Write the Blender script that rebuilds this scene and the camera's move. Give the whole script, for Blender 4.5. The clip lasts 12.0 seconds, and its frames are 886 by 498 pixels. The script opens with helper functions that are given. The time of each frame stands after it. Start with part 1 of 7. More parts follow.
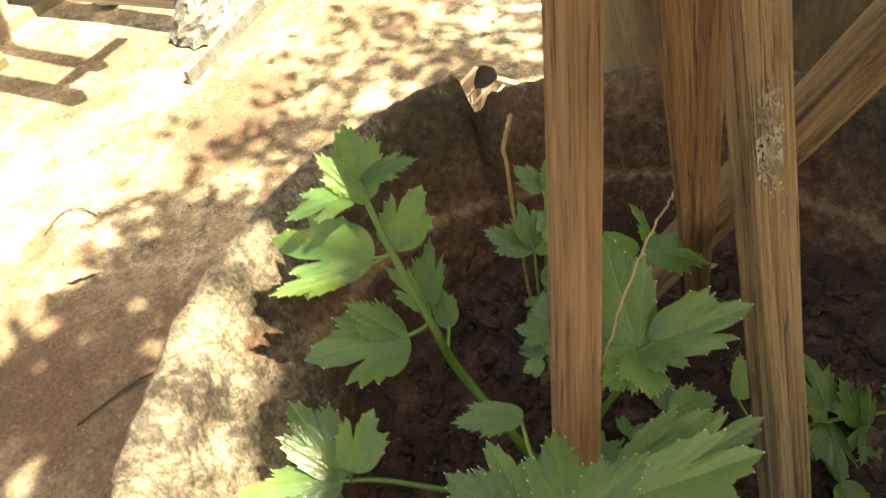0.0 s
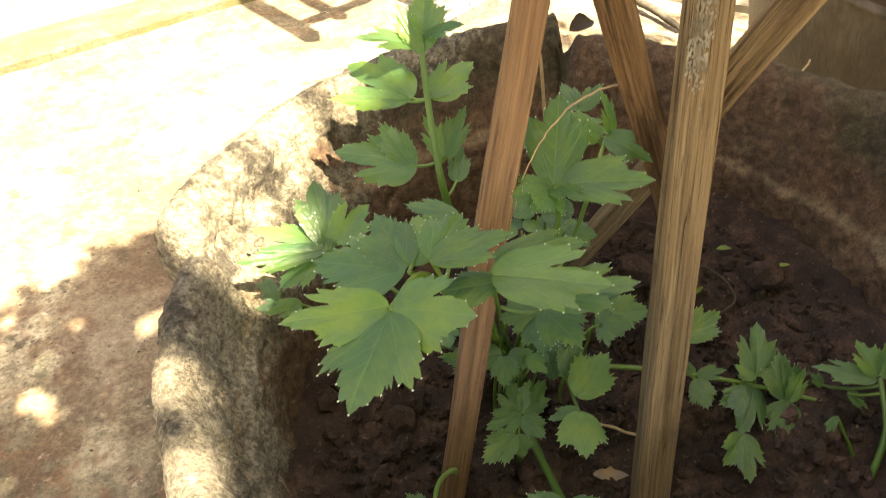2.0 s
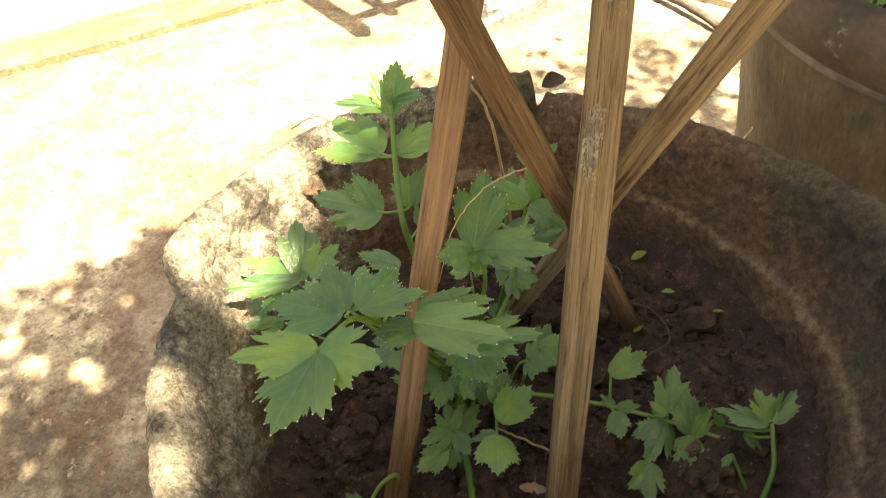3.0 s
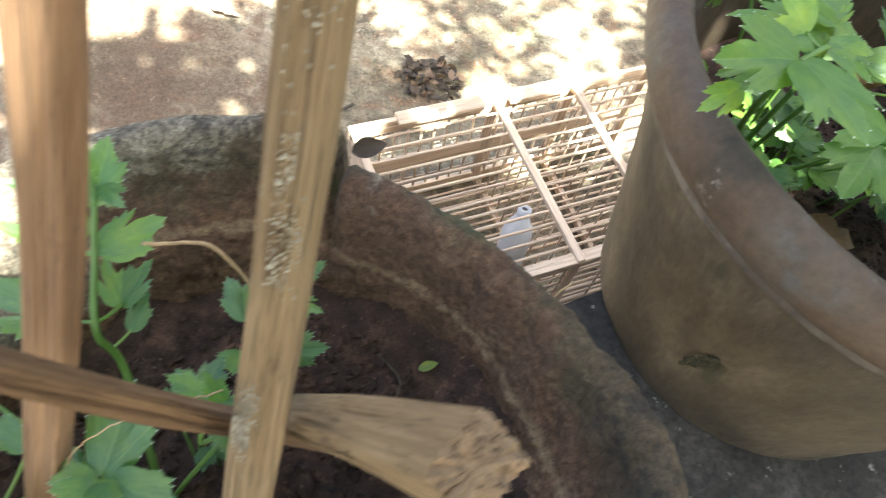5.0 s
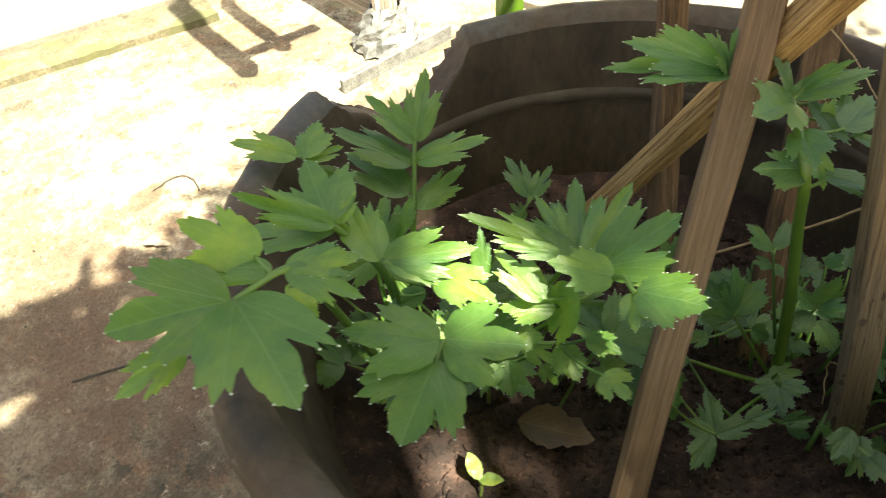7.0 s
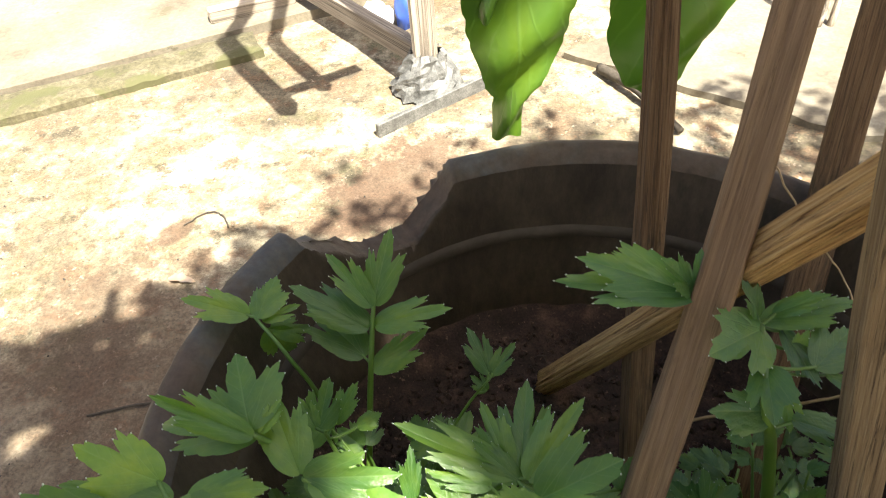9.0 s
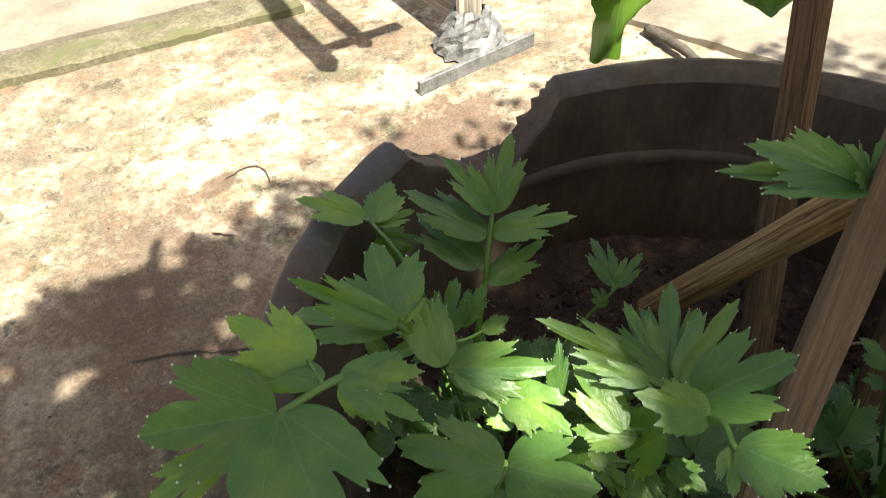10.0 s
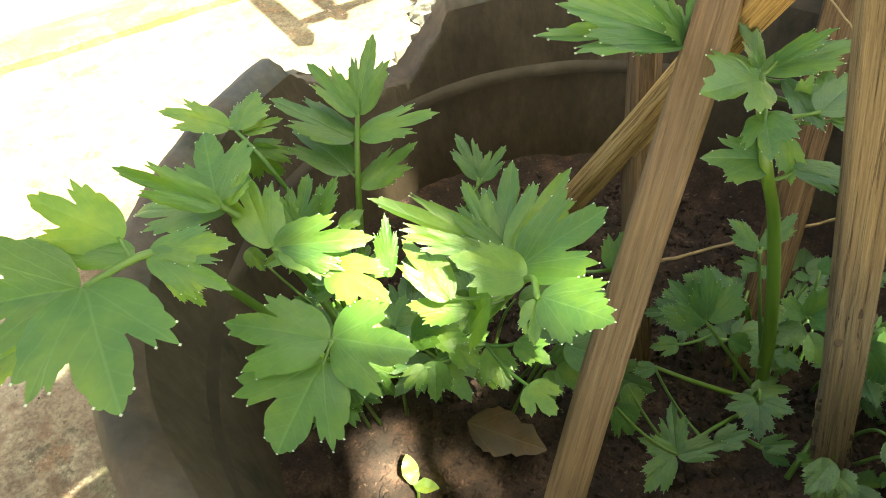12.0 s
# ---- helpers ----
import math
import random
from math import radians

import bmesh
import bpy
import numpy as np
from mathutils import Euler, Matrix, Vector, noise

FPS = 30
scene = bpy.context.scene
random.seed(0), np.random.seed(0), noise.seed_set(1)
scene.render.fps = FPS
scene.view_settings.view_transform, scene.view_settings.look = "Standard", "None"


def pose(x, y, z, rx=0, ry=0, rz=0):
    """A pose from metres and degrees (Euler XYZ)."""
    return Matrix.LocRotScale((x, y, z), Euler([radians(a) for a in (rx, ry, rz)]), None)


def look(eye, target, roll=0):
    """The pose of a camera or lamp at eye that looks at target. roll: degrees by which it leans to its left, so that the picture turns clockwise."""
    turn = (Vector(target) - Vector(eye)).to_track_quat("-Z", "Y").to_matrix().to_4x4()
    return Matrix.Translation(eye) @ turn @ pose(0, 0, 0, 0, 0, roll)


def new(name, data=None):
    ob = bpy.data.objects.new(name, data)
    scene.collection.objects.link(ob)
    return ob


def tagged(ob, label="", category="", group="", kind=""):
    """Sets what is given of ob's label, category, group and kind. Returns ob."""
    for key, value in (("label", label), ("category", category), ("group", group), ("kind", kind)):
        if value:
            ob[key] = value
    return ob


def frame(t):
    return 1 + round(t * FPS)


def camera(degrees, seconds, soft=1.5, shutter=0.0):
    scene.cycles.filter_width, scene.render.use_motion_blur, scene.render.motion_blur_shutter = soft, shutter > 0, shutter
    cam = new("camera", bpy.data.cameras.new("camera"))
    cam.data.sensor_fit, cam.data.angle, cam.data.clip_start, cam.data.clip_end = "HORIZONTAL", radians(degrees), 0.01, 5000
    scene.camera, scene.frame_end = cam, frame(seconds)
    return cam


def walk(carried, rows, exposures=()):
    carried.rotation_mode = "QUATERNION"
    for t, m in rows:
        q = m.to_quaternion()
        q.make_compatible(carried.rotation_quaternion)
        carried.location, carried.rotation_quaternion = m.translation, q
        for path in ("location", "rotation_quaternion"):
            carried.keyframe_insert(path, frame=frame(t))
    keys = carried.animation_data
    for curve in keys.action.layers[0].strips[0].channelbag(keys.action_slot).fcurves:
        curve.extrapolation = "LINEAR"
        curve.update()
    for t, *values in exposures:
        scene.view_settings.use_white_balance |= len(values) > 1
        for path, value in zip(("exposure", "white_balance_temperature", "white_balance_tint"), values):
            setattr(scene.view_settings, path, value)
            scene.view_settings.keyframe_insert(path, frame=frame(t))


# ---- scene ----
cam = camera(63.75, 12.0, soft=1.0, shutter=0.3)
PATH = [
    (0, pose(-0.5057, -0.1287, 1.3163, 40.700, 6.533, -33.439)),
    (0.5, pose(-0.4990, -0.1520, 1.2802, 39.675, 4.282, -30.990)),
    (1, pose(-0.5212, -0.2161, 1.2624, 42.556, 3.328, -22.093)),
    (1.5, pose(-0.5084, -0.2545, 1.2661, 44.156, 2.485, -15.004)),
    (2, pose(-0.4769, -0.2599, 1.3024, 44.857, 2.264, -9.820)),
    (2.5, pose(-0.4572, -0.2794, 1.3352, 44.663, 2.913, -6.032)),
    (2.7, pose(-0.4401, -0.2901, 1.3446, 44.424, 3.887, -6.152)),
    (4.3, pose(-0.4019, -0.2056, 1.4435, 33.407, -4.756, 9.942)),
    (4.5, pose(-0.3902, -0.1795, 1.4270, 31.048, -4.644, 10.099)),
    (4.7, pose(-0.3548, -0.1451, 1.4095, 31.335, -4.492, 5.648)),
    (5, pose(-0.3087, -0.1036, 1.3995, 30.691, -7.692, 2.479)),
    (5.3, pose(-0.2753, -0.0912, 1.4018, 32.231, -7.191, -1.132)),
    (5.5, pose(-0.2495, -0.0792, 1.4153, 33.097, -6.038, -3.569)),
    (6, pose(-0.1871, -0.0428, 1.4247, 36.914, -2.391, -8.246)),
    (6.5, pose(-0.1189, -0.0022, 1.4042, 40.462, 2.641, -8.153)),
    (7, pose(-0.0353, -0.0063, 1.3694, 42.738, 4.008, -5.788)),
    (7.5, pose(0.0000, 0.0000, 1.3600, 43.404, 3.485, -3.693)),
    (7.7, pose(0.0145, 0.0024, 1.3573, 43.835, 2.972, -3.076)),
    (9.3, pose(0.0144, 0.0654, 1.4110, 45.136, 3.711, 0.060)),
    (9.5, pose(-0.0120, 0.0618, 1.4001, 44.559, 3.470, 1.112)),
    (10, pose(-0.0375, 0.0470, 1.3756, 42.880, 4.119, 1.370)),
    (10.5, pose(-0.0351, 0.0376, 1.3593, 41.270, 3.891, 0.920)),
    (11, pose(-0.0043, 0.0233, 1.3443, 40.073, 5.402, 0.440)),
    (11.5, pose(0.0251, 0.0190, 1.3435, 40.448, 6.732, 0.330)),
    (12, pose(0.0298, 0.0184, 1.3422, 41.121, 6.524, -0.435)),
]
walk(cam, PATH, [(0, 2.7, 9200, 7), (0.5, 3.3, 9200, 3), (1.5, 3.3, 8800, 6), (2.5, 3.05, 8800, 8), (4.5, 3.1, 6700, 6), (5.0, 3.45, 6200, 3), (5.5, 3.6, 6100, 2), (6, 3.25, 6300, 2), (6.5, 2.8, 6900, 1), (7.0, 2.7, 7200, 1), (7.5, 2.8, 7600, 0), (9.5, 1.95, 6500, 9), (10, 1.9, 6500, 8), (10.5, 2.1, 6800, 5), (11, 3.0, 7400, -3), (11.5, 3.3, 7700, -6), (12, 3.4, 7900, -8)])

# ---- light ----
SUN_AZ, SUN_EL = radians(-56.0), radians(60.0)  # direction towards the sun, from +x towards +y
world = bpy.data.worlds.new("sky")
scene.world = world
world.use_nodes = True
wn = world.node_tree.nodes
sky = wn.new("ShaderNodeTexSky")
sky.sky_type = "NISHITA"
sky.sun_disc = False
sky.air_density, sky.dust_density, sky.ozone_density = 0.6, 6.0, 0.3  # tropical haze
sky.sun_elevation = SUN_EL
sky.sun_rotation = radians(90.0) - SUN_AZ
wn["Background"].inputs["Strength"].default_value = 0.07
world.node_tree.links.new(sky.outputs[0], wn["Background"].inputs["Color"])
sun_dir = Vector((math.cos(SUN_AZ) * math.cos(SUN_EL), math.sin(SUN_AZ) * math.cos(SUN_EL), math.sin(SUN_EL)))
sun = new("sun", bpy.data.lights.new("sun", "SUN"))
sun.data.energy = 5.0
sun.data.angle = radians(0.53)
sun.data.color = (1.0, 0.95, 0.86)
sun.matrix_world = look(sun_dir * 12.0, (0, 0, 0))


# ---- materials ----
def nodes_of(name):
    m = bpy.data.materials.new(name)
    m.use_nodes = True
    return m, m.node_tree.nodes, m.node_tree.links, m.node_tree.nodes["Principled BSDF"]


def ramp(n, stops):
    r = n.new("ShaderNodeValToRGB")
    e = r.color_ramp.elements
    while len(e) < len(stops):
        e.new(0.5)
    for el, (pos, col) in zip(e, stops):
        el.position, el.color = pos, (*col, 1)
    return r


def noise_node(n, l, vec, scale, detail=6, rough=0.6):
    t = n.new("ShaderNodeTexNoise")
    t.inputs["Scale"].default_value = scale
    t.inputs["Detail"].default_value = detail
    t.inputs["Roughness"].default_value = rough
    l.new(vec, t.inputs["Vector"])
    return t.outputs["Fac"]


def mix_col(n, l, fac, a, b, mode="MIX"):
    m = n.new("ShaderNodeMix")
    m.data_type, m.blend_type = "RGBA", mode
    for sock, v in (("Factor", fac), ("A", a), ("B", b)):
        s = [i for i in m.inputs if i.name == sock and i.type == ("VALUE" if sock == "Factor" else "RGBA")][0]
        if isinstance(v, (int, float)):
            s.default_value = v
        elif isinstance(v, tuple):
            s.default_value = (*v, 1)
        else:
            l.new(v, s)
    return [o for o in m.outputs if o.type == "RGBA"][0]


def math_node(n, l, op, a, b=0.0):
    m = n.new("ShaderNodeMath")
    m.operation = op
    for i, v in enumerate((a, b)):
        if isinstance(v, (int, float)):
            m.inputs[i].default_value = v
        else:
            l.new(v, m.inputs[i])
    return m.outputs[0]


def bump_to(n, l, p, height, strength, dist):
    b = n.new("ShaderNodeBump")
    b.inputs["Strength"].default_value = strength
    b.inputs["Distance"].default_value = dist
    l.new(height, b.inputs["Height"])
    l.new(b.outputs[0], p.inputs["Normal"])


def warped(n, l, vec, scale, amount):
    """The vector vec, shifted by a noise, so that cells get ragged outlines."""
    t = n.new("ShaderNodeTexNoise")
    t.inputs["Scale"].default_value = scale
    t.inputs["Detail"].default_value = 4
    l.new(vec, t.inputs["Vector"])
    k = n.new("ShaderNodeVectorMath")
    k.operation = "MULTIPLY_ADD"
    l.new(t.outputs["Color"], k.inputs[0])
    k.inputs[1].default_value = (amount,) * 3
    l.new(vec, k.inputs[2])
    return k.outputs[0]


def coords(n, l, scale=(1, 1, 1), kind="Object"):
    c = n.new("ShaderNodeTexCoord")
    m = n.new("ShaderNodeMapping")
    m.inputs["Scale"].default_value = scale
    l.new(c.outputs[kind], m.inputs["Vector"])
    return m.outputs[0]


def crust(name, stops, big, small, rough=0.9, bump=0.6, dist=0.004, grain=(0.72, 1.0), specks=None, stretch=(1, 1, 1)):
    """A mineral surface: broad patches, fine grain, pits, and specks of another colour."""
    m, n, l, p = nodes_of(name)
    v = coords(n, l, stretch)
    a = noise_node(n, l, v, big, 8, 0.62)
    b = noise_node(n, l, v, small, 8, 0.7)
    r = ramp(n, stops)
    l.new(a, r.inputs[0])
    g = ramp(n, [(0.3, (grain[0],) * 3), (0.7, (grain[1],) * 3)])
    l.new(b, g.inputs[0])
    col = mix_col(n, l, 1.0, r.outputs[0], g.outputs[0], "MULTIPLY")
    if specks:
        s = ramp(n, [(specks[0], (0, 0, 0)), (specks[0] + 0.06, (1, 1, 1))])
        l.new(noise_node(n, l, v, specks[1], 5, 0.65), s.inputs[0])
        col = mix_col(n, l, s.outputs[0], col, specks[2])
    l.new(col, p.inputs["Base Color"])
    p.inputs["Roughness"].default_value = rough
    h = math_node(n, l, "ADD", math_node(n, l, "MULTIPLY", a, 0.6), math_node(n, l, "MULTIPLY", b, 0.5))
    bump_to(n, l, p, h, bump, dist)
    return m


def wood(name, stops, fine=260.0, rough=0.75, dirt=(0.25, 0.2, 0.15), dirt_at=0.62, bump=0.5, tint=0.25, checks=0.03):
    """Split or sawn wood with the grain along the local z axis."""
    m, n, l, p = nodes_of(name)
    info = n.new("ShaderNodeObjectInfo")
    c = n.new("ShaderNodeTexCoord")
    off = n.new("ShaderNodeVectorMath")
    off.operation = "ADD"
    l.new(c.outputs["Object"], off.inputs[0])
    l.new(info.outputs["Random"], off.inputs[1])

    def scaled(s):
        mp = n.new("ShaderNodeMapping")
        mp.inputs["Scale"].default_value = s
        l.new(off.outputs[0], mp.inputs["Vector"])
        return mp.outputs[0]
    g1 = noise_node(n, l, scaled((1, 1, 0.014)), fine, 6, 0.65)
    g2 = noise_node(n, l, scaled((1, 1, 0.02)), fine * 3.2, 4, 0.7)
    g = math_node(n, l, "ADD", math_node(n, l, "MULTIPLY", g1, 0.65), math_node(n, l, "MULTIPLY", g2, 0.35))
    r = ramp(n, stops)
    l.new(g, r.inputs[0])
    d = ramp(n, [(dirt_at, (0, 0, 0)), (dirt_at + 0.12, (1, 1, 1))])
    l.new(noise_node(n, l, scaled((1, 1, 0.25)), 60, 6, 0.7), d.inputs[0])
    col = mix_col(n, l, d.outputs[0], r.outputs[0], dirt)
    band = ramp(n, [(0.36, (0.8, 0.77, 0.74)), (0.64, (1.1, 1.09, 1.07))])
    l.new(noise_node(n, l, scaled((1, 1, 0.05)), 190, 5, 0.6), band.inputs[0])
    col = mix_col(n, l, 1.0, col, band.outputs[0], "MULTIPLY")
    # long dark checks between the fibres
    cut = math_node(n, l, "ABSOLUTE", math_node(n, l, "SUBTRACT", noise_node(n, l, scaled((1, 1, 0.012)), fine * 0.4, 4, 0.55), 0.52))
    ck = ramp(n, [(0.0, (1, 1, 1)), (checks, (0, 0, 0))])
    l.new(cut, ck.inputs[0])
    col = mix_col(n, l, math_node(n, l, "MULTIPLY", ck.outputs[0], 0.8), col, tuple(c * 0.35 for c in dirt))
    g = math_node(n, l, "SUBTRACT", g, math_node(n, l, "MULTIPLY", ck.outputs[0], 0.5))
    t = ramp(n, [(0, (1 - tint,) * 3), (1, (1, 1, 1))])
    l.new(info.outputs["Random"], t.inputs[0])
    col = mix_col(n, l, 1.0, col, t.outputs[0], "MULTIPLY")
    l.new(col, p.inputs["Base Color"])
    p.inputs["Roughness"].default_value = rough
    bump_to(n, l, p, g, bump, 0.0015)
    return m


def plain(name, col, rough=0.6, var=0.25, scale=80.0):
    m, n, l, p = nodes_of(name)
    r = ramp(n, [(0.3, tuple(c * (1 - var) for c in col)), (0.7, col)])
    l.new(noise_node(n, l, coords(n, l), scale, 5), r.inputs[0])
    l.new(r.outputs[0], p.inputs["Base Color"])
    p.inputs["Roughness"].default_value = rough
    return m


def leafy(name, dark, mid, light, rough=0.42, thin=0.35, vein=(0.2, 0.34, 0.12), show=0.34, relief=0.36):
    """A thin leaf with a midrib and soft side veins along its UV map; light passes through it."""
    m, n, l, p = nodes_of(name)
    uv = n.new("ShaderNodeTexCoord")
    info = n.new("ShaderNodeObjectInfo")
    sep = n.new("ShaderNodeSeparateXYZ")
    l.new(uv.outputs["UV"], sep.inputs[0])
    v = n.new("ShaderNodeVectorMath")
    v.operation = "ADD"
    l.new(uv.outputs["UV"], v.inputs[0])
    l.new(info.outputs["Random"], v.inputs[1])
    wave = math_node(n, l, "MULTIPLY", math_node(n, l, "SUBTRACT", noise_node(n, l, v.outputs[0], 5.0, 3), 0.5), 0.09)
    ax = math_node(n, l, "ABSOLUTE", math_node(n, l, "SUBTRACT", sep.outputs[0], 0.5))

    def ridge(value, half):
        r = ramp(n, [(0.0, (1, 1, 1)), (half, (0, 0, 0))])
        r.color_ramp.interpolation = "EASE"
        l.new(value, r.inputs[0])
        return r.outputs[0]
    rib = ridge(ax, 0.016)
    side = math_node(n, l, "ADD", math_node(n, l, "SUBTRACT", sep.outputs[1], math_node(n, l, "MULTIPLY", ax, 1.15)), wave)
    side = ridge(math_node(n, l, "PINGPONG", side, 0.085), 0.014)
    # the main vein of each side lobe runs straight from the foot
    lobe = ridge(math_node(n, l, "ABSOLUTE", math_node(n, l, "SUBTRACT", ax, math_node(n, l, "MULTIPLY", sep.outputs[1], 0.55))), 0.013)
    veins = math_node(n, l, "MAXIMUM", math_node(n, l, "MAXIMUM", rib, math_node(n, l, "MULTIPLY", lobe, 0.85)), math_node(n, l, "MULTIPLY", side, 0.55))
    r = ramp(n, [(0.25, dark), (0.55, mid), (0.8, light)])
    fac = math_node(n, l, "ADD", math_node(n, l, "MULTIPLY", noise_node(n, l, v.outputs[0], 2.4, 5), 0.5), math_node(n, l, "MULTIPLY", info.outputs["Random"], 0.55))
    l.new(fac, r.inputs[0])
    # yellower patches between the veins
    pale = ramp(n, [(0.42, (0.86, 0.9, 1.0)), (0.64, (1.35, 1.12, 0.8))])
    l.new(noise_node(n, l, v.outputs[0], 1.7, 4), pale.inputs[0])
    col = mix_col(n, l, 1.0, r.outputs[0], pale.outputs[0], "MULTIPLY")
    col = mix_col(n, l, math_node(n, l, "MULTIPLY", veins, show), col, vein)
    l.new(col, p.inputs["Base Color"])
    p.inputs["Roughness"].default_value = rough
    p.inputs["Specular IOR Level"].default_value = 0.85
    quilt = noise_node(n, l, v.outputs[0], 9.0, 2)
    bump_to(n, l, p, math_node(n, l, "SUBTRACT", quilt, math_node(n, l, "MULTIPLY", veins, 0.3)), relief, 0.002)
    tr = n.new("ShaderNodeBsdfTranslucent")
    bright = mix_col(n, l, 1.0, col, (1.7, 1.7, 0.7), "MULTIPLY")
    l.new(bright, tr.inputs["Color"])
    mx = n.new("ShaderNodeMixShader")
    mx.inputs[0].default_value = thin
    l.new(p.outputs[0], mx.inputs[1])
    l.new(tr.outputs[0], mx.inputs[2])
    l.new(mx.outputs[0], n["Material Output"].inputs["Surface"])
    return m


def yard_crust(name):
    """Old yard concrete: dust, bare pale patches, wet stains, moss, fine pits and grit, with some shade painted in."""
    m, n, l, p = nodes_of(name)
    v = coords(n, l)
    a, b, c = noise_node(n, l, v, 1.9, 10, 0.66), noise_node(n, l, v, 120, 8, 0.75), noise_node(n, l, v, 24, 8, 0.7)
    r = ramp(n, [(0.32, (0.055, 0.044, 0.03)), (0.41, (0.115, 0.092, 0.06)), (0.48, (0.2, 0.166, 0.108)), (0.54, (0.36, 0.31, 0.21)), (0.62, (0.57, 0.51, 0.38))])
    l.new(math_node(n, l, "ADD", math_node(n, l, "MULTIPLY", a, 0.74), math_node(n, l, "MULTIPLY", c, 0.26)), r.inputs[0])
    col = r.outputs[0]
    for scale, lo, hi, tint, amount in ((5.2, 0.54, 0.66, (0.1, 0.098, 0.042), 0.75), (9.0, 0.555, 0.63, (0.06, 0.05, 0.03), 0.8), (7.0, 0.52, 0.6, (0.17, 0.105, 0.058), 0.6), (15.0, 0.53, 0.62, (0.2, 0.115, 0.06), 0.75), (30.0, 0.6, 0.68, (0.5, 0.46, 0.37), 0.5), (70.0, 0.61, 0.67, (0.055, 0.046, 0.03), 0.8)):
        k = ramp(n, [(lo, (0, 0, 0)), (hi, (amount,) * 3)])
        l.new(noise_node(n, l, v, scale, 7, 0.7), k.inputs[0])
        col = mix_col(n, l, k.outputs[0], col, tint)
    # bare brown earth: a damp patch by the rack with tree shade painted in, a small hole in the concrete
    sep = n.new("ShaderNodeSeparateXYZ")
    l.new(v, sep.inputs[0])
    # the last, wide patch beside the pots paints deeper shade into the ground
    for cx, cy, long, wide, rag, most in ((-0.19, 1.78, 3.0, 5.6, 3.2, 0.85), (-0.85, 1.615, 13.0, 20.0, 1.2, 0.85), (-0.9, 1.08, 1.9, 2.3, 3.0, 0.62)):
        px, py = math_node(n, l, "SUBTRACT", sep.outputs[0], cx), math_node(n, l, "SUBTRACT", sep.outputs[1], cy)
        du = math_node(n, l, "MULTIPLY", math_node(n, l, "ADD", math_node(n, l, "MULTIPLY", px, 0.65), math_node(n, l, "MULTIPLY", py, 0.76)), long)
        dv = math_node(n, l, "MULTIPLY", math_node(n, l, "SUBTRACT", math_node(n, l, "MULTIPLY", px, 0.76), math_node(n, l, "MULTIPLY", py, 0.65)), wide)
        far = math_node(n, l, "SQRT", math_node(n, l, "ADD", math_node(n, l, "MULTIPLY", du, du), math_node(n, l, "MULTIPLY", dv, dv)))
        far = math_node(n, l, "ADD", far, math_node(n, l, "MULTIPLY", math_node(n, l, "SUBTRACT", noise_node(n, l, v, 9, 8, 0.75), 0.5), rag))
        damp_shade = ramp(n, [(0.72, (most,) * 3), (1.0, (0, 0, 0))])
        l.new(far, damp_shade.inputs[0])
        col = mix_col(n, l, damp_shade.outputs[0], col, (0.11, 0.068, 0.042))
    g = ramp(n, [(0.36, (0.56,) * 3), (0.62, (1.15,) * 3)])
    l.new(b, g.inputs[0])
    l.new(mix_col(n, l, 1.0, col, g.outputs[0], "MULTIPLY"), p.inputs["Base Color"])
    p.inputs["Roughness"].default_value = 0.92
    bump_to(n, l, p, math_node(n, l, "ADD", math_node(n, l, "MULTIPLY", c, 0.7), math_node(n, l, "MULTIPLY", b, 0.5)), 1.0, 0.006)
    return m


M_GROUND = yard_crust("worn concrete yard")
M_PAVE = crust("pale cement slab", [(0.3, (0.13, 0.108, 0.076)), (0.5, (0.2, 0.172, 0.125)), (0.7, (0.26, 0.235, 0.18))], 3.0, 60, 0.9, 0.6, 0.004, (0.65, 1.08), (0.64, 7, (0.1, 0.088, 0.055)))
M_KERB = crust("mossy kerb", [(0.3, (0.075, 0.068, 0.036)), (0.5, (0.13, 0.115, 0.064)), (0.7, (0.2, 0.175, 0.115))], 9.0, 70, 0.95, 1.0, 0.008, (0.4, 1.15), (0.55, 6, (0.085, 0.084, 0.036)))
M_LEDGE = crust("dark weathered ledge", [(0.3, (0.03, 0.028, 0.025)), (0.55, (0.07, 0.064, 0.056)), (0.75, (0.2, 0.185, 0.165))], 14.0, 130, 0.95, 1.0, 0.005, (0.4, 1.15), (0.62, 45, (0.34, 0.32, 0.29)))
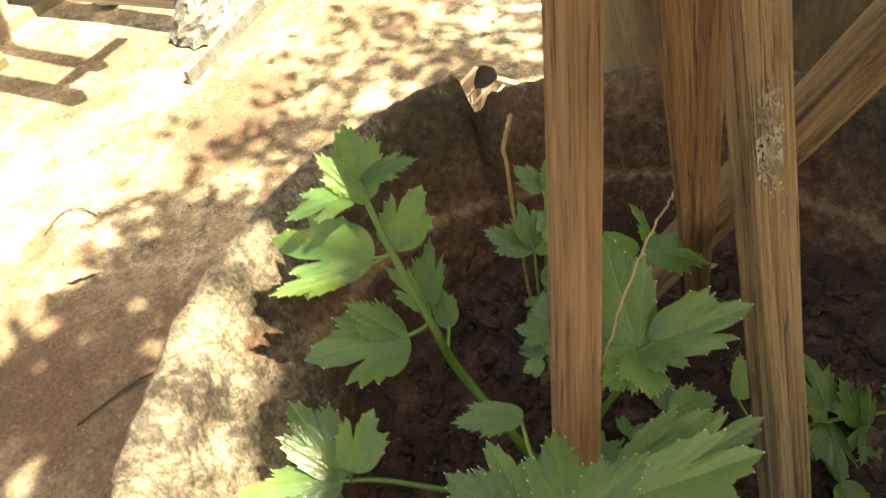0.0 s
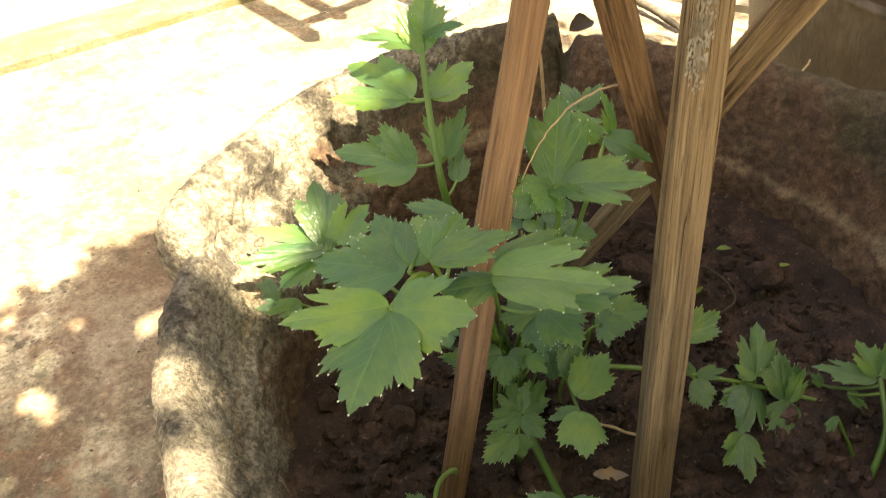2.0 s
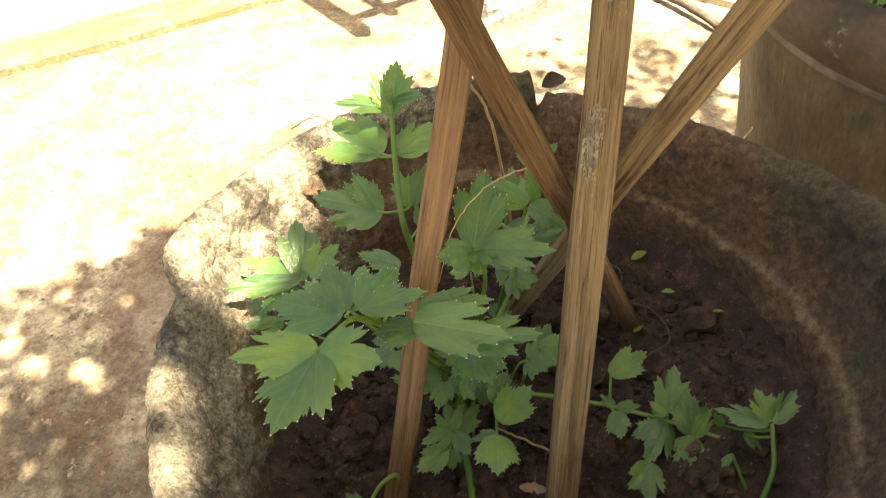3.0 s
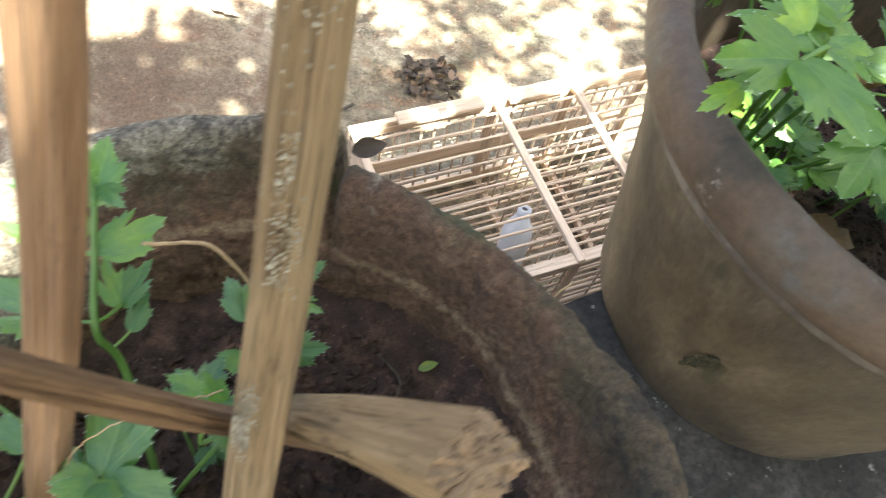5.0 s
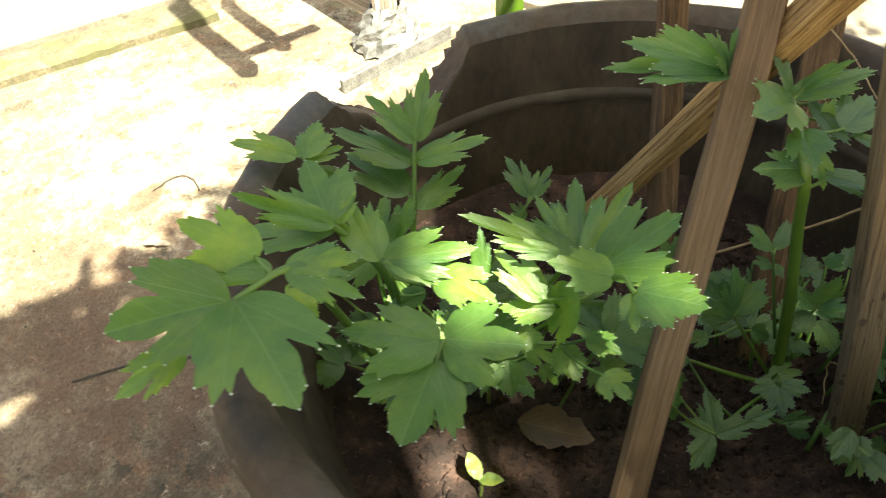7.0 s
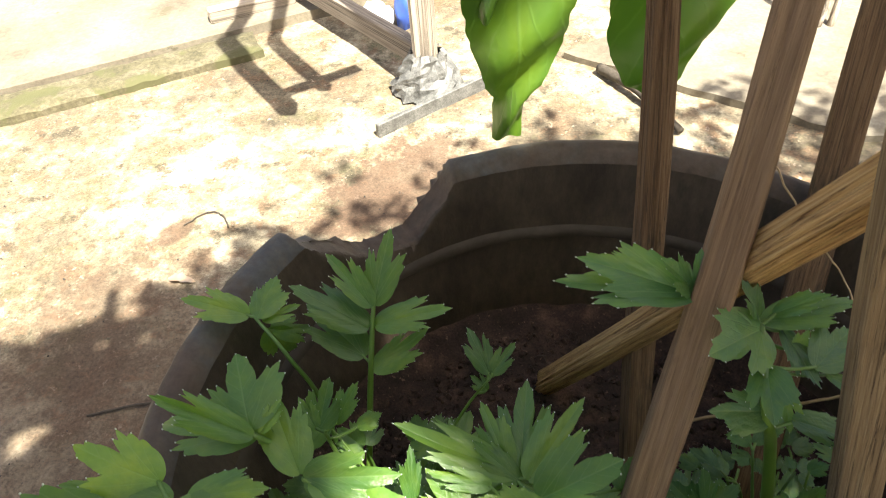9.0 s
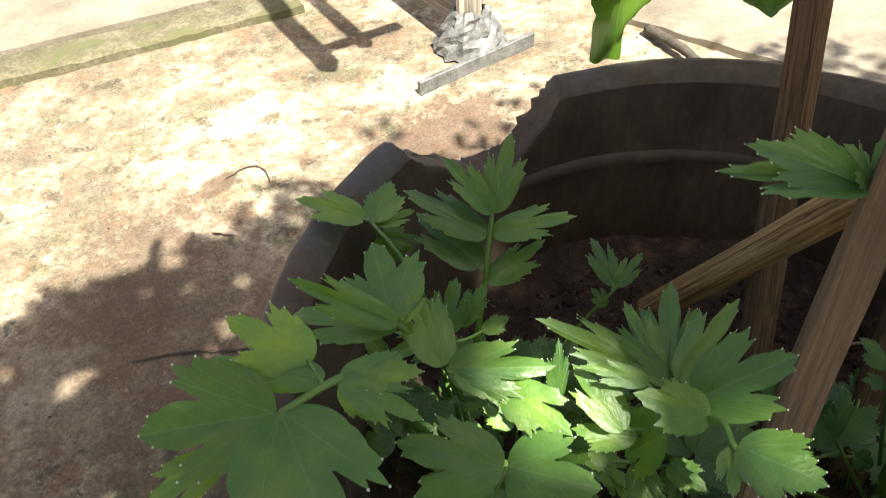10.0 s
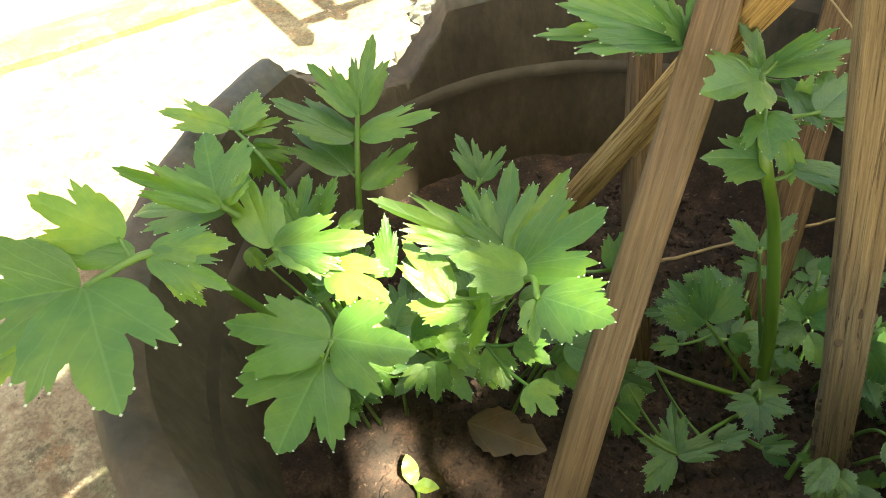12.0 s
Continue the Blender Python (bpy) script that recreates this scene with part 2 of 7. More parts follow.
def pot_crust(name, centre):
    """Old cement: brown crust, red-brown crumbling inner face, pale lichen on the rim and the weather side."""
    m, n, l, p = nodes_of(name)
    v = coords(n, l)
    sep = n.new("ShaderNodeSeparateXYZ")
    l.new(v, sep.inputs[0])
    a, b, c = noise_node(n, l, v, 16, 9, 0.68), noise_node(n, l, v, 210, 7, 0.75), noise_node(n, l, v, 60, 8, 0.75)
    dx, dy = math_node(n, l, "SUBTRACT", sep.outputs[0], centre[0]), math_node(n, l, "SUBTRACT", sep.outputs[1], centre[1])
    rad = math_node(n, l, "SQRT", math_node(n, l, "ADD", math_node(n, l, "MULTIPLY", dx, dx), math_node(n, l, "MULTIPLY", dy, dy)))
    outer = ramp(n, [(0.32, (0.06, 0.044, 0.024)), (0.45, (0.11, 0.08, 0.045)), (0.56, (0.155, 0.115, 0.066)), (0.72, (0.26, 0.21, 0.13))])
    inner = ramp(n, [(0.34, (0.085, 0.046, 0.025)), (0.45, (0.165, 0.092, 0.053)), (0.55, (0.235, 0.14, 0.084)), (0.68, (0.36, 0.25, 0.16))])
    pale = ramp(n, [(0.37, (0.055, 0.047, 0.034)), (0.44, (0.19, 0.16, 0.112)), (0.51, (0.33, 0.285, 0.21)), (0.62, (0.47, 0.425, 0.335))])
    for r in (outer, inner, pale):
        l.new(math_node(n, l, "ADD", math_node(n, l, "ADD", math_node(n, l, "MULTIPLY", a, 0.4), math_node(n, l, "MULTIPLY", c, 0.3)), math_node(n, l, "MULTIPLY", b, 0.3)), r.inputs[0])
    inside = ramp(n, [(0.46, (1, 1, 1)), (0.54, (0, 0, 0))])
    l.new(math_node(n, l, "ADD", math_node(n, l, "MULTIPLY", math_node(n, l, "SUBTRACT", rad, 0.192), 8.0), math_node(n, l, "ADD", math_node(n, l, "MULTIPLY", a, 0.5), 0.25)), inside.inputs[0])
    moss = ramp(n, [(0.52, (0, 0, 0)), (0.64, (0.75, 0.75, 0.75))])
    l.new(noise_node(n, l, v, 8, 7, 0.7), moss.inputs[0])
    mossy = mix_col(n, l, moss.outputs[0], outer.outputs[0], (0.075, 0.088, 0.036))
    col = mix_col(n, l, inside.outputs[0], mossy, inner.outputs[0])
    lich = math_node(n, l, "ADD", math_node(n, l, "MULTIPLY", math_node(n, l, "SUBTRACT", noise_node(n, l, v, 11, 8, 0.72), 0.5), 3.4), math_node(n, l, "MULTIPLY", math_node(n, l, "SUBTRACT", sep.outputs[2], 1.035), 9.0))
    lich = math_node(n, l, "SUBTRACT", math_node(n, l, "SUBTRACT", lich, math_node(n, l, "MULTIPLY", dx, 5.6)), 0.12)
    lr = ramp(n, [(0.2, (0, 0, 0)), (0.42, (1, 1, 1))])
    l.new(lich, lr.inputs[0])
    col = mix_col(n, l, lr.outputs[0], col, pale.outputs[0])
    worn = math_node(n, l, "SUBTRACT", 1.0, math_node(n, l, "MULTIPLY", math_node(n, l, "ABSOLUTE", math_node(n, l, "SUBTRACT", sep.outputs[2], 1.006)), 95.0))
    worn = math_node(n, l, "MULTIPLY", math_node(n, l, "MAXIMUM", worn, 0.0), inside.outputs[0])
    wr = ramp(n, [(0.3, (0, 0, 0)), (0.48, (1, 1, 1))])
    l.new(math_node(n, l, "MULTIPLY", worn, c), wr.inputs[0])
    col = mix_col(n, l, math_node(n, l, "MULTIPLY", wr.outputs[0], 0.6), col, (0.42, 0.31, 0.19))
    soot = ramp(n, [(0.53, (0, 0, 0)), (0.6, (1, 1, 1))])
    l.new(noise_node(n, l, v, 27, 6, 0.7), soot.inputs[0])
    # dark crust keeps off the crumbling inner face
    col = mix_col(n, l, math_node(n, l, "MULTIPLY", soot.outputs[0], math_node(n, l, "SUBTRACT", 0.75, math_node(n, l, "MULTIPLY", inside.outputs[0], 0.5))), col, (0.05, 0.042, 0.032))
    g = ramp(n, [(0.34, (0.5,) * 3), (0.64, (1.15,) * 3)])
    l.new(b, g.inputs[0])
    col = mix_col(n, l, 1.0, col, g.outputs[0], "MULTIPLY")
    # crumbs and flakes, each with its own tone, with dark joints between them
    cells = n.new("ShaderNodeTexVoronoi")
    cells.inputs["Scale"].default_value = 620
    l.new(warped(n, l, v, 40, 0.012), cells.inputs["Vector"])
    tone = ramp(n, [(0.0, (0.5, 0.48, 0.46)), (0.3, (0.85,) * 3), (0.7, (1.08,) * 3), (1.0, (1.45, 1.42, 1.36))])
    split = n.new("ShaderNodeSeparateColor")
    l.new(cells.outputs["Color"], split.inputs[0])
    l.new(split.outputs[0], tone.inputs[0])
    col = mix_col(n, l, math_node(n, l, "ADD", 0.3, math_node(n, l, "MULTIPLY", lr.outputs[0], 0.5)), col, mix_col(n, l, 1.0, col, tone.outputs[0], "MULTIPLY"))
    pit = ramp(n, [(0.6, (0, 0, 0)), (0.65, (1, 1, 1))])
    l.new(noise_node(n, l, v, 420, 4, 0.6), pit.inputs[0])
    col = mix_col(n, l, math_node(n, l, "MULTIPLY", pit.outputs[0], 0.6), col, (0.03, 0.022, 0.014))
    l.new(col, p.inputs["Base Color"])
    p.inputs["Roughness"].default_value = 0.93
    h = math_node(n, l, "ADD", math_node(n, l, "MULTIPLY", c, 0.35), math_node(n, l, "MULTIPLY", b, 0.9))
    h = math_node(n, l, "SUBTRACT", h, math_node(n, l, "MULTIPLY", cells.outputs["Distance"], 0.15))
    bump_to(n, l, p, h, 1.0, 0.0045)
    return m


M_POT_A = pot_crust("weathered cement pot", (-0.374, -0.047))
M_POT_B = crust("brown plastered pot", [(0.32, (0.026, 0.022, 0.014)), (0.43, (0.058, 0.046, 0.029)), (0.55, (0.095, 0.074, 0.047)), (0.7, (0.17, 0.138, 0.095))], 7.0, 120, 0.62, 0.8, 0.003, (0.6, 1.15), (0.6, 11, (0.055, 0.054, 0.03)), (1.8, 1.8, 0.65))
M_POT_B_RIM = crust("worn painted rim", [(0.36, (0.066, 0.05, 0.035)), (0.46, (0.105, 0.07, 0.045)), (0.56, (0.105, 0.083, 0.062)), (0.64, (0.1, 0.1, 0.098)), (0.72, (0.13, 0.1, 0.075))], 13.0, 130, 0.68, 0.6, 0.002, (0.64, 1.14), (0.66, 34, (0.21, 0.18, 0.15)))
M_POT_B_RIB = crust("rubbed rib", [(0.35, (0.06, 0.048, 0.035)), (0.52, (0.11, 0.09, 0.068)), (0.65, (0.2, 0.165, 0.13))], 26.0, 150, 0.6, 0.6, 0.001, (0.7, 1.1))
M_POT_B_IN = crust("brown inner plaster", [(0.32, (0.045, 0.031, 0.019)), (0.46, (0.084, 0.06, 0.038)), (0.6, (0.12, 0.087, 0.057)), (0.72, (0.17, 0.128, 0.087))], 8.0, 110, 0.7, 0.7, 0.003, (0.6, 1.14), (0.62, 13, (0.04, 0.034, 0.02)), (1.6, 1.6, 0.7))
# inner copy of the rubbed rib, darkened for the shade inside the pot
M_POT_B_STEP = crust("shade-darkened rubbed inner rib", [(0.3, (0.038, 0.027, 0.017)), (0.52, (0.068, 0.05, 0.033)), (0.7, (0.115, 0.09, 0.066))], 18.0, 150, 0.65, 0.4, 0.001, (0.75, 1.05))
M_SOIL = crust("moist dark soil", [(0.3, (0.02, 0.013, 0.01)), (0.52, (0.054, 0.031, 0.023)), (0.72, (0.135, 0.075, 0.054))], 60.0, 620, 0.92, 0.9, 0.0016, (0.3, 1.3), (0.62, 260, (0.16, 0.095, 0.068)))
M_STAKE = wood("weathered split wood", [(0.36, (0.2, 0.135, 0.07)), (0.46, (0.28, 0.195, 0.105)), (0.55, (0.34, 0.25, 0.14)), (0.66, (0.42, 0.33, 0.2))], 1100, 0.85, (0.15, 0.1, 0.056), 0.58, 1.0, checks=0.012)
M_STAKE_SMOOTH = wood("plain brown stake wood", [(0.38, (0.17, 0.105, 0.058)), (0.48, (0.24, 0.155, 0.088)), (0.6, (0.31, 0.21, 0.125))], 1000, 0.8, (0.13, 0.08, 0.045), 0.62, 0.6, checks=0.004)
M_STAKE_GOLD = wood("bright golden split wood", [(0.4, (0.22, 0.11, 0.04)), (0.47, (0.5, 0.3, 0.11)), (0.56, (0.66, 0.44, 0.18)), (0.66, (0.74, 0.55, 0.28))], 900, 0.75, (0.26, 0.14, 0.055), 0.6, 1.0, checks=0.012)
M_STAKE_RED = wood("reddish sawn wood", [(0.36, (0.2, 0.115, 0.06)), (0.5, (0.275, 0.165, 0.09)), (0.66, (0.36, 0.235, 0.135))], 900, 0.78, (0.17, 0.1, 0.055), 0.58, 0.9, checks=0.009)
M_STAKE_DARK = wood("dark split wood", [(0.36, (0.085, 0.046, 0.022)), (0.47, (0.17, 0.098, 0.046)), (0.62, (0.26, 0.165, 0.085))], 1200, 0.85, (0.075, 0.05, 0.026), 0.56, 0.9, checks=0.012)
M_CAGE = wood("pale planed wood", [(0.3, (0.52, 0.37, 0.25)), (0.5, (0.7, 0.54, 0.39)), (0.7, (0.8, 0.66, 0.5))], 220, 0.6, (0.45, 0.3, 0.18), 0.7, 0.2, checks=0.004)
M_LEAF = leafy("celery leaf", (0.066, 0.16, 0.058), (0.105, 0.23, 0.078), (0.15, 0.295, 0.078), 0.34, 0.4)
M_LEAF_PALE = leafy("pale celery leaf", (0.056, 0.142, 0.023), (0.104, 0.226, 0.034), (0.165, 0.305, 0.047), 0.44, 0.32, show=0.3, relief=0.26)
M_TIP = plain("pale tooth tips", (0.62, 0.7, 0.55), 0.5, 0.1)
M_STEM = leafy("celery stalk", (0.09, 0.19, 0.03), (0.14, 0.27, 0.045), (0.22, 0.36, 0.08), 0.4, 0.2)
M_CROWN = leafy("tree leaf", (0.03, 0.06, 0.015), (0.05, 0.1, 0.02), (0.08, 0.14, 0.03), 0.5, 0.25)
M_BARK = crust("grey bark", [(0.3, (0.07, 0.055, 0.04)), (0.6, (0.16, 0.13, 0.1))], 9, 80, 0.95, 0.9, 0.01)


# ---- building ----
def part(name, bm, material, parent=None, label="", smooth=True):
    me = bpy.data.meshes.new(name)
    bm.to_mesh(me)
    bm.free()
    if smooth:
        for f in me.polygons:
            f.use_smooth = True
    for mm in (material if isinstance(material, (list, tuple)) else [material]):
        me.materials.append(mm)
    ob = new(name, me)
    ob.parent = parent
    if label:
        ob["label"] = label
    return ob


def mesh_part(name, verts, faces, material, parent=None, label="", smooth=True):
    me = bpy.data.meshes.new(name)
    me.from_pydata([tuple(v) for v in verts], [], faces)
    if smooth:
        for f in me.polygons:
            f.use_smooth = True
    for mm in (material if isinstance(material, (list, tuple)) else [material]):
        me.materials.append(mm)
    ob = new(name, me)
    ob.parent = parent
    if label:
        ob["label"] = label
    return ob


def fbm(p, scale, octaves=4):
    return noise.fractal(Vector(p) * scale, 0.9, 2.1, octaves)


def empty(name, loc=(0, 0, 0)):
    ob = new(name)
    ob.empty_display_size = 0.02
    ob.location = loc
    return ob


def frame_to(a, b, up=(0, 0, 1)):
    """A matrix at a whose z axis points to b."""
    a, b = Vector(a), Vector(b)
    z = (b - a).normalized()
    x = Vector(up).cross(z)
    if x.length < 1e-4:
        x = Vector((1, 0, 0)).cross(z)
    x.normalize()
    y = z.cross(x)
    m = Matrix((x, y, z)).transposed().to_4x4()
    m.translation = a
    return m


def tube_data(points, radii, sides=7):
    """Vertices and faces of a tube along points."""
    vs, fs = [], []
    prev = None
    pts = [Vector(p) for p in points]
    for i, p in enumerate(pts):
        d = (pts[min(i + 1, len(pts) - 1)] - pts[max(i - 1, 0)]).normalized()
        x = prev if prev is not None else Vector((0.31, 0.2, 0.93)).cross(d)
        x = (x - d * x.dot(d)).normalized()
        prev = x
        y = d.cross(x)
        for k in range(sides):
            a = 2 * math.pi * k / sides
            vs.append(p + (x * math.cos(a) + y * math.sin(a)) * radii[i])
    for i in range(len(pts) - 1):
        for k in range(sides):
            k2 = (k + 1) % sides
            fs.append((i * sides + k, i * sides + k2, (i + 1) * sides + k2, (i + 1) * sides + k))
    fs.append(tuple(range(sides))[::-1])
    fs.append(tuple((len(pts) - 1) * sides + k for k in range(sides)))
    return vs, fs


def bend(a, b, sag, n=10, wob=0.0, seed=0.0):
    """Points from a to b that bow by the vector sag."""
    a, b, s = Vector(a), Vector(b), Vector(sag)
    out = []
    for i in range(n + 1):
        t = i / n
        w = Vector((noise.noise((seed, t * 3, 1.0)), noise.noise((seed, t * 3, 7.0)), noise.noise((seed, t * 3, 13.0)))) * wob
        out.append(a.lerp(b, t) + s * (4 * t * (1 - t)) + w * (4 * t * (1 - t)))
    return out


# ---- ground, kerb, slab and ledge ----
def lines(lo, hi, inner_lo, inner_hi, step):
    a = list(np.arange(inner_lo, inner_hi + 1e-6, step))
    d, x = step, inner_lo
    left = []
    while x > lo:
        d *= 1.45
        x -= d
        left.append(max(x, lo))
    d, x = step, inner_hi
    right = []
    while x < hi:
        d *= 1.45
        x += d
        right.append(min(x, hi))
    return left[::-1] + a + right


def build_ground():
    xs, ys = lines(-60, 60, -2.6, 2.0, 0.028), lines(-60, 60, -0.4, 3.6, 0.028)
    vs = []
    for y in ys:
        for x in xs:
            near = max(0.0, 1 - max(abs(x) - 3, abs(y - 1.5) - 3, 0) / 3)
            vs.append((x, y, near * (0.006 * fbm((x, y, 0), 1.7, 4) + 0.0022 * fbm((x, y, 3), 14, 3) - 0.004)))
    w = len(xs)
    fs = [(j * w + i, j * w + i + 1, (j + 1) * w + i + 1, (j + 1) * w + i) for j in range(len(ys) - 1) for i in range(w - 1)]
    g = mesh_part("ground", vs, fs, M_GROUND)
    tagged(g, "worn mottled concrete yard with moss and dust", "ground", kind="structure")


build_ground()


def slab(name, corners, z0, z1, material, label, category, chip=0.006, step=0.03):
    """A block over a four-cornered plan, with worn edges."""
    c = [Vector((*p, 0)) for p in corners]
    n = max(4, int((c[1] - c[0]).length / step))
    k = max(4, int((c[3] - c[0]).length / step))
    n, k = min(n, 120), min(k, 40)
    vs, fs = [], []
    top = {}
    for j in range(k + 1):
        for i in range(n + 1):
            p = c[0].lerp(c[1], i / n).lerp(c[3].lerp(c[2], i / n), j / k)
            e = min(i, n - i) == 0 or min(j, k - j) == 0
            z = z1 + chip * 0.5 * fbm(p, 9, 3) - (chip * (0.8 + 0.6 * fbm(p, 20, 3)) if e else 0)
            top[i, j] = len(vs)
            vs.append((p.x + (chip * 0.7 * fbm(p, 17, 3) if e else 0), p.y + (chip * 0.7 * fbm(p + Vector((5, 0, 0)), 17, 3) if e else 0), z))
    for j in range(k):
        for i in range(n):
            fs.append((top[i, j], top[i + 1, j], top[i + 1, j + 1], top[i, j + 1]))
    ring = [(i, 0) for i in range(n)] + [(n, j) for j in range(k)] + [(i, k) for i in range(n, 0, -1)] + [(0, j) for j in range(k, 0, -1)]
    low = []
    for r in ring:
        x, y, _ = vs[top[r]]
        low.append(len(vs))
        vs.append((x, y, z0))
    for q in range(len(ring)):
        q2 = (q + 1) % len(ring)
        fs.append((top[ring[q]], low[q], low[q2], top[ring[q2]]))
    fs.append(tuple(low)[::-1])
    ob = mesh_part(name, vs, fs, material, smooth=False)
    return tagged(ob, label, category, kind="structure")


# raised cement walk beyond the yard, with a mossy kerb along it
KX, KY = Vector((0.925, 0.38)), Vector((-0.38, 0.925))
kerb0 = Vector((-1.31, 2.55))


def along(a, b):
    p = kerb0 + KX * a + KY * b
    return (p.x, p.y)


slab("kerb", [along(-5, -0.16), along(0.55, -0.15), along(0.55, 0.035), along(-5, 0.035)], -0.05, 0.035, M_KERB, "low mossy cement kerb beside the yard", "kerb", 0.012)
slab("pavement", [along(-5, 0.038), along(4, 0.06), along(4, 6), along(-5, 6)], -0.05, 0.042, M_PAVE, "pale cement walk in full sun", "pavement", 0.004, 0.08)
slab("road", [(0.42, 2.45), (1.25, 1.84), (6.0, 1.2), (5.0, 5.0)], -0.05, 0.03, M_PAVE, "cracked pale cement slab in full sun", "pavement", 0.012, 0.05)

# the ledge under the pots
LX, LY = Vector((0.897, 0.442)), Vector((-0.442, 0.897))
ledge0 = Vector((-0.435, 0.058))


def on_ledge(a, b):
    p = ledge0 + LX * a + LY * b
    return (p.x, p.y)


slab("wall_ledge", [on_ledge(-2.2, -0.42), on_ledge(2.4, -0.42), on_ledge(2.4, 0), on_ledge(-2.2, 0)], -0.05, 0.8, M_LEDGE, "dark stained cement ledge that carries the pots", "ledge", 0.006, 0.025)


# ---- pots ----
def smooth01(x, a, b):
    t = min(1.0, max(0.0, (x - a) / (b - a)))
    return t * t * (3 - 2 * t)


def revolve(parent, name, profile, first, last, centre, shape, material, seg=288, label=""):
    """One zone of a pot turned from a profile of (r, z); shape(angle, r, z, i) returns the worn r and z."""
    vs, fs = [], []
    zone = profile[first:last + 1]
    n = len(zone)
    for s in range(seg):
        a = 2 * math.pi * s / seg
        for i, (r, z) in enumerate(zone):
            r2, z2 = shape(a, r, z, i + first)
            vs.append((centre[0] + r2 * math.cos(a), centre[1] + r2 * math.sin(a), z2))
    for s in range(seg):
        s2 = (s + 1) % seg
        for i in range(n - 1):
            fs.append((s * n + i, s2 * n + i, s2 * n + i + 1, s * n + i + 1))
    ob = mesh_part(name, vs, fs, material, parent, label)
    ob.matrix_parent_inverse = Matrix.Translation(parent.location).inverted()
    return ob


def index_at(profile, z, inside):
    """The index of the profile's point nearest to height z, on its outer or inner run."""
    top = max(range(len(profile)), key=lambda i: profile[i][1])
    rng = range(top, len(profile)) if inside else range(0, top)
    return min(rng, key=lambda i: abs(profile[i][1] - z))


def dense(profile, step):
    out = [profile[0]]
    for (r0, z0), (r1, z1) in zip(profile, profile[1:]):
        k = max(1, int(math.hypot(r1 - r0, z1 - z0) / step))
        out += [(r0 + (r1 - r0) * i / k, z0 + (z1 - z0) * i / k) for i in range(1, k + 1)]
    return out


A_C, A_Z = (-0.374, -0.047), 1.064
B_C, B_Z = (0.077, 0.238), 1.114


def arc_gap(deg, centre, half):
    d = (deg - centre + 180) % 360 - 180
    return max(0.0, 1 - abs(d) / half)


# outer radius of the uneven rim by angle, in degrees; it steps at the split (78) and at the broken side (161)
RIM_A = [(0, 0.229), (10, 0.231), (20, 0.224), (30, 0.212), (43, 0.205), (66, 0.203), (77, 0.205), (79.5, 0.225), (92, 0.229), (104, 0.229), (117, 0.228), (141, 0.2295), (156, 0.2345), (160.3, 0.232), (162.5, 0.2135), (172, 0.2145), (182, 0.2125), (198, 0.209), (230, 0.206), (280, 0.212), (330, 0.224), (360, 0.229)]


def by_angle(table, deg):
    for (d0, v0), (d1, v1) in zip(table, table[1:]):
        if d0 <= deg <= d1:
            t = (deg - d0) / (d1 - d0)
            return v0 + (v1 - v0) * t * t * (3 - 2 * t)
    return table[-1][1]


def shape_a(a, r, z, i):
    deg = math.degrees(a) % 360
    p = (math.cos(a) * r, math.sin(a) * r, z)
    hi = smooth01(z, 0.985, 1.04)
    full = by_angle(RIM_A, deg) / 0.2135
    low = 1.0
    # the foot and the soil line stay round; the rim carries the steps
    r2 = r * (low + (full - low) * (hi if i > A_TOP else smooth01(z, 0.86, 1.03)))
    r2 += 0.002 * fbm(p, 14, 3) + 0.0013 * fbm(p, 70, 4) + 0.0013 * fbm(p, 190, 2)
    crease = max(0.0, 1 - abs(fbm(p, 21, 3)) / 0.07) * hi
    r2 -= 0.001 * crease
    # crumbling inner face with a lumpy shoulder above the soil
    if i > A_TOP + 4:
        r2 += 0.003 * abs(fbm(p, 38, 3)) + 0.0025 * fbm(p, 110, 3)
    z2 = z + hi * (0.003 * fbm((p[0], p[1], 3), 8, 3) + 0.0013 * fbm(p, 60, 3) - 0.001 * crease + 0.0012 * fbm(p, 170, 2))
    # the far side stands a little higher
    z2 += hi * 0.009 * math.cos(a - 0.85)
    # the split in the far rim: one side stands out over the other
    d = (deg - 78.3 + 180) % 360 - 180
    z2 -= hi * 0.02 * max(0, 1 - abs(d) / 1.8)
    z2 += hi * 0.006 * smooth01(d, 0, 2) * max(0, 1 - max(d, 0) / 14)
    # the chipped lip at the side, with a crack before it and a lower broken piece after it
    z2 -= hi * 0.022 * arc_gap(deg, 161.3, 1.9)
    z2 -= hi * 0.012 * max(0.0, 1 - abs(deg - 152.5 - 90 * (r - 0.2)) / 0.9)
    z2 -= hi * 0.010 * smooth01(deg, 161, 163) * (1 - smooth01(deg, 195, 225))
    return r2, z2


prof_a = dense([(0.02, 0.8), (0.125, 0.8), (0.134, 0.808), (0.165, 0.88), (0.192, 0.96), (0.2, 1.0), (0.207, 1.02), (0.2125, 1.036), (0.2135, 1.046), (0.2105, 1.056), (0.205, 1.062), (0.199, 1.063), (0.193, 1.0585), (0.188, 1.049), (0.185, 1.032), (0.182, 1.014), (0.179, 1.006), (0.1745, 1.0), (0.173, 0.99), (0.171, 0.972), (0.166, 0.93), (0.152, 0.87), (0.02, 0.86)], 0.0032)
A_TOP = max(range(len(prof_a)), key=lambda i: prof_a[i][1])
pot_a = empty("planter_pot", (*A_C, 0.8))
k1, k2 = index_at(prof_a, 1.03, False), index_at(prof_a, 1.042, True)
revolve(pot_a, "outer_wall", prof_a, 0, k1, A_C, shape_a, M_POT_A, 680)
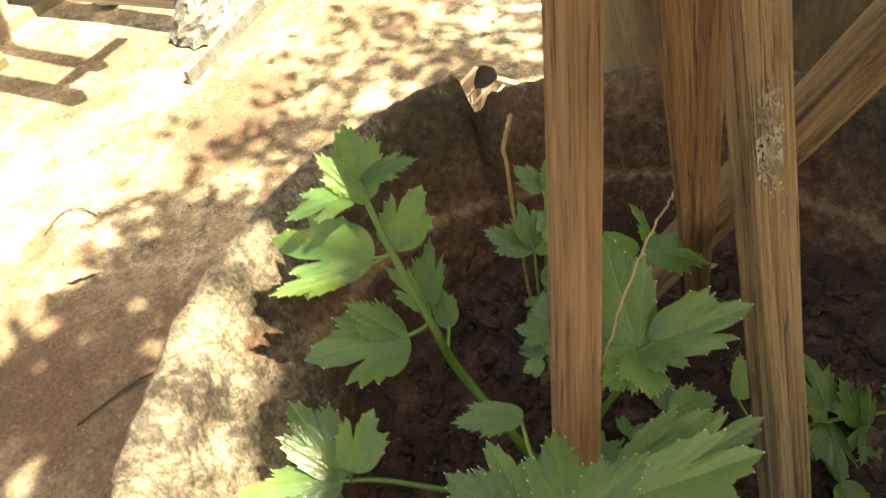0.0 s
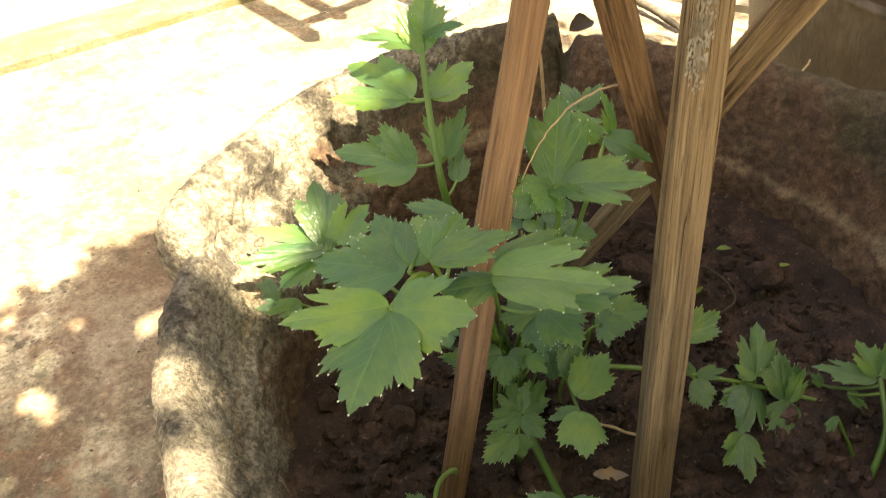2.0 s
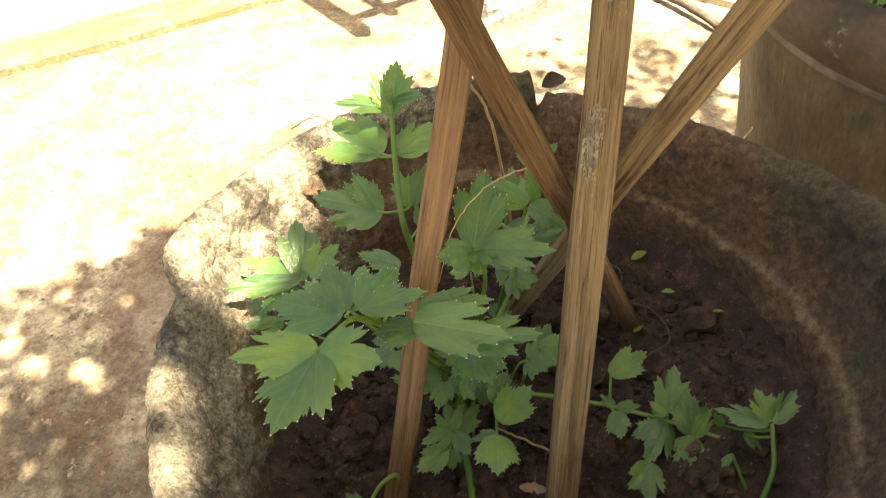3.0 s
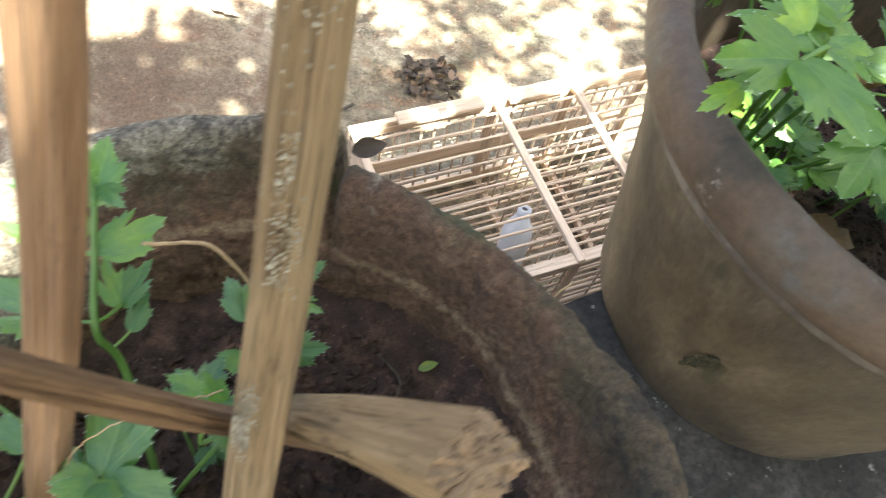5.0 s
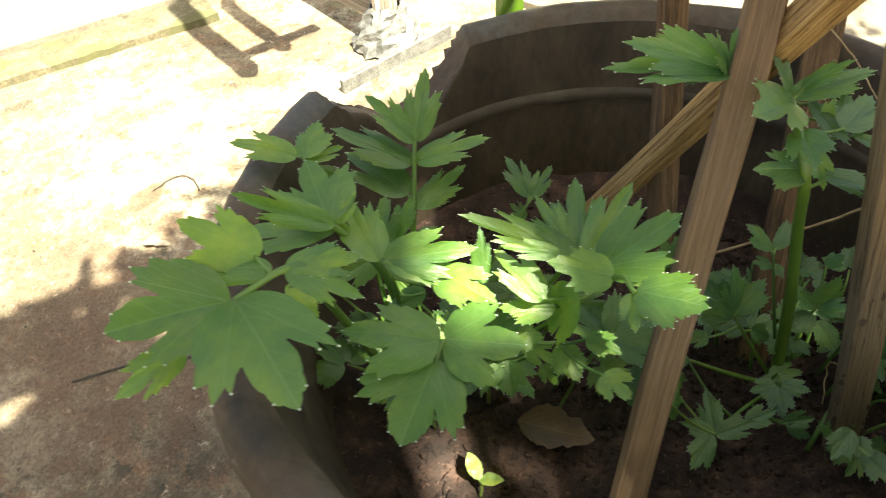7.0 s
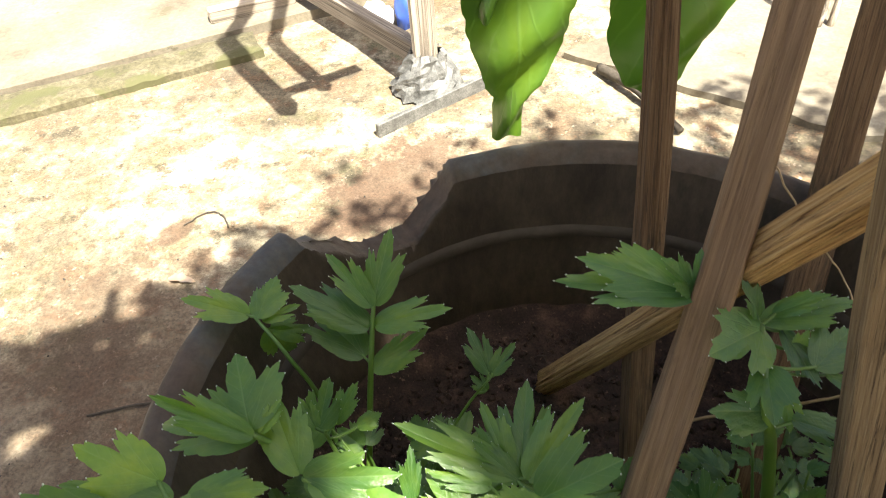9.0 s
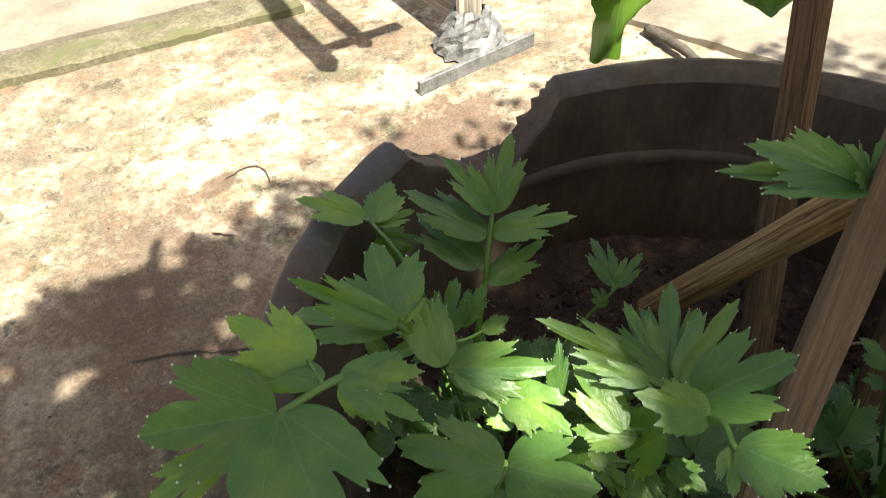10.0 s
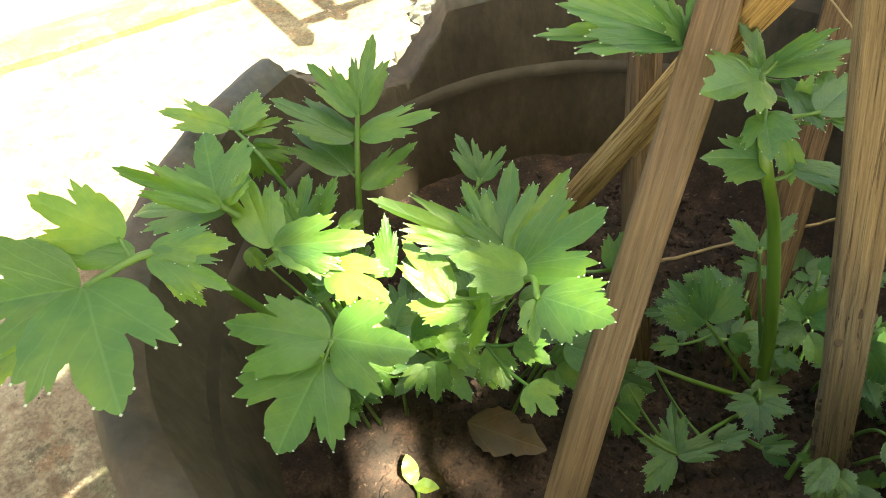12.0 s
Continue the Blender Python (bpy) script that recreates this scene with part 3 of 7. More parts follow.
revolve(pot_a, "rim", prof_a, k1, k2, A_C, shape_a, M_POT_A, 680, "pale lichen-crusted rim with cracks")
revolve(pot_a, "inner_wall", prof_a, k2, len(prof_a) - 1, A_C, shape_a, M_POT_A, 680, "crumbling red-brown inner wall")
tagged(pot_a, "weathered cement plant pot with a cracked chipped rim", "plant pot", "pots on the ledge")


def shape_b(a, r, z, i):
    deg = math.degrees(a) % 360
    p = (math.cos(a) * r, math.sin(a) * r, z)
    r2 = r + 0.0016 * fbm(p, 11, 3) + 0.0006 * fbm(p, 60, 3)
    z2 = z + 0.0012 * fbm((p[0], p[1], 1), 12, 3) * smooth01(z, 1.0, 1.1)
    # the inner rib dies out towards the cement pot
    if r < 0.1925 and 1.044 < z < 1.0565:
        flat = smooth01(deg, 165, 185) * (1 - smooth01(deg, 330, 350))
        r2 += (0.1885 + (z - 1.045) * 0.27 - r) * flat
    # the rim swells and rises a little round the break
    swell = smooth01(deg, 130, 142) * (1 - smooth01(deg, 195, 235)) * smooth01(z, 0.98, 1.075)
    r2, z2 = r2 + 0.004 * swell, z2 + 0.006 * swell
    # a gouged scar in the side
    ex, ey = B_C[0] + p[0] + 0.051, z - 0.914
    if p[1] < 0:
        r2 -= 0.006 * max(0.0, 1 - math.hypot((ex - ey * 0.3) / 0.007, ey / 0.028)) * (1 + 0.8 * fbm(p, 120, 2))
    # a shallow worn dent round the scar
    if p[1] < 0:
        r2 -= 0.0022 * max(0.0, 1 - math.hypot(ex / 0.03, ey / 0.034)) ** 0.7
    # the piece broken out of the far rim
    if 109.6 < deg < 142.4:
        floor = float(np.interp(deg, [b[0] for b in BREAK_B], [b[1] for b in BREAK_B])) + 0.0016 * fbm((deg * 0.35, r * 60, 0), 1, 3) + 0.0012 * noise.noise((deg * 1.7, r * 300, 4))
        if z2 > floor:
            z2 = floor + (z2 - floor) * 0.02
            r2 = min(max(r2, 0.195), 0.2165)
    return r2, z2


# height of the break by angle, in degrees
BREAK_B = [(109.6, 1.12), (110.1, 1.106), (112, 1.094), (119.5, 1.068), (128, 1.071), (140.5, 1.106), (141.8, 1.113), (142.4, 1.125)]
prof_b = dense([(0.02, 0.8), (0.158, 0.8), (0.163, 0.806), (0.168, 0.84), (0.177, 0.9), (0.19, 0.97), (0.2, 1.02), (0.2045, 1.049), (0.2065, 1.0515), (0.2092, 1.0535), (0.2098, 1.0555), (0.2092, 1.0575), (0.2088, 1.0595), (0.2112, 1.063), (0.219, 1.072), (0.2235, 1.082), (0.2245, 1.092), (0.222, 1.104), (0.216, 1.112), (0.209, 1.1145), (0.203, 1.112), (0.199, 1.105), (0.197, 1.095), (0.1915, 1.056), (0.1895, 1.0545), (0.1878, 1.0515), (0.188, 1.048), (0.1885, 1.045), (0.184, 0.99), (0.178, 0.92), (0.16, 0.85), (0.02, 0.84)], 0.006)
pot_b = empty("planter_pot", (*B_C, 0.8))
k0, k1, k2, k3, k4 = index_at(prof_b, 1.0515, False), index_at(prof_b, 1.0595, False), index_at(prof_b, 1.1, True), index_at(prof_b, 1.0555, True), index_at(prof_b, 1.048, True)
revolve(pot_b, "body", prof_b, 0, k0, B_C, shape_b, M_POT_B, 720)
revolve(pot_b, "rim_bead", prof_b, k0, k1, B_C, shape_b, M_POT_B_RIB, 720, "pale rubbed bead under the rim")
revolve(pot_b, "rim_band", prof_b, k1, k2, B_C, shape_b, M_POT_B_RIM, 720, "worn rounded rim with bluish and reddish patches")
revolve(pot_b, "inner_collar", prof_b, k2, k3, B_C, shape_b, M_POT_B_IN, 720)
revolve(pot_b, "inner_rib", prof_b, k3, k4, B_C, shape_b, M_POT_B_STEP, 720, "rubbed rib round the inside, darkened for shade")
revolve(pot_b, "inner_wall", prof_b, k4, len(prof_b) - 1, B_C, shape_b, M_POT_B_IN, 720)
M_PIT = crust("green-black pitted plaster", [(0.3, (0.02, 0.02, 0.012)), (0.6, (0.07, 0.065, 0.035))], 200, 600, 0.95, 1.0, 0.002)
rngp = random.Random(8)
bmp = bmesh.new()
for _ in range(170):
    h = rngp.uniform(-0.027, 0.025)
    w = rngp.gauss(0, 0.003) * (1 - abs(h) / 0.032)
    ang = math.atan2(0.116 - B_C[1], -0.051 - B_C[0]) + (w + 0.3 * h) / 0.18
    got = bmesh.ops.create_icosphere(bmp, subdivisions=1, radius=rngp.uniform(0.0006, 0.0019))["verts"]
    rr = 0.1785 + (h + 0.011) * 0.18
    bmesh.ops.translate(bmp, vec=(B_C[0] + rr * math.cos(ang), B_C[1] + rr * math.sin(ang), 0.914 + h), verts=got)
scar = part("scar", bmp, M_PIT, pot_b, "dark greenish scar in the plaster", smooth=False)
scar["kind"] = "stuff"
scar.matrix_parent_inverse = Matrix.Translation(pot_b.location).inverted()
tagged(pot_b, "smooth brown plastered plant pot with a broken rim", "plant pot", "pots on the ledge")


def soil_a(x):
    """Height of the soil in the cement pot, which falls away from the brown pot."""
    return 0.949 + 0.16 * (x - A_C[0])


def soil_disc(centre, radius, z, lump, label, seedv, clods, coarse=1.0, fall=0.0):
    vs, fs = [], []
    rings, seg = 90, 300

    def height(x, y):
        p = (x + seedv, y, 0.3)
        return fall * x + lump * (1.4 * fbm(p, 13, 3) + 0.4 * fbm(p, 55, 4) + 0.06 * fbm(p, 190, 2))
    vs.append((centre[0], centre[1], z + height(0, 0)))
    for j in range(1, rings + 1):
        for s in range(seg):
            r, a = radius * j / rings, 2 * math.pi * (s + 0.5 * (j % 2)) / seg
            x, y = r * math.cos(a), r * math.sin(a)
            vs.append((centre[0] + x, centre[1] + y, z + height(x, y) + 0.010 * smooth01(r, radius * 0.8, radius)))
    for s in range(seg):
        fs.append((0, 1 + s, 1 + (s + 1) % seg))
    for j in range(rings - 1):
        for s in range(seg):
            a, b = 1 + j * seg, 1 + (j + 1) * seg
            s2 = (s + 1) % seg
            fs.append((a + s, b + s, b + s2, a + s2))
    ob = mesh_part("soil", vs, fs, M_SOIL)
    tagged(ob, label, "soil", kind="stuff")
    # loose crumbs and clods, too many to count
    rng = random.Random(int(seedv * 10) + 3)
    kinds = []
    for sub in (1, 2):
        bm = bmesh.new()
        bmesh.ops.create_icosphere(bm, subdivisions=sub, radius=1.0)
        bm.verts.index_update()
        kinds.append(([v.co.copy() for v in bm.verts], [tuple(v.index for v in f.verts) for f in bm.faces]))
        bm.free()
    cv, cf = [], []
    for q in range(clods):
        r, a = radius * 0.97 * math.sqrt(rng.random()), rng.random() * 6.283
        x, y = r * math.cos(a), r * math.sin(a)
        s = 0.0004 + 0.0045 * coarse * rng.random() ** 7.0 if q > 16 else rng.uniform(0.007, 0.014) * coarse
        r = min(r, radius * 0.85) if q <= 16 else r
        x, y = r * math.cos(a), r * math.sin(a)
        tv, tf = kinds[s > 0.0025]
        sx, sy, sz = (s * rng.uniform(0.6, 1.4) for _ in range(3))
        lift = rng.uniform(-0.1, 0.6) * s
        o = len(cv)
        rot = Euler((rng.random() * 6, rng.random() * 6, rng.random() * 6)).to_matrix()
        for v in tv:
            w = v * (1 + 0.6 * noise.noise(v * 1.5 + Vector((q, 0, 0))) + 0.45 * noise.noise(v * 3.6 + Vector((q, 9, 0))))
            w = rot @ Vector((w.x * sx, w.y * sy, w.z * sz))
            cv.append((centre[0] + x + w.x, centre[1] + y + w.y, z + height(x, y) + lift + w.z))
        cf += [tuple(o + k for k in f) for f in tf]
    ob = mesh_part("soil_clods", cv, cf, M_SOIL, smooth=False)
    tagged(ob, "loose dark crumbs and clods of potting soil", "soil", kind="stuff")


soil_disc(A_C, 0.177, 0.949, 0.0105, "lumpy moist dark potting soil in the cement pot", 1.3, 9000, fall=0.16)
soil_disc(B_C, 0.19, 0.976, 0.005, "dark crumbly potting soil in the brown pot", 4.7, 16000, 0.55)


# ---- stakes ----
def stake(name, a, b, w, d, material, label, seedv, turn=0.0, ragged=0.004, taper=0.12, bow=0.004, cut=None):
    """A split stick from a (foot) to b (head) of width w and depth d, in its own axes; its parts are the shaft and the cut end."""
    a, b = Vector(a), Vector(b)
    length = (b - a).length
    n = max(14, int(length / 0.006))
    per = 56
    vs, fs = [], []
    for i in range(n + 1):
        t = i / n
        k = 1 - taper * (1 - t)
        h = t * length
        for q in range(per):
            ang = 2 * math.pi * q / per
            cx, cy = math.cos(ang), math.sin(ang)
            e = (abs(cx) ** 7 + abs(cy) ** 7) ** (-1 / 7)
            x, y = cx * e * w / 2 * k, cy * e * d / 2 * k
            g = 0.0012 * noise.noise((cx * 6 + seedv, cy * 6, h * 6)) + 0.0008 * noise.noise((cx * 19 + seedv, cy * 19, h * 9))
            # grooves where fibres have come away
            g -= 0.0016 * max(0.0, 0.35 - abs(noise.noise((cx * 11 + seedv, cy * 11, h * 3.5)))) / 0.35 * max(0.0, noise.noise((cx * 3, cy * 3 + seedv, h * 7)) + 0.25)
            x, y = x + cx * g, y + cy * g
            x += bow * noise.noise((seedv, h * 5, 0.0))
            y += bow * noise.noise((seedv, h * 5, 9.0))
            z = h
            if i == n:
                z += ragged * noise.noise((cx * 4 + seedv, cy * 4, 2.0))
            vs.append((x, y, z))
    for i in range(n):
        for q in range(per):
            q2 = (q + 1) % per
            fs.append((i * per + q, i * per + q2, (i + 1) * per + q2, (i + 1) * per + q))
    vs.append((0, 0, 0))
    for q in range(per):
        fs.append(((q + 1) % per, q, len(vs) - 1))
    ob = empty(name)
    ob.matrix_basis = frame_to(a, b) @ pose(0, 0, 0, 0, 0, turn)
    mesh_part("shaft", vs, fs, material, ob)
    # the end grain: ring of the head closed by uneven fibres
    head = vs[n * per:n * per + per]
    ev, ef = list(head), []
    cx0, cy0 = sum(v[0] for v in head) / per, sum(v[1] for v in head) / per
    for f in (0.66, 0.33):
        ev += [(cx0 + (x - cx0) * f, cy0 + (y - cy0) * f, length + (z - length) * f + ragged * 0.22 * noise.noise((x * f * 700, y * f * 700, seedv))) for x, y, z in head]
    ev.append((cx0, cy0, length - ragged * 0.2))
    for r in range(2):
        for q in range(per):
            q2 = (q + 1) % per
            ef.append((r * per + q, r * per + q2, (r + 1) * per + q2, (r + 1) * per + q))
    for q in range(per):
        ef.append((2 * per + q, 2 * per + (q + 1) % per, 3 * per))
    mesh_part("end_grain", ev, ef, cut or material, ob, "pale sawn end" if cut else "")
    return tagged(ob, label, "stake")


def scab(parent, name, patches, size, material, label, seedv):
    """Crumbs of lichen or bark on a stick; a patch is (height along it, offset of its face, length, width, count)."""
    rng = random.Random(seedv)
    vs, fs = [], []
    bm = bmesh.new()
    bmesh.ops.create_icosphere(bm, subdivisions=1, radius=1.0)
    bm.verts.index_update()
    tv, tf = [v.co.copy() for v in bm.verts], [tuple(v.index for v in f.verts) for f in bm.faces]
    bm.free()
    for at, side, length, width, count in patches:
        long = Vector((-side[1], side[0])).normalized()
        face = Vector(side).normalized()
        for _ in range(count):
            h, o = at + rng.gauss(0, length / 2.4), max(-width / 2, min(width / 2, rng.gauss(0, width / 2.6)))
            s = size * rng.uniform(0.3, 1.2)
            k = len(vs)
            for c in tv:
                c = c * s * (1 + 0.5 * noise.noise(c * 2 + Vector((seedv + h * 99, o * 999, 0))))
                vs.append((side[0] + long.x * (o + c.x) + face.x * c.y * 0.3, side[1] + long.y * (o + c.x) + face.y * c.y * 0.3, h + c.z * 1.4))
            fs += [tuple(k + q for q in f) for f in tf]
    ob = mesh_part(name, vs, fs, material, parent, label, smooth=False)
    ob["kind"] = "stuff"
    return ob


def on_line(p, d, z):
    k = (z - p[2]) / d[2]
    return (p[0] + d[0] * k, p[1] + d[1] * k, z)


def line_stake(p, d, z0, z1, *args, **kw):
    return stake("wooden_stake", on_line(p, d, z0), on_line(p, d, z1), *args, **kw)


M_END = wood("pale sawn end grain", [(0.35, (0.24, 0.15, 0.085)), (0.6, (0.4, 0.28, 0.165))], 500, 0.9, (0.2, 0.12, 0.07), 0.6, 0.6)
M_LICHEN = crust("pale lichen", [(0.35, (0.17, 0.145, 0.1)), (0.6, (0.4, 0.37, 0.29))], 120, 500, 0.95, 0.8, 0.001)
M_PEEL = crust("peeling bark", [(0.3, (0.05, 0.032, 0.02)), (0.6, (0.14, 0.095, 0.06))], 60, 300, 0.95, 1.0, 0.002)
line_stake((-0.429, -0.048, 1.084), (0.206, 0.299, 0.932), 0.9, 1.5, 0.0145, 0.0125, M_STAKE_RED, "reddish sawn wooden stake standing in the cement pot", 1.0, 20)
S_A2 = line_stake((-0.344, -0.04, 1.137), (0.1, 0.414, 0.905), 0.9, 1.5, 0.018, 0.0145, M_STAKE, "weathered split wooden stake with pale lichen", 2.0, 10)
line_stake((-0.353, -0.022, 1.119), (-0.385, -0.177, 0.906), 0.925, 1.29, 0.0125, 0.009, M_STAKE_DARK, "thin dark stick leaning across the cement pot", 3.0, 35)
line_stake((-0.323, -0.023, 1.132), (0.232, -0.316, 0.92), 0.925, 1.275, 0.0165, 0.014, M_STAKE, "split stick with a sawn end leaning out of the cement pot", 4.0, 15, ragged=0.003, cut=M_END)
line_stake((0.05, 0.138, 1.038), (0.31, 0.577, 0.755), 0.965, 1.34, 0.0175, 0.012, M_STAKE_SMOOTH, "weathered flat wooden stake slanting out of the brown pot", 5.0, 5)
line_stake((0.108, 0.32, 1.135), (0.03, 0.456, 0.89), 0.96, 1.25, 0.0135, 0.013, M_STAKE_DARK, "brown square-cut stake standing in the brown pot", 6.0, 10, ragged=0.001, taper=0.0)
S_B4 = line_stake((0.182, 0.162, 0.964), (-0.141, 0.137, 0.981), 0.95, 1.36, 0.021, 0.016, M_STAKE, "old split stake with peeling bark in the brown pot", 7.0, 25)
line_stake((0.22, 0.359, 1.108), (0.302, 0.633, 0.713), 0.96, 1.3, 0.022, 0.016, M_STAKE_DARK, "dark wooden stake at the back of the brown pot", 8.0, 0)
line_stake((0.084, 0.317, 1.052), (0.285, -0.371, 0.884), 0.985, 1.3, 0.0175, 0.014, M_STAKE_GOLD, "fibrous golden split stick leaning across the brown pot", 9.0, 40, ragged=0.012)

scab(S_A2, "lichen", [(0.283, (0.0045, 0.0074), 0.013, 0.007, 380), (0.296, (0.003, 0.0074), 0.012, 0.007, 160), (0.36, (-0.002, 0.0074), 0.02, 0.01, 150), (0.385, (0.003, 0.0074), 0.016, 0.008, 110), (0.44, (0.0, 0.0074), 0.03, 0.012, 130), (0.5, (-0.002, 0.0074), 0.03, 0.012, 120)], 0.0005, M_LICHEN, "pale crusty lichen", 5)
scab(S_B4, "bark", [(0.03, (0.0096, 0), 0.05, 0.014, 60), (0.08, (0.0098, 0), 0.05, 0.012, 60), (0.13, (0.0098, 0.001), 0.05, 0.008, 36), (0.05, (0, 0.0078), 0.06, 0.016, 50), (0.12, (0.004, 0.0078), 0.06, 0.008, 30)], 0.0022, M_PEEL, "dark peeling bark", 6)


# ---- bird cage on the ground ----
CX, CY = Vector((0.915, 0.404, 0)), Vector((-0.404, 0.915, 0))
C0 = Vector((-0.217, 0.459, 0))  # near corner
CD, CH = 0.40, 0.28


def bar_data(a, b, w, h, up=(0, 0, 1)):
    bm = bmesh.new()
    bmesh.ops.create_cube(bm, size=1.0)
    a, b = Vector(a), Vector(b)
    ln = (b - a).length
    bmesh.ops.scale(bm, vec=(w, h, ln), verts=bm.verts)
    bmesh.ops.translate(bm, vec=(0, 0, ln / 2), verts=bm.verts)
    bmesh.ops.bevel(bm, geom=list(bm.edges), offset=min(w, h) * 0.12, segments=1, affect="EDGES")
    return bm, frame_to(a, b, up)


def cage_bar(parent, name, a, b, w, h, mat):
    bm, m = bar_data(a, b, w, h)
    ob = part(name, bm, mat, parent, smooth=False)
    ob.matrix_world = m
    return ob


def cage_dowel(parent, name, a, b, r, mat):
    a, b = Vector(a), Vector(b)
    vs, fs = tube_data([(0, 0, 0), (0, 0, (b - a).length)], [r, r], 6)
    ob = mesh_part(name, vs, fs, mat, parent)
    ob.matrix_world = frame_to(a, b)
    return ob


def build_cage():
    cage = empty("bird_cage", C0)
    cage.matrix_world = Matrix.Translation(C0)
    bpy.context.view_layer.update()

    def P(u, v, z):
        return C0 + CX * u + CY * v + Vector((0, 0, z))
    made = []
    cells = [0.0, 0.316, 0.505, 0.70]
    t = 0.011
    for u in cells:
        for v in (0, CD):
            made.append(cage_bar(cage, "post", P(u, v, 0.005), P(u, v, CH), 0.019, 0.017, M_CAGE))
        made.append(cage_bar(cage, "top_rail", P(u, -t, CH), P(u, CD + t, CH), 0.017, 0.012, M_CAGE))
        made.append(cage_bar(cage, "bottom_rail", P(u, -t, 0.012), P(u, CD + t, 0.012), 0.015, 0.018, M_CAGE))
    for v in (0, CD):
        made.append(cage_bar(cage, "side_rail", P(-t, v, 0.02), P(cells[-1] + t, v, 0.02), 0.012, 0.036, M_CAGE))
        made.append(cage_bar(cage, "side_rail", P(-t, v, CH - 0.006), P(cells[-1] + t, v, CH - 0.006), 0.024 if v == 0 else 0.012, 0.014 if v == 0 else 0.036, M_CAGE))
    made.append(cage_bar(cage, "side_rail", P(-t, CD, CH * 0.5), P(cells[-1] + t, CD, CH * 0.5), 0.012, 0.036, M_CAGE))
    made.append(cage_bar(cage, "lid_board", P(0.09, CD - 0.004, CH + 0.011), P(0.28, CD - 0.004, CH + 0.011), 0.034, 0.012, M_CAGE))
    made.append(cage_bar(cage, "lid_board", P(0.34, CD - 0.004, CH + 0.011), P(0.48, CD - 0.004, CH + 0.011), 0.034, 0.012, M_CAGE))
    # side boards of the closed end
    for k in range(4):
        z = 0.03 + k * 0.062
        made.append(cage_bar(cage, "end_board", P(-0.006, 0.01, z + 0.026), P(-0.006, CD - 0.01, z + 0.026), 0.006, 0.05, M_CAGE))
    made.append(cage_bar(cage, "end_rail", P(-0.0105, CD * 0.5, 0.01), P(-0.0105, CD * 0.5, CH - 0.012), 0.004, 0.016, M_CAGE))
    # dowels of the roof, the floor and the long sides
    for k in range(13):
        v = CD * (k + 1) / 14
        made.append(cage_dowel(cage, "roof_dowel", P(0, v, CH - 0.004), P(cells[-1], v, CH - 0.004), 0.0034, M_CAGE))
    for k in range(19):
        v = CD * (k + 1) / 20
        made.append(cage_dowel(cage, "floor_dowel", P(0, v, 0.03), P(cells[-1], v, 0.03), 0.003, M_CAGE))
    for k in range(22):
        u = 0.7 * (k + 1) / 23
        made.append(cage_dowel(cage, "side_dowel", P(u, CD, 0.01), P(u, CD, CH - 0.006), 0.0028, M_CAGE))
    for k in range(6):
        u = 0.7 * (k + 1) / 7
        made.append(cage_dowel(cage, "side_dowel", P(u, 0, 0.01), P(u, 0, CH - 0.006), 0.0026, M_CAGE))
    for k in range(8):
        z = 0.05 + 0.027 * k
        made.append(cage_dowel(cage, "cross_dowel", P(0, 0, z), P(cells[-1], 0, z), 0.0028, M_CAGE))
    for k in range(2):
        z = 0.07 + 0.12 * k
        made.append(cage_dowel(cage, "cross_dowel", P(0, CD, z), P(cells[-1], CD, z), 0.0028, M_CAGE))
    for u in cells[1:3]:
        for k in range(12):
            v = CD * (k + 1) / 13
            made.append(cage_dowel(cage, "partition_dowel", P(u, v, 0.01), P(u, v, CH - 0.006), 0.0022, M_CAGE))
    bpy.context.view_layer.update()
    for ob in made:
        m = ob.matrix_world.copy()
        ob.matrix_parent_inverse = cage.matrix_world.inverted()
        ob.matrix_world = m
    tagged(cage, "pale wooden slatted bird cage with dowel bars on the yard", "bird cage")


build_cage()


# ---- shade tree beyond the view ----
def oval_leaf(length, width, n=5):
    vs, fs = [], []
    for i in range(n + 1):
        t = i / n
        w = width * math.sin(math.pi * min(0.98, t * 0.96 + 0.02)) ** 0.8
        z = -0.25 * length * t * t
        vs += [(-w / 2, length * t, z + 0.12 * w), (0, length * t, z), (w / 2, length * t, z + 0.12 * w)]
    for i in range(n):
        a, b = i * 3, i * 3 + 3
        fs += [(a, a + 1, b + 1, b), (a + 1, a + 2, b + 2, b + 1)]
    return vs, fs


# a dense clump of twigs, by its shade on the ground
STREAK = (-0.95, 0.9)

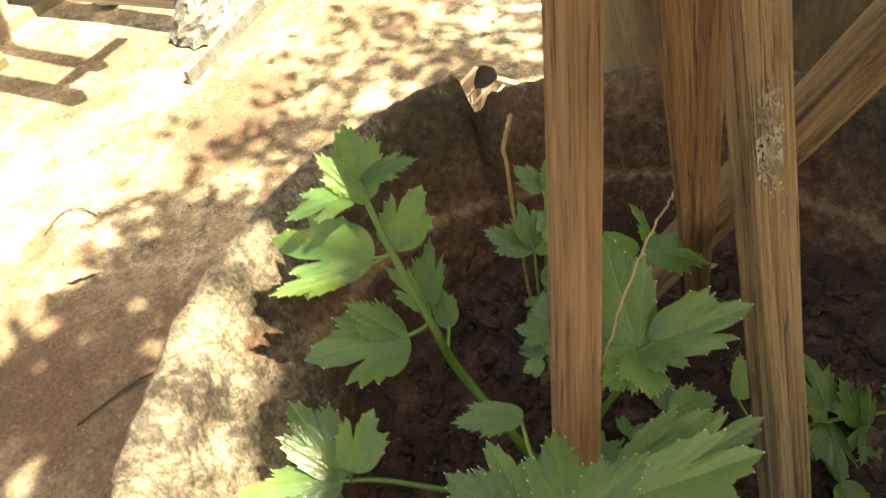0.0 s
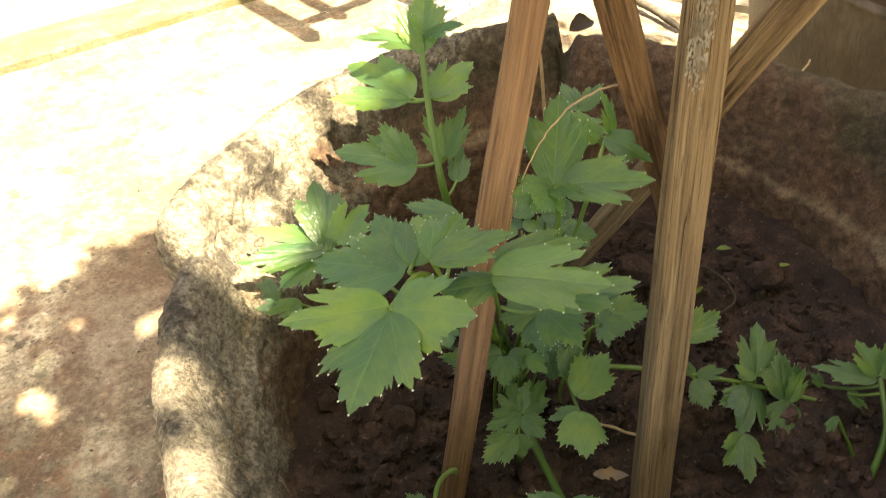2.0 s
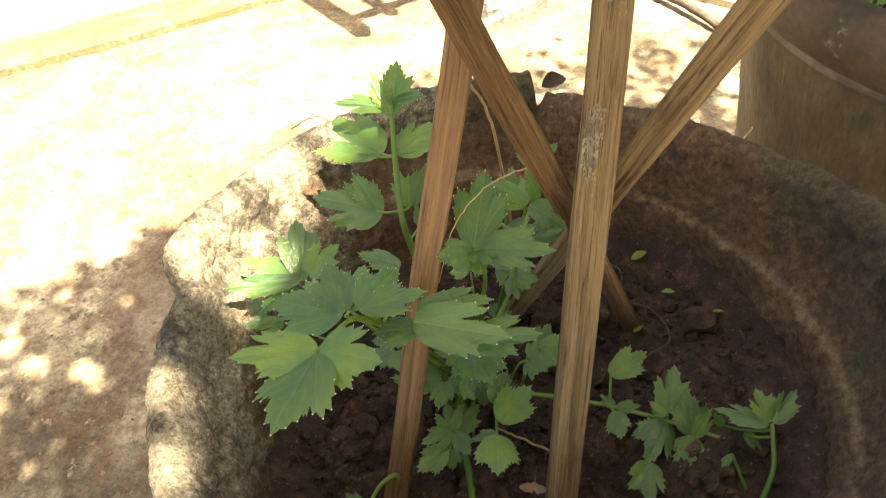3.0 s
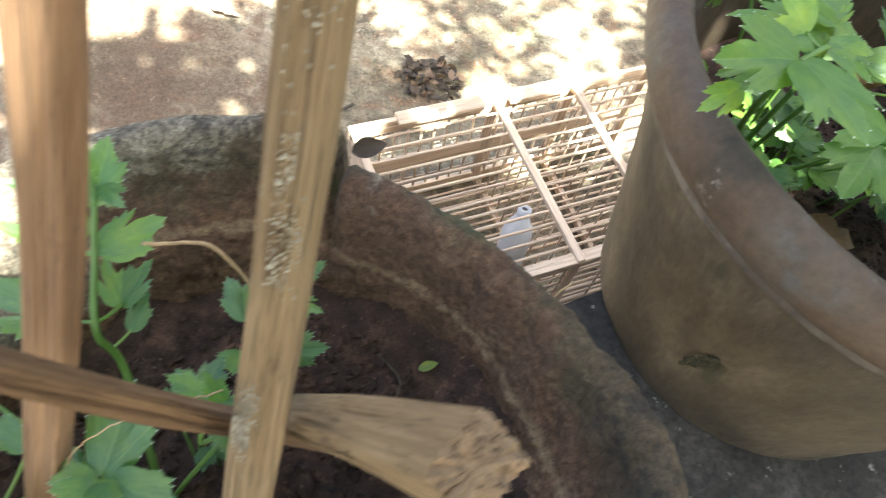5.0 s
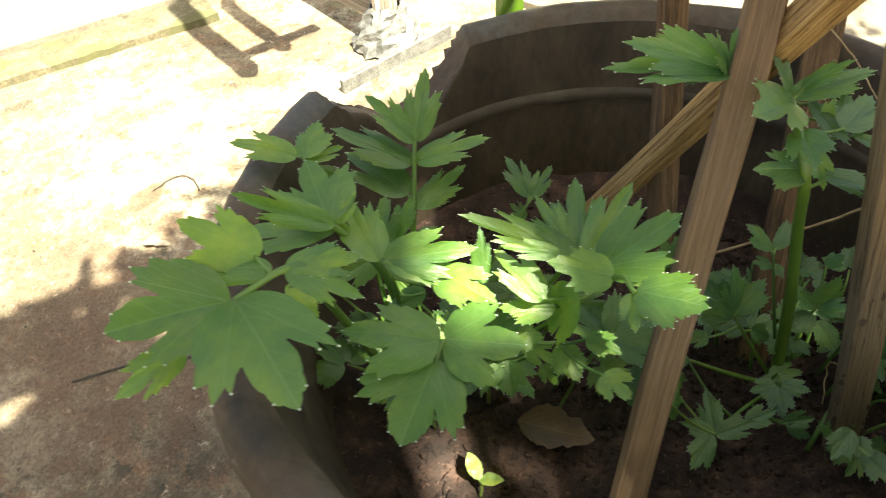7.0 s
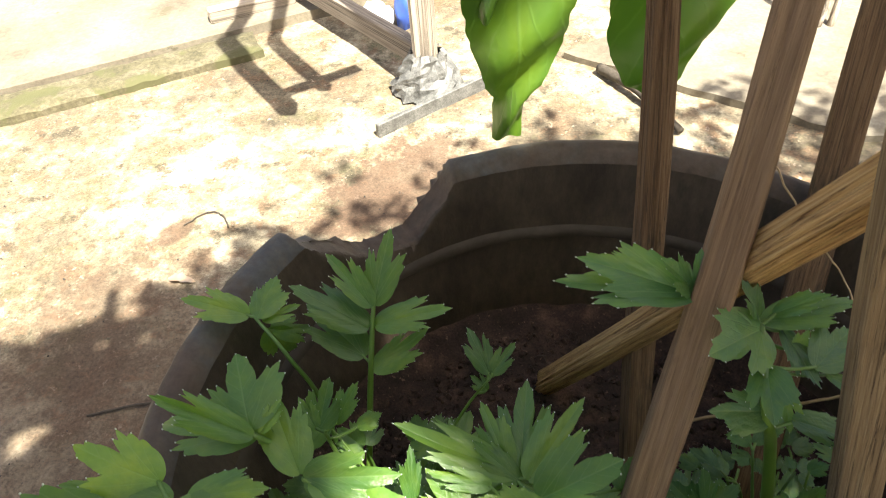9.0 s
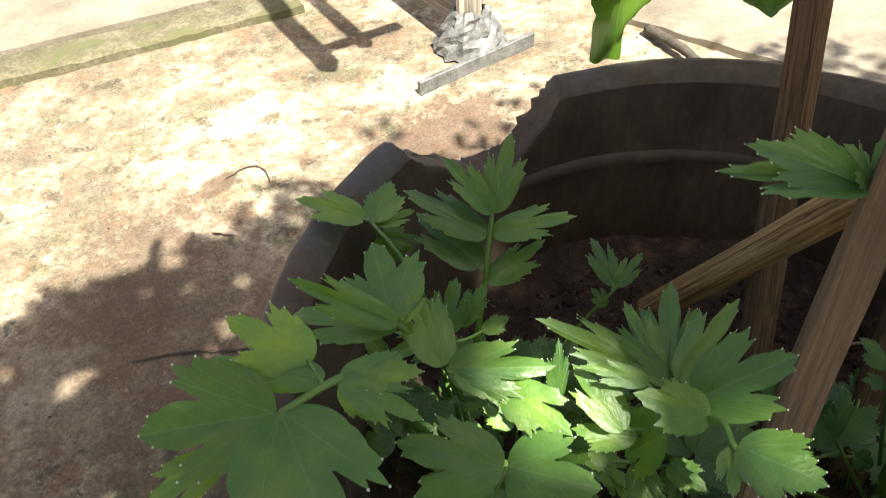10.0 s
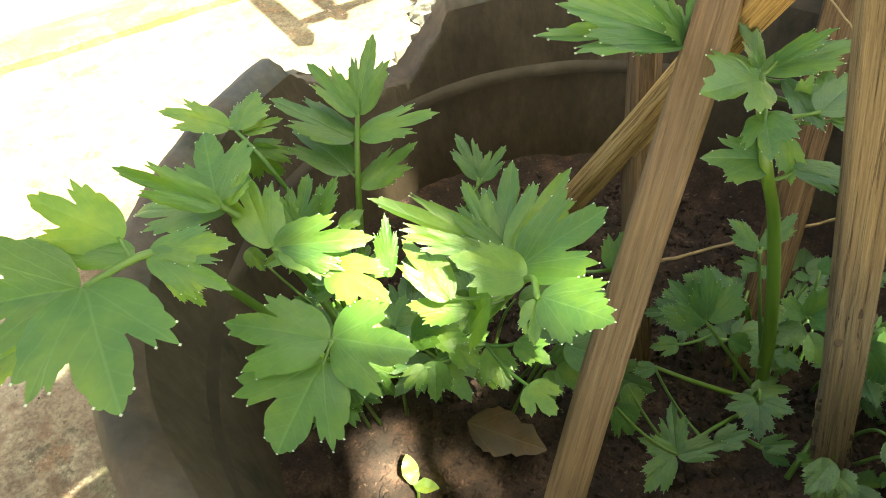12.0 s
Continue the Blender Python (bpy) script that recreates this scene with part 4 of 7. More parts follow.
# gaps in the crown through which the sun reaches the pots: place and radius
GAPS = [((-0.523, 0.094, 1.06), 0.024), ((-0.495, 0.13, 1.06), 0.022), ((-0.532, 0.008, 1.045), 0.014), ((-0.555, 0.03, 1.055), 0.024), ((-0.54, 0.066, 1.06), 0.026), ((-0.53, -0.088, 1.03), 0.011), ((-0.568, -0.088, 1.045), 0.005), ((-0.556, -0.116, 1.04), 0.002), ((-0.462, 0.085, 1.105), 0.018), ((-0.51, 0.06, 1.1), 0.025), ((-0.032, 0.21, 1.12), 0.021), ((-0.01, 0.192, 1.1), 0.012), ((0.047, 0.172, 1.125), 0.016), ((-0.042, 0.183, 0.98), 0.018), ((0.02, 0.17, 0.985), 0.014), ((0.047, 0.134, 1.04), 0.012), ((0.03, 0.415, 1.05), 0.012), ((0.094, 0.304, 1.083), 0.008), ((-0.04, 0.381, 1.0), 0.015), ((0.1, 0.92, 0.2), 0.05), ((-0.08, 0.95, 0.28), 0.05), ((0.19, 0.215, 1.035), 0.014), ((0.222, 0.2, 1.03), 0.011), ((-0.05, 1.2, 0.0), 0.07), ((-0.36, 0.82, 0.28), 0.035), ((-0.225, 0.886, 0.28), 0.038), ((-0.583, -0.05, 1.045), 0.012), ((-0.565, 0.045, 1.06), 0.018), ((-0.505, 0.115, 1.06), 0.018)]


def on_plane(p):
    """Where the sun's ray through p meets the ground."""
    k = p[2] / sun_dir.z
    return p[0] - sun_dir.x * k, p[1] - sun_dir.y * k


def build_tree():
    tree = empty("shade_tree", (2.4, -3.0, 0))
    rng = random.Random(5)
    gaps = [(*on_plane(p), r) for p, r in GAPS]
    spots = random.Random(21)
    # small breaks in the crown that speckle the yard
    for _ in range(46):
        gu, gv = spots.uniform(-1.4, -0.66), spots.uniform(0.7, 1.6)
        if (gu + 0.815) ** 2 + (gv - 0.716) ** 2 > 0.22 ** 2:
            gaps.append((gu, gv, spots.uniform(0.0, 0.016)))
    vs, fs = [], []
    lv, lf = oval_leaf(1.0, 0.46, 3)
    count = 0
    limbs = []
    pots = [on_plane((-0.374, -0.047, 1.05)), on_plane((0.077, 0.238, 1.05)), on_plane((0.19, 0.37, 0.98)), on_plane((0.25, 0.2, 1.0)), on_plane((-0.2, 0.1, 1.0)), on_plane((-0.37, 0.03, 1.35)), on_plane((0.2, 0.3, 1.15)), on_plane((0.12, 0.33, 1.05))]
    for turn in range(260000):
        if count >= 58000:
            break
        u, v = rng.uniform(-3.2, 3.4), rng.uniform(-2.6, 2.6)
        near = False
        if ((u - 0.1) / 3.3) ** 2 + ((v + 0.1) / 2.7) ** 2 > 1.0:
            continue
        if turn < 36000:
            # the densest twigs hang over the ledge
            c = pots[turn % 8]
            u, v, near = rng.gauss(c[0], 0.15), rng.gauss(c[1], 0.15), True
        elif turn < 42500 and turn % 7 < 3:
            u, v, near = rng.gauss(-0.64, 0.13), rng.gauss(1.17, 0.1), True
        elif turn < 42500:
            u, v, near = rng.gauss(STREAK[0], 0.2), rng.gauss(STREAK[1], 0.2), True
        # outline of the crown's shade on the yard
        edge = float(np.interp(u, [-3.0, -1.5, -1.1, -0.82, -0.53, -0.14, 1.0], [0.6, 1.0, 1.2, 1.42, 1.78, 2.02, 2.35])) + 0.16 * fbm((u, v, 2), 1.6, 3)
        if v > edge:
            continue
        thick = 0.66 + 0.6 * fbm((u, v, 9), 2.6, 3) + 0.45 * fbm((u, v, 5), 7.0, 2)
        thick -= 0.35 * smooth01(v, edge - 0.5, edge) + 0.25 * smooth01(-u, 0.9, 1.6)
        thick -= 0.36 * smooth01(u, -0.5, -0.2) * smooth01(v, 0.95, 1.3)
        thick += 0.6 * smooth01(-u, 0.45, 0.65) * (1 - smooth01(v, 1.25, 1.5))
        if rng.random() > thick and not near:
            continue
        h = rng.uniform(2.6, 4.2)
        k = h / sun_dir.z
        p = Vector((u, v, 0)) + sun_dir * k
        s = rng.uniform(0.05, 0.1)
        rot = Euler((rng.gauss(0, 0.5), rng.gauss(0, 0.5), rng.random() * 6.28)).to_matrix()
        touch = [on_plane(p + rot @ (Vector((0, f, -0.12 * f)) * s)) for f in (0.05, 0.5, 0.95)]
        if any((a - gu) ** 2 + (b - gv) ** 2 < (r + 0.013) ** 2 for gu, gv, r in gaps for a, b in touch):
            continue
        o = len(vs)
        vs += [p + rot @ (Vector(q) * s) for q in lv]
        fs += [tuple(o + q for q in f) for f in lf]
        count += 1
        if count % 800 == 0:
            limbs.append(p)
    crown = mesh_part("crown", vs, fs, M_CROWN, tree, "dense crown of oval green leaves")
    crown.matrix_parent_inverse = Matrix.Translation(tree.location).inverted()
    crown["kind"] = "stuff"
    tv, tf = tube_data(bend((2.4, -3.0, -0.1), (1.8, -2.5, 2.9), (0.1, 0, 0), 12, 0.1), [0.16 - 0.008 * i for i in range(13)], 12)
    trunk = mesh_part("trunk", tv, tf, M_BARK, tree)
    trunk.matrix_parent_inverse = Matrix.Translation(tree.location).inverted()
    for i, p in enumerate(limbs):
        start = Vector((1.8, -2.5, 2.9)) + Vector((0.1, -0.15, -0.5)) * ((i % 5) / 5)
        tv, tf = tube_data(bend(start, p, (0, 0, 0.25), 9, 0.12, i * 1.7), [0.018 - 0.0015 * q for q in range(10)], 6)
        limb = mesh_part("limb", tv, tf, M_BARK, tree)
        limb.matrix_parent_inverse = Matrix.Translation(tree.location).inverted()
    tagged(tree, "leafy shade tree with a grey trunk beside the yard", "tree")


build_tree()


# ---- celery ----
def leaf_half(rng, cut):
    """Outline of one half of a wedge-shaped, three-lobed leaflet of length 1: angle round its foot and radius, tooth by tooth."""
    turn = rng.uniform(0.9, 1.12)
    deep = rng.uniform(0.46, 0.66) if cut > 0.5 else rng.uniform(0.64, 0.78)
    side = rng.uniform(0.77, 0.87)
    j = lambda v, k=0.018: v + rng.uniform(-k, k)
    keys = [(0, 1.0), (4.0, j(0.91)), (7.6, j(0.925)), (10.2, j(0.825)), (13.4, j(0.83)), (15.2, j(0.74)), (16.4, deep + 0.05), (17.4, deep), (18.8, deep + 0.05), (20.6, j(side - 0.15)), (23.0, j(side - 0.06)), (25.4, j(side - 0.1)), (30.0, side - 0.01), (32.8, j(side - 0.1)), (37.0, j(side - 0.08)), (39.6, j(side - 0.2)), (44.0, j(side - 0.2)), (46.6, j(side - 0.31)), (50.0, j(side - 0.34)), (54, 0.43), (60, 0.36), (68, 0.27), (80, 0.15), (96, 0.06), (112, 0.02)]
    tips = (0, 2, 4, 10, 12, 14, 16, 18)
    if cut > 0.5:
        # broad angular lobes with open notches and few teeth; some halves are hardly cut at all
        deep = rng.choice((rng.uniform(0.46, 0.56), rng.uniform(0.56, 0.66), rng.uniform(0.66, 0.74)))
        if cut > 1.5:
            # three clearly parted lobes
            deep = rng.uniform(0.5, 0.62)
            keys = [(0, 1.0), (4.6, j(0.92)), (7.6, j(0.91)), (10.0, j(0.82)), (13.4, j(0.74)), (15.6, j(0.68)), (17.4, deep), (19.0, deep + 0.01), (21.4, j(0.66)), (24.0, j(side - 0.05)), (27.0, j(side - 0.09)), (32.0, side + 0.03), (35.4, j(side - 0.1)), (41.0, j(side - 0.08)), (44.6, j(side - 0.21)), (50, 0.56), (57, 0.46), (68, 0.36), (82, 0.2), (97, 0.07), (112, 0.02)]
            tips = (0, 2, 9, 11, 13)
        elif rng.random() < 0.5:
            keys = [(0, 1.0), (5.0, j(0.92)), (8.2, j(0.915)), (11.0, j(0.82)), (15.0, j(0.75)), (18.0, deep), (20.0, deep + 0.02), (23.0, j(side - 0.12)), (26.0, j(side - 0.06)), (28.0, j(side - 0.1)), (33.0, side), (36.6, j(side - 0.1)), (43.0, j(side - 0.11)), (46.4, j(side - 0.22)), (52, 0.55), (60, 0.48), (70, 0.37), (82, 0.21), (97, 0.07), (112, 0.02)]
            tips = (0, 2, 8, 10, 12)
        else:
            keys = [(0, 1.0), (6.5, j(0.89)), (10.0, j(0.87)), (12.6, j(0.77)), (16.0, j(0.7)), (18.6, deep), (20.4, deep + 0.01), (24.0, j(side - 0.08)), (29.5, side + 0.02), (33.0, j(side - 0.1)), (38.5, j(side - 0.06)), (42.0, j(side - 0.19)), (48.5, j(side - 0.2)), (51.6, j(side - 0.3)), (57, 0.47), (64, 0.41), (73, 0.32), (84, 0.18), (97, 0.07), (112, 0.02)]
            tips = (0, 2, 8, 10, 12)
    return [(d * turn if d < 60 else 60 * turn + (d - 60) * (110 - 60 * turn) / 50, r, k in tips) for k, (d, r) in enumerate(keys)]


def leaf_mesh(seed, blade, cut):
    rng = random.Random(seed)
    right, left = leaf_half(rng, cut), leaf_half(rng, cut)
    edge = [(-d, r, tip) for d, r, tip in left[::-1]][:-1] + right
    # two further rays between the corners of the outline, bowed a little outwards
    rays = []
    for (d0, r0, t0), (d1, r1, t1) in zip(edge, edge[1:]):
        rays.append((d0, r0, t0))
        bow = 0.009 if cut > 0.5 and min(r0, r1) > 0.35 else 0.006
        for f in (0.34, 0.67):
            rays.append((d0 + (d1 - d0) * f, r0 + (r1 - r0) * f + bow * (r0 + r1) * (1 - abs(2 * f - 1)), False))
    rays.append(edge[-1])
    rings = 9
    vs, uvs, fs = [(0, 0, 0)], [(0.5, 0.0)], []
    fold, arch, wing = rng.uniform(0.08, 0.3), rng.uniform(0.04, 0.26), rng.uniform(0.1, 0.6)

    def surface(x, y):
        z = fold * abs(x) - wing * x * x + arch * y * (1 - y)
        # the lobes tip apart along their cuts, and the blade swells between its veins
        lobe = smooth01(abs(math.degrees(math.atan2(x, max(y, 0.02)))), 11, 18) * smooth01(y, 0.3, 0.8)
        z += 0.04 * lobe * math.sin(seed * 2.4 + (2.0 if x > 0 else 0.0)) + 0.05 * noise.noise((x * 2.6 + seed, y * 2.6, 0.5)) * min(1.0, 3 * (x * x + y * y))
        z += 0.012 * noise.noise((x * 6 + seed, y * 6, 2.5))
        return z
    for deg, r, tip in rays:
        a = math.radians(deg)
        for j in range(1, rings + 1):
            # teeth and cuts belong to the outer part of the blade only
            f = j / rings
            x, y = r * f * math.sin(a), r * f * math.cos(a)
            vs.append((x, y, surface(x, y)))
            uvs.append((0.5 + x, y))
    for k in range(len(rays) - 1):
        a, b = 1 + k * rings, 1 + (k + 1) * rings
        fs.append((0, b, a))
        for j in range(rings - 1):
            fs.append((a + j, b + j, b + j + 1, a + j + 1))
    mats = [0] * len(fs)
    for k, (deg, r, tip) in enumerate(rays):
        if not tip:
            continue
        p = Vector(vs[1 + k * rings + rings - 1])
        o = len(vs)
        s = 0.013
        for d in ((s, 0, 0), (-s, 0, 0), (0, s, 0), (0, -s, 0), (0, 0, s), (0, 0, -s)):
            vs.append(tuple(p + Vector(d)))
            uvs.append((0.5, 0.5))
        for f in ((0, 2, 4), (2, 1, 4), (1, 3, 4), (3, 0, 4), (2, 0, 5), (1, 2, 5), (3, 1, 5), (0, 3, 5)):
            fs.append(tuple(o + q for q in f))
            mats.append(1)
    me = bpy.data.meshes.new("leaflet")
    me.from_pydata(vs, [], fs)
    me.materials.append(blade)
    me.materials.append(M_TIP)
    layer = me.uv_layers.new(name="UVMap")
    for poly in me.polygons:
        poly.use_smooth = True
        poly.material_index = mats[poly.index]
        for li in poly.loop_indices:
            layer.data[li].uv = uvs[me.loops[li].vertex_index]
    # real width of this shape, so that a leaflet can be given its own
    xs = [v[0] for v in vs]
    return me, max(xs) - min(xs)


LEAF_MESHES = {"fresh": [leaf_mesh(s, M_LEAF, 0.0 if s % 3 else 0.6) for s in range(14)], "pale": [leaf_mesh(s + 20, M_LEAF_PALE, 1.0 if s % 4 else 0.3) for s in range(16)], "lobed": [leaf_mesh(s + 50, M_LEAF_PALE, 2.0) for s in range(10)]}
CROP = {"leaf": "fresh"}
leaf_rng = random.Random(11)
LINES = {}
PLANTS = {}


def celery(name, foot, label, leaf="fresh"):
    CROP["leaf"] = leaf
    ob = empty(name, foot)
    bpy.context.view_layer.update()
    return tagged(ob, label, "celery plant", "celery in the pots")


def curve_points(pts, n=7):
    """A smooth line through pts."""
    p = [Vector(q) for q in pts]
    if len(p) == 2:
        mid = (p[0] + p[1]) / 2 + Vector((0, 0, (p[1] - p[0]).length * 0.08))
        p = [p[0], mid, p[1]]
    ext = [p[0] * 2 - p[1]] + p + [p[-1] * 2 - p[-2]]
    out = []
    for i in range(1, len(ext) - 2):
        a, b, c, d = ext[i - 1:i + 3]
        for k in range(n):
            t = k / n
            out.append(0.5 * ((2 * b) + (c - a) * t + (2 * a - 5 * b + 4 * c - d) * t * t + (3 * b - a - 3 * c + d) * t ** 3))
    out.append(p[-1])
    return out


def frond(plant, pts, r):
    if pts[0][0] < -0.2 and pts[0][2] < 1.0:
        pts = [(pts[0][0], pts[0][1], soil_a(pts[0][0]) - 0.006)] + list(pts)
    line = curve_points(pts)
    k = len(line) - 1
    vs, fs = tube_data(line, [r * (1.25 - 0.6 * i / k) for i in range(k + 1)], 8)
    ob = mesh_part("stalk", vs, fs, M_STEM)
    ob.parent = plant
    ob.matrix_parent_inverse = Matrix.Translation(plant.location).inverted()
    LINES[ob.name] = line
    return ob


def leaflet(stalk, base, tip, width):
    base, tip = Vector(base), Vector(tip)
    y = tip - base
    ln = y.length
    y.normalize()
    n = Vector((leaf_rng.uniform(-0.34, 0.34), -0.45 + leaf_rng.uniform(-0.3, 0.3), 1.0))
    z = (n - y * n.dot(y)).normalized()
    x = y.cross(z)
    # the large leaves of the pale plant are the most deeply lobed
    kind = "lobed" if CROP["leaf"] == "pale" and ln > 0.03 else CROP["leaf"]
    me, w = leaf_rng.choice(LEAF_MESHES[kind])
    ob = new("leaflet", me)
    ob.parent = stalk
    m = Matrix((x, y, z)).transposed().to_4x4()
    m.translation = base
    m = m @ Matrix.Diagonal((ln * width / w, ln, ln * 0.9, 1))
    ob.matrix_basis = m
    line = LINES[stalk.name]
    near = min(line, key=lambda q: (q - base).length)
    if (near - base).length > 0.003:
        bow = Vector((0, 0, -0.12 * (near - base).length))
        vs, fs = tube_data(bend(near, base + y * ln * 0.04, bow, 6), [0.0009, 0.00088, 0.00085, 0.0008, 0.00078, 0.00075, 0.0007], 6)
        stem = mesh_part("leaf_stem", vs, fs, M_STEM)
        stem.parent = stalk
    return ob



plant = celery("celery_plant", (-0.4103, -0.0266, 0.9680), "celery plant with serrated green leaves in the cement pot")
PLANTS["A"] = plant
stalk = frond(plant, [(-0.4103, -0.0266, 0.9680), (-0.4313, -0.0472, 1.0300), (-0.4584, -0.0680, 1.0950), (-0.4755, -0.1008, 1.1160)], .0016)
leaflet(stalk, (-0.4757, -0.0996, 1.1160), (-0.5119, -0.1029, 1.1200), .60)
leaflet(stalk, (-0.4740, -0.1005, 1.1160), (-0.4478, -0.1130, 1.1210), .98)
leaflet(stalk, (-0.4756, -0.1017, 1.1160), (-0.4926, -0.1386, 1.1150), .86)
stalk = frond(plant, [(-0.4116, -0.0242, 0.9680), (-0.4420, -0.0382, 1.0400), (-0.4656, -0.0714, 1.1020)], .0015)
leaflet(stalk, (-0.4670, -0.0702, 1.1020), (-0.5032, -0.0498, 1.0940), .82)
leaflet(stalk, (-0.4664, -0.0689, 1.1020), (-0.4753, -0.0400, 1.1060), .78)
leaflet(stalk, (-0.4639, -0.0683, 1.1020), (-0.4570, -0.0356, 1.0970), .62)
stalk = frond(plant, [(-0.4108, -0.0235, 0.9680), (-0.4425, -0.0463, 1.0500), (-0.4573, -0.0767, 1.1120)], .0014)
leaflet(stalk, (-0.4573, -0.0767, 1.1120), (-0.4261, -0.0746, 1.1180), .52)
leaflet(stalk, (-0.4577, -0.0760, 1.1120), (-0.4404, -0.0495, 1.1080), .70)
leaflet(stalk, (-0.4391, -0.0313, 1.0900), (-0.4616, -0.0205, 1.0920), .55)
stalk = frond(plant, [(-0.4096, -0.0245, 0.9680), (-0.4223, -0.0485, 1.0300), (-0.4337, -0.0743, 1.0980)], .0015)
leaflet(stalk, (-0.4334, -0.0760, 1.0980), (-0.3895, -0.0898, 1.0970), .58)
leaflet(stalk, (-0.4316, -0.0690, 1.1000), (-0.3950, -0.0712, 1.1030), .42)
leaflet(stalk, (-0.4313, -0.0745, 1.0920), (-0.4542, -0.0743, 1.0900), .75)
leaflet(stalk, (-0.4072, -0.0722, 1.0750), (-0.3722, -0.0781, 1.0820), .60)
leaflet(stalk, (-0.4084, -0.0668, 1.0600), (-0.3982, -0.0901, 1.0600), .95)
stalk = frond(plant, [(-0.4080, -0.0239, 0.9680), (-0.4001, -0.0280, 1.0300), (-0.3951, -0.0381, 1.0800), (-0.4015, -0.0460, 1.1120)], .0015)
leaflet(stalk, (-0.4012, -0.0449, 1.1120), (-0.3916, -0.0142, 1.1350), .72)
leaflet(stalk, (-0.3969, -0.0463, 1.1130), (-0.3636, -0.0572, 1.1180), .62)
leaflet(stalk, (-0.4026, -0.0466, 1.1120), (-0.4200, -0.0483, 1.1120), 1.05)
leaflet(stalk, (-0.4021, -0.0467, 1.1120), (-0.4130, -0.0617, 1.1160), 1.10)
leaflet(stalk, (-0.4011, -0.0469, 1.1120), (-0.3953, -0.0609, 1.1160), .9)
stalk = frond(plant, [(-0.4063, -0.0241, 0.9680), (-0.3761, -0.0057, 1.0300), (-0.3754, -0.0207, 1.0800), (-0.3673, -0.0128, 1.1080)], .0014)
leaflet(stalk, (-0.3673, -0.0128, 1.1080), (-0.3516, -0.0300, 1.1040), .70)
leaflet(stalk, (-0.3640, -0.0111, 1.1080), (-0.3699, -0.0056, 1.1280), .45)
leaflet(stalk, (-0.3681, -0.0104, 1.1080), (-0.3862, -0.0056, 1.1200), .48)
leaflet(stalk, (-0.3698, -0.0121, 1.1060), (-0.3827, -0.0065, 1.1050), .55)
leaflet(stalk, (-0.3876, 0.0011, 1.0900), (-0.3780, -0.0050, 1.1050), .6)
stalk = frond(plant, [(-0.4144, -0.0195, 0.9680), (-0.4315, 0.0265, 1.0300), (-0.4378, 0.0317, 1.0650), (-0.4385, 0.0582, 1.0930), (-0.4381, 0.0740, 1.1120)], .0022)
leaflet(stalk, (-0.4381, 0.0740, 1.1120), (-0.4316, 0.0969, 1.1350), .80)
leaflet(stalk, (-0.4402, 0.0805, 1.1120), (-0.4726, 0.0713, 1.1250), .45)
leaflet(stalk, (-0.4386, 0.0729, 1.1120), (-0.4454, 0.0838, 1.1260), .48)
leaflet(stalk, (-0.4367, 0.0821, 1.1180), (-0.4167, 0.0628, 1.1300), .40)
leaflet(stalk, (-0.4390, 0.0754, 1.1120), (-0.4485, 0.0897, 1.1330), .5)
leaflet(stalk, (-0.4468, 0.0608, 1.0930), (-0.4773, 0.0943, 1.0980), .72)
leaflet(stalk, (-0.4498, 0.0597, 1.0930), (-0.4900, 0.0716, 1.0920), .30)
leaflet(stalk, (-0.4376, 0.0609, 1.0930), (-0.4099, 0.0787, 1.1000), .72)
leaflet(stalk, (-0.4378, 0.0592, 1.0930), (-0.4152, 0.0709, 1.0900), .4)
leaflet(stalk, (-0.4495, 0.0351, 1.0680), (-0.4904, 0.0452, 1.0780), .85)
leaflet(stalk, (-0.4514, 0.0354, 1.0680), (-0.4657, 0.0547, 1.0850), .6)
leaflet(stalk, (-0.4319, 0.0485, 1.0600), (-0.4167, 0.0663, 1.0800), .52)
leaflet(stalk, (-0.4322, 0.0485, 1.0600), (-0.4404, 0.0653, 1.0780), .62)
leaflet(stalk, (-0.4275, 0.0396, 1.0500), (-0.4214, 0.0586, 1.0600), .6)
stalk = frond(plant, [(-0.4141, -0.0281, 0.9680), (-0.4602, -0.0107, 1.0100), (-0.4867, 0.0021, 1.0350), (-0.5014, 0.0075, 1.0450)], .0014)
leaflet(stalk, (-0.5014, 0.0084, 1.0450), (-0.5044, 0.0426, 1.0620), .72)
leaflet(stalk, (-0.5024, 0.0076, 1.0450), (-0.5400, 0.0256, 1.0500), .42)
leaflet(stalk, (-0.5030, 0.0068, 1.0450), (-0.5485, 0.0049, 1.0460), .34)
leaflet(stalk, (-0.5051, 0.0082, 1.0420), (-0.5297, -0.0022, 1.0300), .62)
leaflet(stalk, (-0.4968, 0.0064, 1.0500), (-0.4772, 0.0193, 1.0600), .85)
leaflet(stalk, (-0.5014, 0.0106, 1.0450), (-0.4870, 0.0144, 1.0550), .7)
stalk = frond(plant, [(-0.4142, -0.0290, 0.9680), (-0.4755, -0.0099, 0.9900), (-0.5224, 0.0121, 1.0000)], .0011)
leaflet(stalk, (-0.5365, 0.0156, 1.0000), (-0.5531, 0.0293, 1.0050), .95)
leaflet(stalk, (-0.5224, 0.0121, 1.0000), (-0.5432, 0.0098, 1.0000), .6)
leaflet(stalk, (-0.5136, -0.0028, 1.0100), (-0.5277, -0.0097, 1.0050), .6)
stalk = frond(plant, [(-0.4075, -0.0312, 0.9680), (-0.3934, -0.0500, 0.9950), (-0.3962, -0.0937, 1.0160)], .0011)
leaflet(stalk, (-0.3968, -0.0936, 1.0160), (-0.3989, -0.1141, 1.0100), 1.25)
leaflet(stalk, (-0.3962, -0.0937, 1.0160), (-0.4103, -0.0926, 1.0120), .6)
